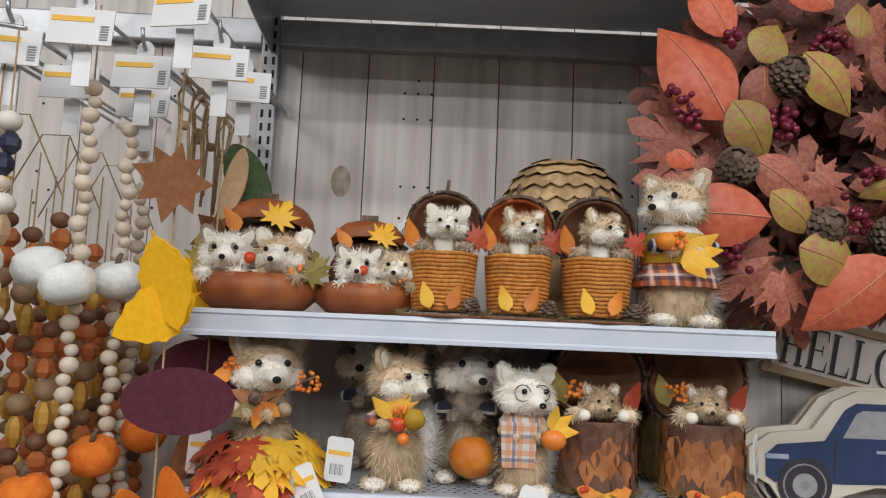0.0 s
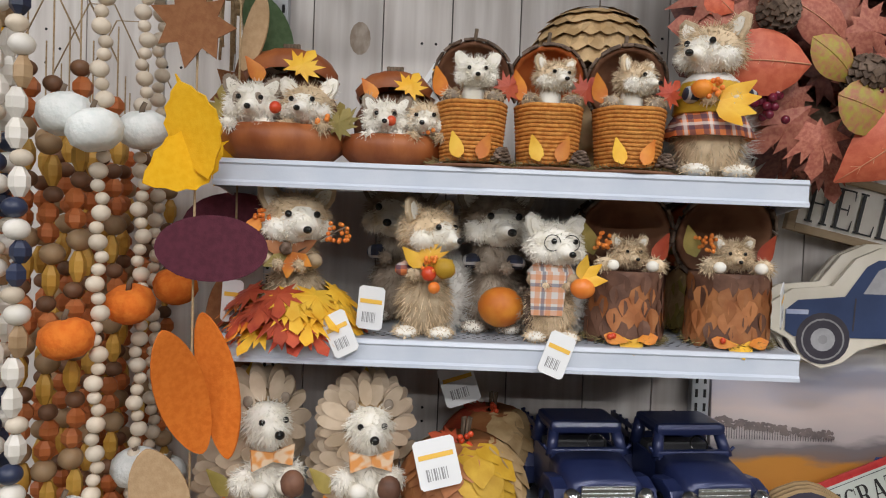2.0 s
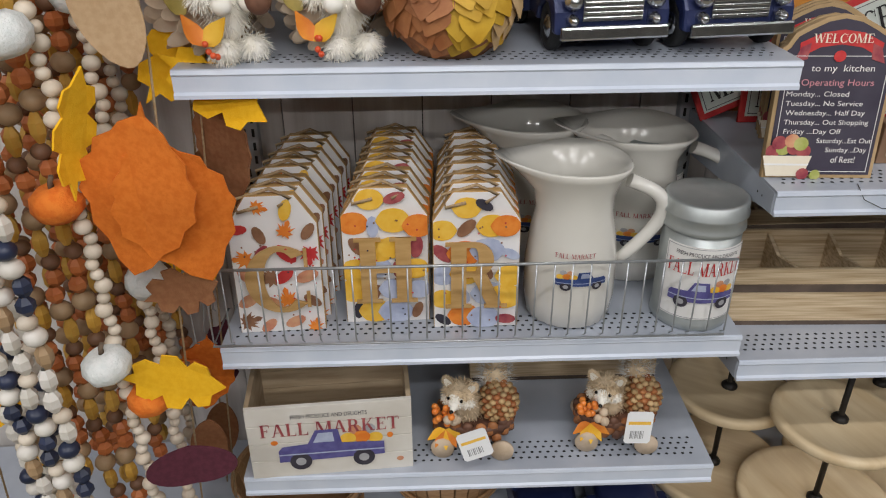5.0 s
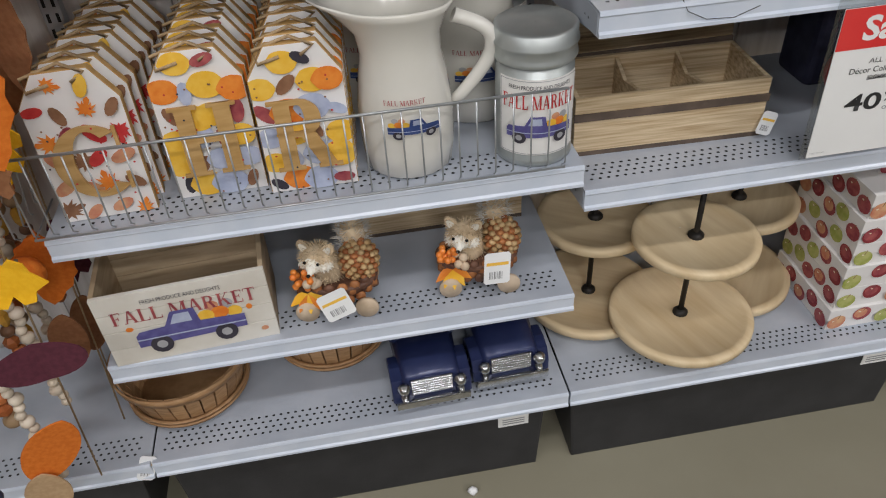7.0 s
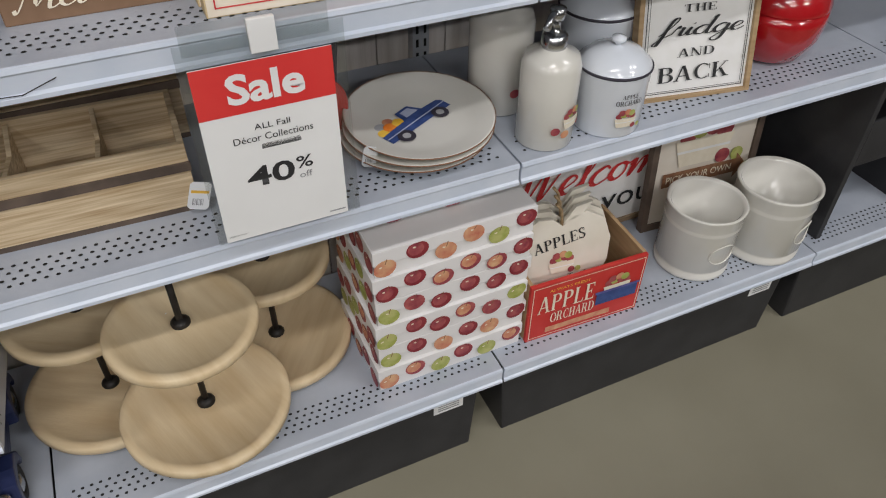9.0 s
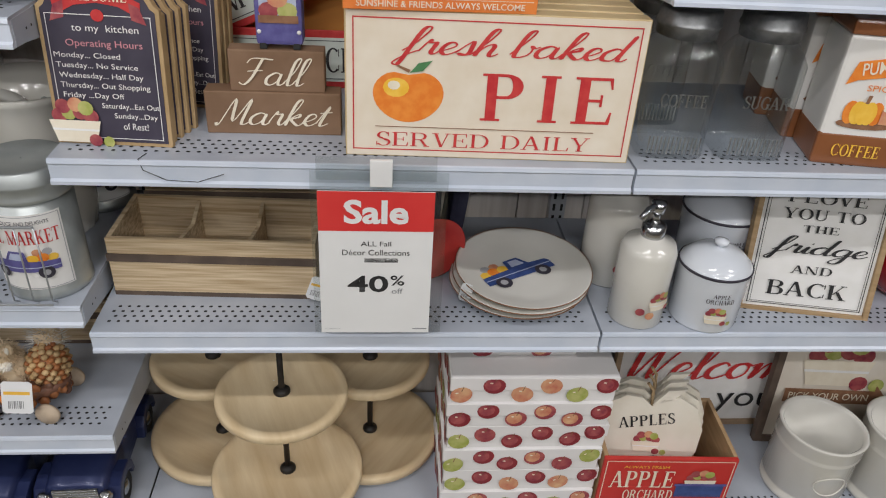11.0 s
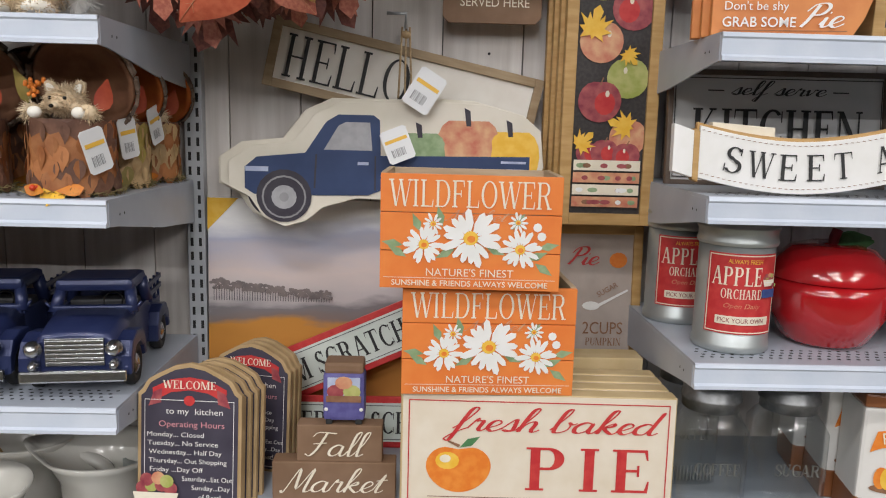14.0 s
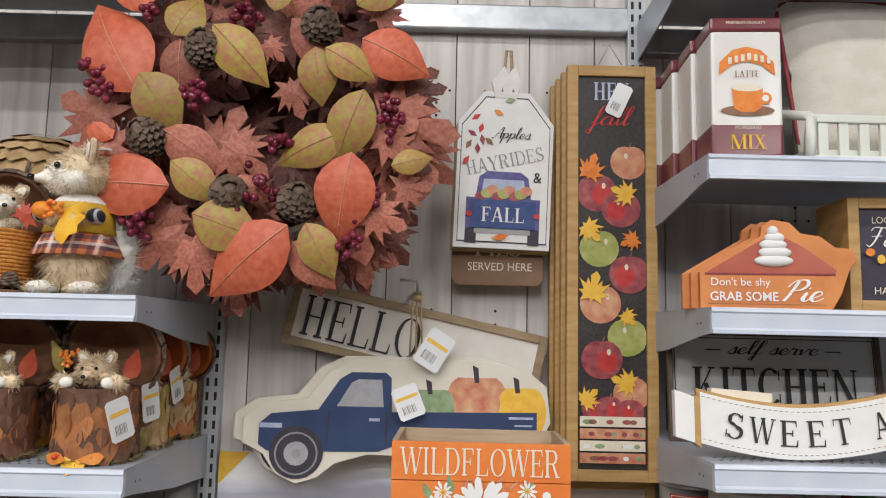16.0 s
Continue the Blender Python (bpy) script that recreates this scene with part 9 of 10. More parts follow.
for px, py, rx, rz in ((553, 35, 70, 30), (255, 250, 60, -40), (525, 360, 60, 30), (405, 350, 70, 60), (345, 85, 60, 10), (650, -60, 70, 20), (300, -90, 60, -30)):
    x, z = at(px, py)
    piece("pinecone", CONE_ME, wreath, pose(x, -0.045, z, rx, rz, 0))
for px, py in ((150, 130), (175, 160), (245, 15), (335, 165), (330, 175), (410, 15), (460, 325), (440, 350), (225, 390), (250, 410), (680, 185), (685, 215), (620, 425), (495, 255), (650, 345), (430, 20)):
    x, z = at(px, py)
    for q in range(11):
        piece("berry", BERRY_ME, wreath, pose(x + g.gauss(0, 0.013), -0.05 + g.gauss(0, 0.008), z + g.gauss(0, 0.013)))

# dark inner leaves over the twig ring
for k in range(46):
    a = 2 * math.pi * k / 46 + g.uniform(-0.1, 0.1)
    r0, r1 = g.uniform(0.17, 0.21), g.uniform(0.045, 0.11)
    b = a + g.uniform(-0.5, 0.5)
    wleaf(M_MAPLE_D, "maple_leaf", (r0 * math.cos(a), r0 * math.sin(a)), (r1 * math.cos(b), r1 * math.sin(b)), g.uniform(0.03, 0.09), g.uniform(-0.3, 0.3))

# more dark leaves set behind the ring, filling the hole
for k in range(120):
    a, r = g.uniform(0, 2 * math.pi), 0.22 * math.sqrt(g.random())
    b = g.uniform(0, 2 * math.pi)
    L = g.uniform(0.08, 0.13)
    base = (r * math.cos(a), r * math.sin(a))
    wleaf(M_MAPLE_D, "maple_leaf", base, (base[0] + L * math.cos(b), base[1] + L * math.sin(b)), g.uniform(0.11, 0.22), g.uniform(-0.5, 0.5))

# ---- bay three ----
Z3T, Z3A, Z3B, Z3C, Z3D, Z3E = ZS3
TINWHITE = surf("white_tin_print", (0.74, 0.72, 0.68), (0.80, 0.78, 0.75), 10, 0.3, coat=0.3)
TINMAROON = surf("maroon_tin_print", (0.16, 0.02, 0.03), (0.20, 0.03, 0.04), 12, 0.3, coat=0.3)
TINBROWN = surf("brown_tin_print", (0.24, 0.085, 0.03), (0.29, 0.11, 0.045), 12, 0.3, coat=0.3)


def drink_tin(m, w, d, h, band, kind):
    e = thing("drink_tin", m, "square printed drink mix tin with a hinged lid", "tin", "printed drink tins")
    part("can", box_bm(w, d, h * 0.90, 0, d / 2, 0, 0.005), TINWHITE, e)
    part("lid", box_bm(w + 0.001, d + 0.001, h * 0.10, 0, d / 2, h * 0.90, 0.004), band, e, "dark lid")
    part("lower_band", box_bm(w + 0.0012, d + 0.0012, h * 0.24, 0, d / 2, 0.0, 0.005), band, e, "dark lower band")
    y = -0.0012
    if kind == "latte":
        prints(e, [([(-0.038, 0.140), (-0.02, 0.158), (0, 0.163), (0.02, 0.158), (0.038, 0.140), (0.04, 0.120), (0.02, 0.136), (0, 0.141), (-0.02, 0.136), (-0.04, 0.120)], P_ORANGE)], y=y)
        prints(e, [(rect(-0.026 + k * 0.009, 0.143 - abs(k - 3) * 0.002, -0.021 + k * 0.009, 0.153 - abs(k - 3) * 0.002), P_CREAM) for k in range(7)], y=y - 0.0006)
        words("LATTE", 0.0095, P_BROWN, e, pose(0, -0.0022, 0.122), 0.034, style="serif")
        prints(e, [(disc_pts(0.038, 0.008, 16, 0, 0.068), P_BROWN), ([(-0.022, 0.102), (-0.019, 0.072), (-0.010, 0.066), (0.010, 0.066), (0.019, 0.072), (0.022, 0.102)], P_ORANGE), (disc_pts(0.022, 0.006, 14, 0, 0.102), P_CREAM), (disc_pts(0.009, 0.009, 12, 0.025, 0.086), P_ORANGE), (disc_pts(0.005, 0.005, 10, 0.025, 0.086), P_WHITE)], y=y)
        words("POWDERED", 0.005, P_CREAM, e, pose(0, -0.0022, 0.043), 0.036)
        words("MIX", 0.021, P_YELLOW, e, pose(0, -0.0022, 0.022), 0.050, style="serif")
        words("PREMIUM QUALITY", 0.0045, P_CREAM, e, pose(0, -0.0022, h * 0.955), 0.056)
    else:
        prints(e, [([(-0.036, 0.150), (0.05, 0.168), (0.05, 0.140), (-0.030, 0.125), (-0.044, 0.118)], P_ORANGE)], y=y)
        words("PUMPKIN", 0.017, P_CREAM, e, pose(0.006, -0.0028, 0.147) @ pose(0, 0, 0, 0, -11, 0), 0.070, bold=0.01)
        words("SPICE", 0.0085, P_ORANGE, e, pose(0.004, -0.0022, 0.116), 0.036)
        sh = [(disc_pts(0.040, 0.008, 16, 0, 0.064), P_BROWN)]
        for q in (-0.017, 0.017, -0.008, 0.008, 0.0):
            sh.append((disc_pts(0.010, 0.017, 14, q - 0.008, 0.080), P_ORANGE if abs(q) > 0.01 else P_YELLOW))
        sh += [([(-0.010, 0.094), (-0.005, 0.094), (-0.003, 0.106), (-0.008, 0.106)], P_BROWN), (rect(0.016, 0.066, 0.038, 0.088), P_PEACH), (disc_pts(0.011, 0.004, 12, 0.027, 0.088), P_CREAM)]
        prints(e, sh, y=y)
        words("COFFEE", 0.018, P_YELLOW, e, pose(0, -0.0022, 0.024), 0.066, style="serif")
    return e


lt = drink_tin(pose(1.334, 1.112, Z3T, 0, 0, -4), 0.100, 0.080, 0.208, TINMAROON, "latte")
for k in range(1, 4):
    copy_thing(lt, pose(1.336 - 0.003 * k, 1.110 + 0.085 * k, Z3T, 0, 0, -4))

# white slatted tray chair with a cushion
WHITEWOOD = surf("white_painted_wood", (0.72, 0.74, 0.66), (0.78, 0.80, 0.73), 12, 0.5, bump=0.05)
e = thing("white_doll_bench", pose(1.60, 1.13, Z3T), "white painted slatted toy bench with curved arms", "bench")
for k in range(11):
    part("front_slat", box_bm(0.014, 0.006, 0.056, -0.15 + 0.03 * k, 0.0, 0.004, 0.001), WHITEWOOD, e)
    part("back_slat", box_bm(0.014, 0.006, 0.15, -0.15 + 0.03 * k, 0.26, 0.004, 0.001), WHITEWOOD, e)
for y in (0.0, 0.26):
    part("lower_rail", box_bm(0.34, 0.010, 0.010, 0, y, 0.0, 0.002), WHITEWOOD, e)
part("front_rail", box_bm(0.34, 0.012, 0.012, 0, 0, 0.058, 0.002), WHITEWOOD, e)
part("back_rail", box_bm(0.34, 0.012, 0.012, 0, 0.26, 0.152, 0.002), WHITEWOOD, e)
part("seat", box_bm(0.34, 0.25, 0.008, 0, 0.13, 0.012), WHITEWOOD, e)
for sx in (-1, 1):
    part("arm", tube_bm([(sx * 0.17, 0.26, 0.155), (sx * 0.17, 0.20, 0.15), (sx * 0.175, 0.12, 0.11), (sx * 0.17, 0.05, 0.085), (sx * 0.168, 0.0, 0.068)], 0.007, 8), WHITEWOOD, e)
    part("corner_post", tube_bm([(sx * 0.17, 0.0, 0.0), (sx * 0.172, -0.006, 0.03), (sx * 0.165, 0.0, 0.065)], 0.008, 8), WHITEWOOD, e)
CUSHION = surf("cream_cushion_cloth", (0.66, 0.61, 0.53), (0.72, 0.67, 0.60), 30, 0.95, bump=0.3, bscale=300)
e = thing("cushion", pose(1.625, 1.21, Z3T + 0.021, -14, 0, 0), "cream cushion with maroon piping and a blue truck", "cushion")
bm = bmesh.new()
bmesh.ops.create_grid(bm, x_segments=16, y_segments=16, size=0.5)
top = []
for v in bm.verts:
    x, y = v.co.x * 2, v.co.y * 2
    bul = (1 - x ** 4) * (1 - y ** 4)
    pin = 1 - 0.06 * (1 - min(1, abs(x * y) ** 0.5))
    v.co = (x * 0.17 * pin, -0.045 * bul ** 0.6, 0.155 + y * 0.15 * pin)
b2 = bm.copy()
for v in b2.verts:
    v.co.y *= -1
bm2 = merge(bm, b2)
for f in bm2.faces:
    f.smooth = True
part("cover", bm2, CUSHION, e)
part("piping", tube_bm([(0.17 * (max(-1, min(1, 1.35 * math.cos(a)))) * 0.985, 0, 0.155 + 0.15 * (max(-1, min(1, 1.35 * math.sin(a)))) * 0.985) for a in [2 * math.pi * i / 48 for i in range(48)]], 0.0035, 6, closed=True), P_MAROON, e, "maroon piping")
prints(e, shift(truck_side(0.14, 1), 0.04, 0.10), y=-0.046)

# shelf A3: pie slices and a framed chalk print
P_CRUST = surf("crust_orange", (0.62, 0.20, 0.05), (0.70, 0.26, 0.07), 22, 0.5)
P_FILL = surf("pie_filling_red", (0.40, 0.07, 0.035), (0.48, 0.10, 0.05), 16, 0.35, coat=0.3)
SL = [(-0.105, 0.0), (0.072, 0.0), (0.085, 0.022), (0.098, 0.058), (0.108, 0.070), (0.102, 0.086), (0.080, 0.088), (0.060, 0.104), (0.035, 0.108), (0.020, 0.124), (-0.004, 0.128), (-0.018, 0.118), (-0.020, 0.104), (-0.105, 0.052)]
for k in range(3):
    e = thing("pie_slice_sign", pose(1.374 - 0.006 * k, 1.120 + 0.020 * k, Z3A, -3, 0, -8), "orange pie slice shaped sign with whipped cream", "sign", "pie slice signs")
    part("board", prism_bm(SL, 0.012, 0.001), P_CRUST, e)
    if k:
        continue
    prints(e, [([(-0.098, 0.050), (-0.020, 0.098), (0.008, 0.104), (0.04, 0.086), (0.080, 0.055), (0.076, 0.050)], P_FILL), ([(-0.098, 0.048), (0.078, 0.048), (0.078, 0.0505), (-0.098, 0.0505)], P_MAROON), (border(-0.095, 0.006, 0.064, 0.046, 0.0008, P_BROWN)[0])], y=-0.0004)
    for q, (rr, zz) in enumerate(((0.027, 0.068), (0.023, 0.080), (0.019, 0.091), (0.014, 0.101), (0.008, 0.110))):
        part("cream_swirl", ball_bm(rr, 0.007, 0.0085, -0.004 + 0.002 * (q % 2), -0.002, zz, 16, 8), WHITE, e, "white whipped cream")
    words("Don't be shy", 0.015, P_WHITE, e, pose(-0.050, -0.0024, 0.036), 0.080)
    words("GRAB SOME", 0.013, P_WHITE, e, pose(-0.046, -0.0024, 0.017), 0.092, bold=0.01)
    words("Pie", 0.032, P_WHITE, e, pose(0.032, -0.0024, 0.026), 0.056, shear=0.35, style="script", weight=1.25)
fc3 = framed("chalk_sign", 0.20, 0.165, 0.10, pose(1.585, 1.130, Z3A, 0, 0, -3), CHALK, GOLDWOOD, 0.016, "honey wood box frame with dark chalkboard fall print", "sign")
part("back_box", box_bm(0.196, 0.09, 0.161, 0, 0.052, 0.002), GOLDWOOD, fc3)
words("LOCAL", 0.010, P_CREAM, fc3, pose(-0.045, 0.003, 0.132), 0.04)
words("Fall", 0.030, P_WHITE, fc3, pose(-0.04, 0.003, 0.108), 0.07, shear=0.3, style="script")
prints(fc3, shift(truck_side(0.09, 1, P_VIOLET), 0.0, 0.045) + [(disc_pts(0.007, 0.006, 8, -0.07, 0.085), P_ORANGE), (disc_pts(0.006, 0.007, 8, -0.055, 0.075), P_YELLOW)], y=0.004)
words("HAY RIDES", 0.010, P_CREAM, fc3, pose(-0.03, 0.003, 0.030), 0.07)

# shelf B3: kitchen sign and ribbon sign
ks = framed("kitchen_sign", 0.345, 0.182, 0.014, pose(1.452, 1.300, Z3B, -6, 0, -3), surf("aged_white_sign", (0.62, 0.62, 0.61), (0.72, 0.72, 0.71), 12, 0.6), DARKWOOD, 0.008, "aged white metal sign reading self serve kitchen", "sign")
words("self serve", 0.034, INK, ks, pose(0.0, 0.0035, 0.150), 0.15, shear=0.35, style="script", weight=1.25)
words("KITCHEN", 0.060, INK, ks, pose(0.0, 0.0035, 0.092), 0.265, style="serif")
prints(ks, [(rect(-0.11, 0.149, -0.085, 0.151), INK), (rect(0.085, 0.149, 0.11, 0.151), INK)] + border(-0.162, 0.012, 0.162, 0.170, 0.0015, INK), y=0.0045)
e = thing("ribbon_sign", pose(1.416, 1.120, Z3B, -4, 0, -3), "cream wooden ribbon-shaped sign lettered sweet as", "sign")
cur = lambda x: 0.003 + 1.55 * (x + 0.02) ** 2 / (1 + 3 * abs(x + 0.02))
lo = [(-0.150 + 0.017 * k, cur(-0.150 + 0.017 * k)) for k in range(25)]
hi = [(x, z + 0.070) for x, z in lo[::-1]]
part("back_layer", prism_bm([(x * 1.02, z - 0.001) for x, z in lo] + [(x * 1.02, z + 0.003) for x, z in hi], 0.008, m=pose(0, 0.006, 0.002)), GOLDWOOD, e, "gold-edged backing")
part("ribbon", prism_bm(lo + hi, 0.006, 0.0008), P_WHITE, e)
part("ribbon_end", prism_bm([(-0.185, 0.030), (-0.158, 0.022), (-0.158, 0.085), (-0.185, 0.094)], 0.016, 0.001), P_WHITE, e, "folded ribbon end")
part("ribbon_end_edge", prism_bm([(-0.158, 0.020), (-0.150, 0.016), (-0.150, 0.084), (-0.158, 0.088)], 0.017, 0.001), GOLDWOOD, e)
part("fold", prism_bm([(-0.130, 0.078), (-0.115, 0.068), (-0.055, 0.062), (-0.045, 0.072), (-0.045, 0.092), (-0.13, 0.098)], 0.020, 0.001), P_CREAM, e, "cream folded loop", m=pose(0, 0.014, 0))
dots = []
for k in range(52):
    x = -0.148 + k * 0.0076
    for off in (0.006, 0.064):
        dots.append((rect(x, cur(x) + off, x + 0.004, cur(x) + off + 0.0008), P_BROWN))
prints(e, dots, y=-0.0004, step=0)
for k, ch in enumerate("SWEET AS"):
    if ch == " ":
        continue
    x = -0.104 + k * 0.0365 + (-0.020 if k > 5 else 0)
    words(ch, 0.035, INK, e, pose(x, -0.0012, cur(x) + 0.035) @ pose(0, 0, 0, 0, -math.degrees(math.atan(2.0 * (x + 0.02))), 0), 0.036 if ch == "W" else 0.024, style="serif", weight=0.8)

# shelf C3: orchard canisters and apple jar
t3 = tin(pose(1.352, 1.185, Z3C, 0, 0, -8), None, "apple")
copy_thing(t3, pose(1.325, 1.345, Z3C, 0, 0, -2))
APPLE_RED = surf("glossy_red_glaze", (0.42, 0.008, 0.012), (0.50, 0.015, 0.02), 8, 0.12, coat=0.8)


def apple_jar(m):
    e = thing("apple_jar", m, "glossy red ceramic apple cookie jar with lid", "jar", "apple jars")
    part("bowl", lathe_bm([(0.001, 0.004), (0.045, 0.0), (0.060, 0.008), (0.080, 0.045), (0.085, 0.080), (0.083, 0.098), (0.001, 0.098)], 48), APPLE_RED, e)
    part("lid", lathe_bm([(0.084, 0.1), (0.084, 0.106), (0.076, 0.128), (0.058, 0.146), (0.034, 0.153), (0.014, 0.147), (0.001, 0.143)], 48), APPLE_RED, e)
    part("stem", tube_bm([(0, 0, 0.142), (0.002, 0, 0.160), (0.006, 0, 0.172)], 0.007, 8, 0.008), P_MAROON, e, "dark stem knob")
    for k in range(3):
        b = leaf_bm(0.05, 0.032, 0.2)
        part("leaf", b, P_LEAF, e, "green glazed leaf", m=pose(0.008, 0, 0.150) @ Matrix.Rotation(radians(60 - 50 * k), 4, "Z") @ Matrix.Rotation(radians(78), 4, "Y"))
    return e


aj = apple_jar(pose(1.508, 1.215, Z3C))
copy_thing(aj, pose(1.690, 1.215, Z3C, 0, 0, 30))

# shelf D3: glass jars, coffee tins


def jar(m, word):
    e = thing("glass_jar", m, "clear square glass storage jar with metal lid", "jar", "glass canisters")
    w = 0.098

    def body(s, z0, z1, zs, rn):
        bm = bmesh.new()
        rings = []
        for z, r, sq in ((z0, s * 0.92, 1.0), (z0 + 0.006, s, 1.0), (zs, s, 1.0), (zs + 0.016, s * 0.86, 0.75), (zs + 0.026, rn, 0.0), (z1, rn, 0.0)):
            ring = []
            for i in range(32):
                a = 2 * math.pi * i / 32
                c, sn = math.cos(a), math.sin(a)
                k = (abs(c) ** 6 + abs(sn) ** 6) ** (-1 / 6)
                q = (r / 2) * (1 + (k - 1) * sq)
                ring.append(bm.verts.new((q * c, q * sn, z)))
            rings.append(ring)
        for p, q in zip(rings, rings[1:]):
            for i in range(32):
                bm.faces.new((p[i], p[(i + 1) % 32], q[(i + 1) % 32], q[i])).smooth = True
        bm.faces.new(rings[0][::-1])
        return bm, rings

    outer, ro = body(w, 0.0, 0.178, 0.138, 0.076)
    part("glass", outer, JARGLASS, e)
    part("lid", lathe_bm([(0.001, 0.203), (0.036, 0.203), (0.041, 0.200), (0.042, 0.186), (0.0435, 0.184), (0.0435, 0.180), (0.041, 0.178), (0.041, 0.166), (0.039, 0.166), (0.039, 0.196), (0.001, 0.198)], 40), LIDMETAL, e, "brushed metal screw lid")
    tx = words(word, 0.018, EMBOSS, e, pose(0, -w / 2 - 0.0004, 0.088), 0.064, style="serif", weight=0.8)
    md = tx.modifiers.new("thick", "SOLIDIFY")
    md.thickness = 0.002
    for k in range(14):
        part("flute", box_bm(0.0022, 0.002, 0.026, -0.036 + k * 0.0055, -w / 2 - 0.0006, 0.010, 0.0008), EMBOSS, e)
    return e


jar(pose(1.330, 1.175, Z3D, 0, 0, -3), "COFFEE")
jar(pose(1.447, 1.175, Z3D, 0, 0, -3), "SUGAR")
jar(pose(1.335, 1.30, Z3D, 0, 0, 0), "COFFEE")
ct = drink_tin(pose(1.590, 1.120, Z3D, 0, 0, -10), 0.112, 0.085, 0.205, TINBROWN, "coffee")
for k in range(1, 3):
    copy_thing(ct, pose(1.590 - 0.002 * k, 1.120 + 0.09 * k, Z3D, 0, 0, -10))

# shelf E3: soap bottles, enamel canisters, fridge sign


def soap(m):
    e = thing("soap_dispenser", m, "cream ceramic soap dispenser with chrome pump and apple print", "soap dispenser", "soap dispensers")
    part("bottle", lathe_bm([(0.001, 0.0), (0.035, 0.0), (0.038, 0.003), (0.038, 0.112), (0.034, 0.124), (0.018, 0.130), (0.015, 0.134), (0.001, 0.134)], 40), CERAMIC, e)
    pump = part("pump", lathe_bm([(0.015, 0.133), (0.016, 0.136), (0.016, 0.150), (0.012, 0.152), (0.006, 0.154), (0.005, 0.168), (0.009, 0.170), (0.010, 0.184), (0.001, 0.186)], 24), CHROME, e, "chrome pump")
    part("spout", tube_bm([(0, 0, 0.180), (-0.02, -0.012, 0.181), (-0.032, -0.019, 0.172)], 0.0045, 8), CHROME, pump)
    prints(e, shift(fruit_basket(0.034), 0.012, 0.035) + [(disc_pts(0.006, 0.006, 10, -0.014, 0.034), P_ROSE), (disc_pts(0.006, 0.006, 10, -0.001, 0.028), P_PEACH)], bend=0.0383)
    return e


PLUMP = Matrix.Diagonal((1.15, 1.15, 1.13, 1))
sd = soap(pose(1.334, 1.142, Z3E, 0, 0, 8) @ PLUMP)
copy_thing(sd, pose(1.318, 1.262, Z3E, 0, 0, 20) @ PLUMP)


def enamel_can(m, r, h, k=1.0):
    e = thing("enamel_canister", m, "white enamel canister with navy rim and apple print", "canister", "enamel canisters")
    part("pot", lathe_bm([(0.001, 0.0), (r * 0.92, 0.0), (r * 0.96, 0.004), (r, h * 0.96), (r * 1.02, h), (0.001, h)], 44), ENAMEL, e)
    part("rim", lathe_bm([(r * 1.01, h - 0.002), (r * 1.035, h - 0.001), (r * 1.035, h + 0.002), (r * 1.01, h + 0.003)], 44, closed=True), P_DARK, e, "navy rim line")
    part("lid", lathe_bm([(r * 1.0, h + 0.001), (r * 0.97, h + 0.006), (r * 0.7, h + 0.020), (r * 0.3, h + 0.028), (0.001, h + 0.030)], 44), ENAMEL, e)
    part("knob", lathe_bm([(0.004, h + 0.028), (0.005, h + 0.032), (0.011, h + 0.036), (0.011, h + 0.041), (0.001, h + 0.044)], 20), ENAMEL, e)
    prints(e, shift(fruit_basket(0.030 * k), -0.002, h * 0.22), bend=r * 0.99)
    bent_words("APPLE", 0.006 * k, P_DARK, e, r * 0.99, h * 0.72, 0.022 * k, style="serif")
    bent_words("ORCHARD", 0.007 * k, P_DARK, e, r * 0.99, h * 0.62, 0.036 * k, style="serif")
    return e


enamel_can(pose(1.448, 1.143, Z3E, 0, 0, -4), 0.056, 0.102, 1.2)
enamel_can(pose(1.506, 1.275, Z3E, 0, 0, 6), 0.066, 0.128, 1.35)
fs = framed("fridge_sign", 0.195, 0.262, 0.020, pose(1.622, 1.142, Z3E, -14, 0, -10) @ Matrix.Diagonal((1.10, 1, 0.85, 1)), P_WHITE, surf("oak_frame", (0.36, 0.24, 0.12), (0.45, 0.31, 0.17), 14, 0.65, stretch=(1, 1, 7)), 0.008, "white sign in oak frame about the fridge", "sign")
for s, z, hh, wd, sh in (("I LOVE", 0.232, 0.021, 0.112, 0), ("YOU TO", 0.200, 0.021, 0.118, 0), ("THE", 0.172, 0.014, 0.052, 0), ("fridge", 0.132, 0.050, 0.150, 0.3), ("AND", 0.090, 0.016, 0.060, 0), ("BACK", 0.050, 0.030, 0.118, 0)):
    words(s, hh, INK, fs, pose(0.0, 0.0035, z), wd, shear=sh, style="script" if sh else "serif", weight=1.3 if sh else 0.9)
prints(fs, border(-0.084, 0.014, 0.084, 0.250, 0.0014, INK) + border(-0.080, 0.018, 0.080, 0.246, 0.0008, INK), y=0.0045)
copy_thing(aj, pose(1.85, 1.22, Z3E, 0, 0, 10))

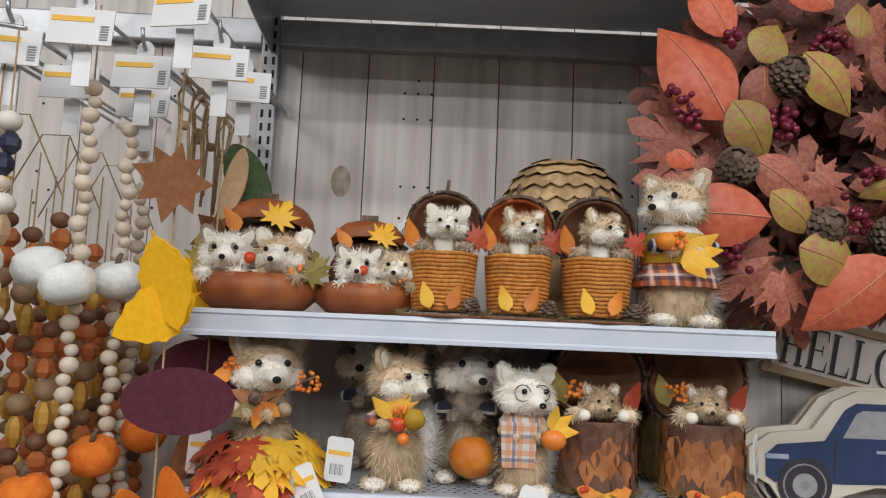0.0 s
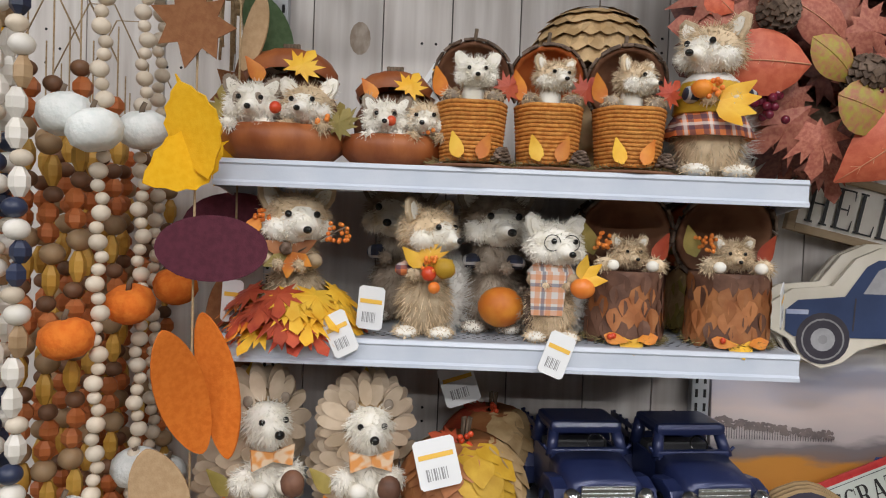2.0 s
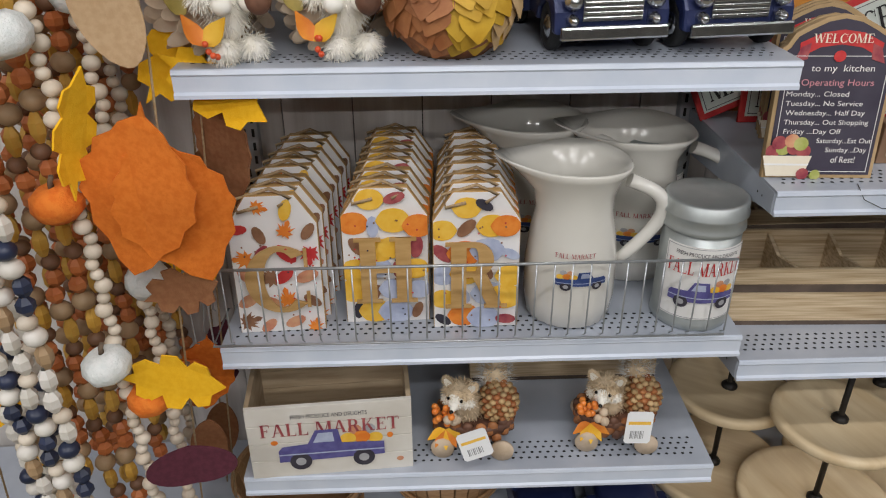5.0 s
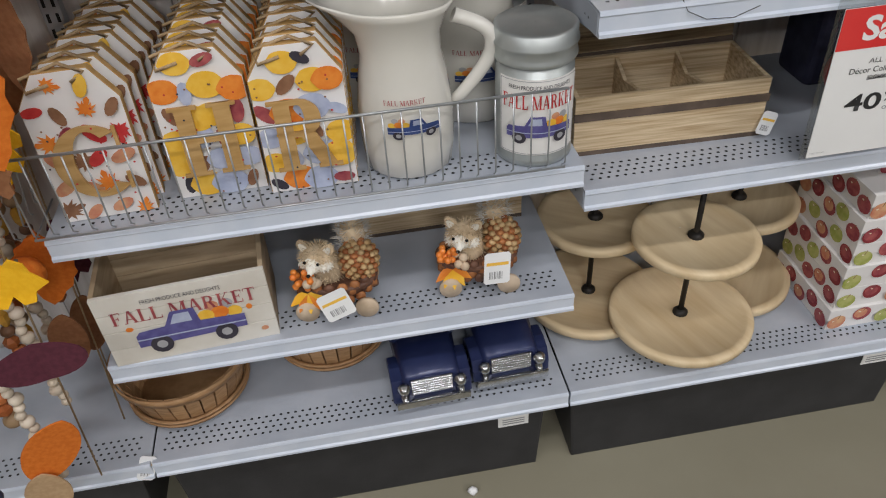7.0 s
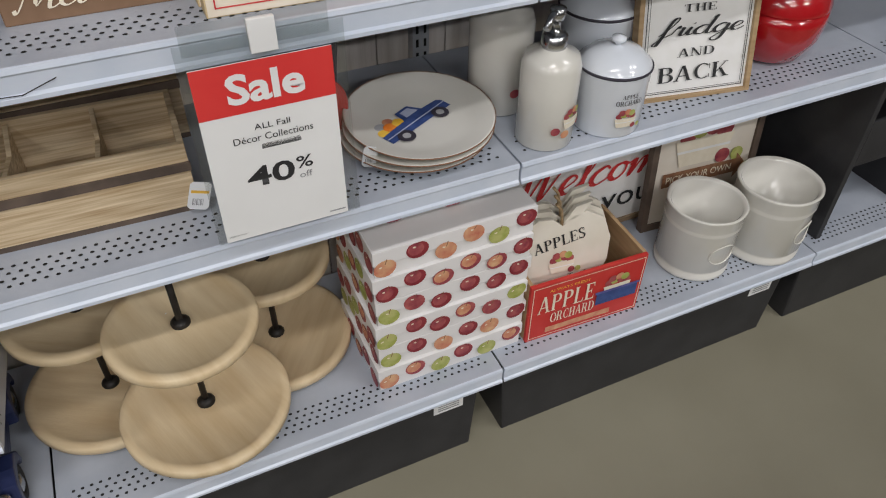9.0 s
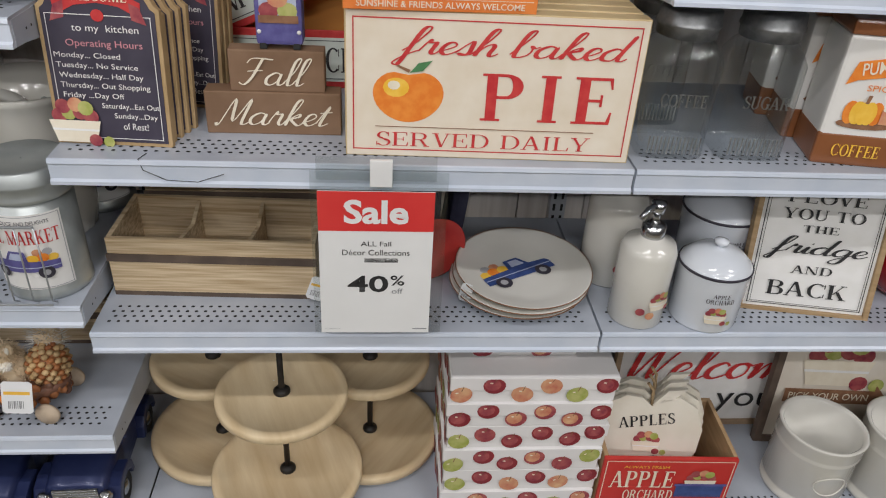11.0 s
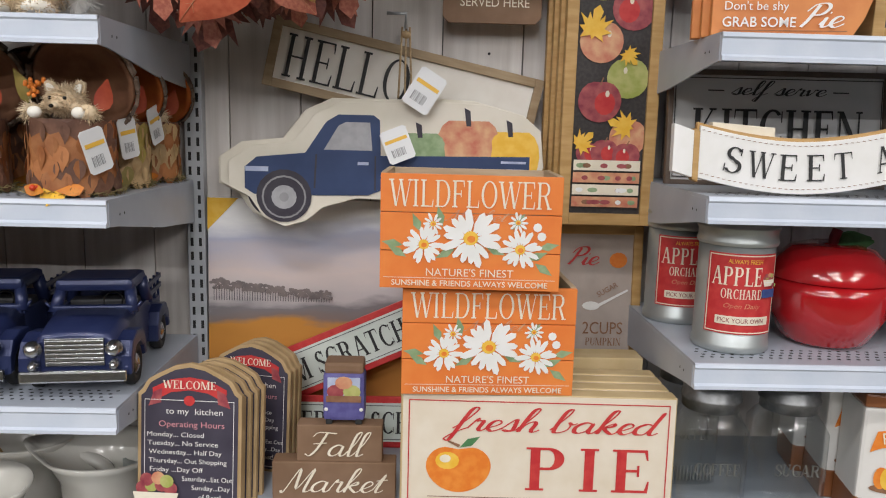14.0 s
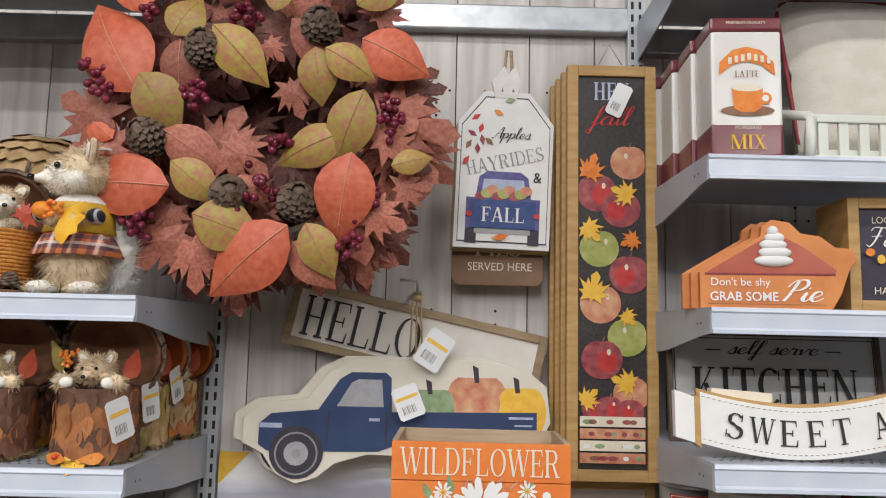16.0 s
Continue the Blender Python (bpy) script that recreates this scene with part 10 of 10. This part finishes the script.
# bottom deck of bay three
ap_c = crate("apple_crate", 0.252, 0.165, 0.148, pose(1.462, 1.115, DECK, 0, 0, -2), surf("red_crate_print", (0.55, 0.03, 0.025), (0.62, 0.05, 0.04), 14, 0.55), surf("kraft_crate_wood", (0.42, 0.27, 0.14), (0.50, 0.33, 0.18), 12, 0.65, stretch=(1, 1, 8)), "red apple orchard crate of slatted wood", "crate", slats=2)
prints(ap_c, border(-0.121, 0.006, 0.121, 0.142, 0.0016, P_CREAM), y=-0.0004)
words("ALWAYS FRESH", 0.007, P_YELLOW, ap_c, pose(-0.045, -0.0016, 0.128), 0.085)
words("APPLE", 0.044, P_CREAM, ap_c, pose(-0.048, -0.0016, 0.095), 0.122, style="serif")
words("ORCHARD", 0.026, P_CREAM, ap_c, pose(-0.030, -0.0016, 0.053), 0.096, style="serif")
prints(ap_c, [(rect(-0.085, 0.014, 0.06, 0.028), P_PEACH)] + shift(fruit_basket(0.062), 0.064, 0.068) + [(rect(0.020, 0.050, 0.112, 0.080), P_BLUE), (rect(0.016, 0.080, 0.116, 0.086), P_VIOLET)], y=-0.0006)
APL = [(0.0, 0.165), (0.02, 0.182), (0.05, 0.186), (0.085, 0.165), (0.102, 0.12), (0.098, 0.07), (0.075, 0.02), (0.045, 0.0), (-0.045, 0.0), (-0.075, 0.02), (-0.098, 0.07), (-0.102, 0.12), (-0.085, 0.165), (-0.05, 0.186), (-0.02, 0.182)]
for k in range(3):
    e = thing("apple_board", pose(1.425 + 0.010 * k, 1.150 + 0.022 * k, DECK + 0.056, -10, 0, -6), "cream apple-shaped serving board with printed basket", "board", "apple boards")
    part("board", prism_bm(APL, 0.012, 0.001), CREAMEDGE, e)
    part("leaf_cutout", prism_bm([(0.0, 0.168), (0.025, 0.20), (0.06, 0.205), (0.035, 0.18)], 0.010, 0.001), CREAMEDGE, e)
    part("stem_cord", tube_bm([(0, 0.004, 0.165), (-0.004, 0.0, 0.20), (-0.015, 0.0, 0.215)], 0.003, 6), STRING, e)
    if k == 0:
        words("APPLES", 0.024, INK, e, pose(-0.006, -0.001, 0.135) @ pose(0, 0, 0, 0, -10, 0), 0.105, style="serif")
        prints(e, shift(fruit_basket(0.055), 0.0, 0.065), y=-0.0004)
        words("Fresh", 0.016, INK, e, pose(0.03, -0.001, 0.105 - 0.055), 0.045, shear=0.3, style="script")


def crock(m):
    e = thing("ceramic_crock", m, "cream ceramic utensil crock with embossed oval", "crock", "cream crocks")
    wob = lambda a, z: 1 + 0.004 * math.sin(9 * a + z * 60)
    part("pot", lathe_bm([(0.001, 0.0), (0.070, 0.0), (0.074, 0.004), (0.074, 0.012), (0.070, 0.016), (0.070, 0.022), (0.074, 0.026), (0.073, 0.112), (0.075, 0.116), (0.073, 0.120), (0.075, 0.124), (0.074, 0.145), (0.077, 0.150), (0.073, 0.152), (0.067, 0.145), (0.066, 0.02), (0.001, 0.012)], 56, wob=wob), CERAMIC, e)
    em = part("embossed_oval", tube_bm([(0.0745 * math.sin(0.4 * math.cos(a)), -0.0745 * math.cos(0.4 * math.cos(a)), 0.068 + 0.022 * math.sin(a)) for a in [2 * math.pi * i / 28 for i in range(28)]], 0.0016, 5, closed=True), CERAMIC, e)
    return e


BROAD = Matrix.Diagonal((1.07, 1.07, 1.07, 1))
c0 = crock(pose(1.787, 1.185, DECK) @ BROAD)
copy_thing(c0, pose(1.960, 1.165, DECK, 0, 0, 20) @ BROAD)
ws = framed("welcome_sign", 0.46, 0.36, 0.016, pose(1.645, 1.345, DECK, -3, 0, 0), P_WHITE, surf("weathered_oak_frame", (0.30, 0.20, 0.12), (0.38, 0.27, 0.17), 14, 0.65), 0.012, "white sign in weathered frame lettered in red and black", "sign")
words("Welcome", 0.100, P_RED, ws, pose(0.0, 0.0035, 0.175), 0.40, shear=0.3, style="script", weight=1.3)
words("you", 0.056, INK, ws, pose(0.075, 0.0035, 0.060), 0.13)
ps3 = framed("pick_sign", 0.28, 0.36, 0.018, pose(1.875, 1.285, DECK, -5, 0, -4), surf("cream_sign_paper", (0.70, 0.63, 0.53), (0.77, 0.71, 0.62), 10, 0.6), DARKWOOD, 0.016, "cream sign with fruit basket and brown arrow", "sign")
prints(ps3, shift(fruit_basket(0.15), -0.01, 0.155) + [([(-0.105, 0.110), (0.085, 0.110), (0.085, 0.095), (0.115, 0.127), (0.085, 0.160), (0.085, 0.145), (-0.105, 0.145)], P_BROWN)], y=0.0045)
words("PICK YOUR OWN", 0.017, P_CREAM, ps3, pose(-0.01, 0.0015, 0.1275), 0.17, bold=0.01)
# bay four: a black crate shelf
e = thing("black_crate", pose(2.235, 1.115, DECK), "black painted wooden display crate", "crate")
for sx in (-1, 1):
    part("side", box_bm(0.016, 0.26, 0.40, sx * 0.142, 0.13, 0, 0.002), BLACK, e)
part("top", box_bm(0.27, 0.26, 0.014, 0, 0.13, 0.386, 0.002), BLACK, e)
part("shelf_board", box_bm(0.268, 0.25, 0.012, 0, 0.13, 0.19, 0.002), BLACK, e)
part("back", box_bm(0.268, 0.01, 0.38, 0, 0.254, 0.004), BLACK, e)
part("front_panel", box_bm(0.268, 0.008, 0.10, 0, 0.004, 0.205, 0.001), BLACK, e)
# scrap of paper on the floor
tagged(obj("paper_scrap", ball_bm(0.011, 0.009, 0.008, 0.290, 1.062, 0.008, 8, 6, 0.5), PAPER), "small crumpled white paper scrap on the floor", "litter")
e = thing("storage_bin", pose((X[0] + X[1]) / 2 - 0.012, 1.106, 0), "black plastic storage bin under the bottom shelf", "bin", "bins under shelves")
part("tub", prism_bm([(-0.352, 0.0), (0.352, 0.0), (0.366, 0.198), (-0.366, 0.198)], 0.34, 0.006), BLACK, e)
shelf(X[0], X[1], DECK, front=1.082, side_l=False, side_r=False)

# knotted jute hangers behind the felt garlands
e = thing("jute_hanger_bundle", pose(-0.325, 1.10, 1.98), "bundle of knotted jute cords hanging from a peg hook", "cord")
part("peg_rod", tube_bm([(0.0, -0.01, 0.022), (0.0, BACK - 1.115, 0.030)], 0.003, 6), STEEL, e)
for k in range(7):
    y, x = 0.02 + 0.042 * k, 0.006 * math.sin(k * 2.1)
    c = part("cord", tube_bm([(x - 0.010, y, -0.14), (x - 0.006, y, -0.045), (x - 0.011, y, 0.0), (x, y, 0.020), (x + 0.011, y, 0.0), (x + 0.006, y, -0.045), (x + 0.012, y, -0.13)], 0.0022, 6), STRING, e)
    part("knot", ball_bm(0.008, 0.007, 0.007, x, y, -0.045, 9, 6, 0.25), STRING, c)
    part("knot", ball_bm(0.006, 0.006, 0.005, x, y, 0.018, 9, 6, 0.25), STRING, c)
# a loose thread over the shelf edge
tagged(obj("loose_thread", tube_bm([(0.612, 1.112, ZD2 + 0.001), (0.606, 1.094, ZD2 + 0.001), (0.612, 1.0885, ZD2 - 0.012), (0.640, 1.0885, ZD2 - 0.026), (0.680, 1.0885, ZD2 - 0.028), (0.714, 1.0885, ZD2 - 0.016)], 0.0006, 5), INK), "thin dark thread caught on the shelf edge", "thread")
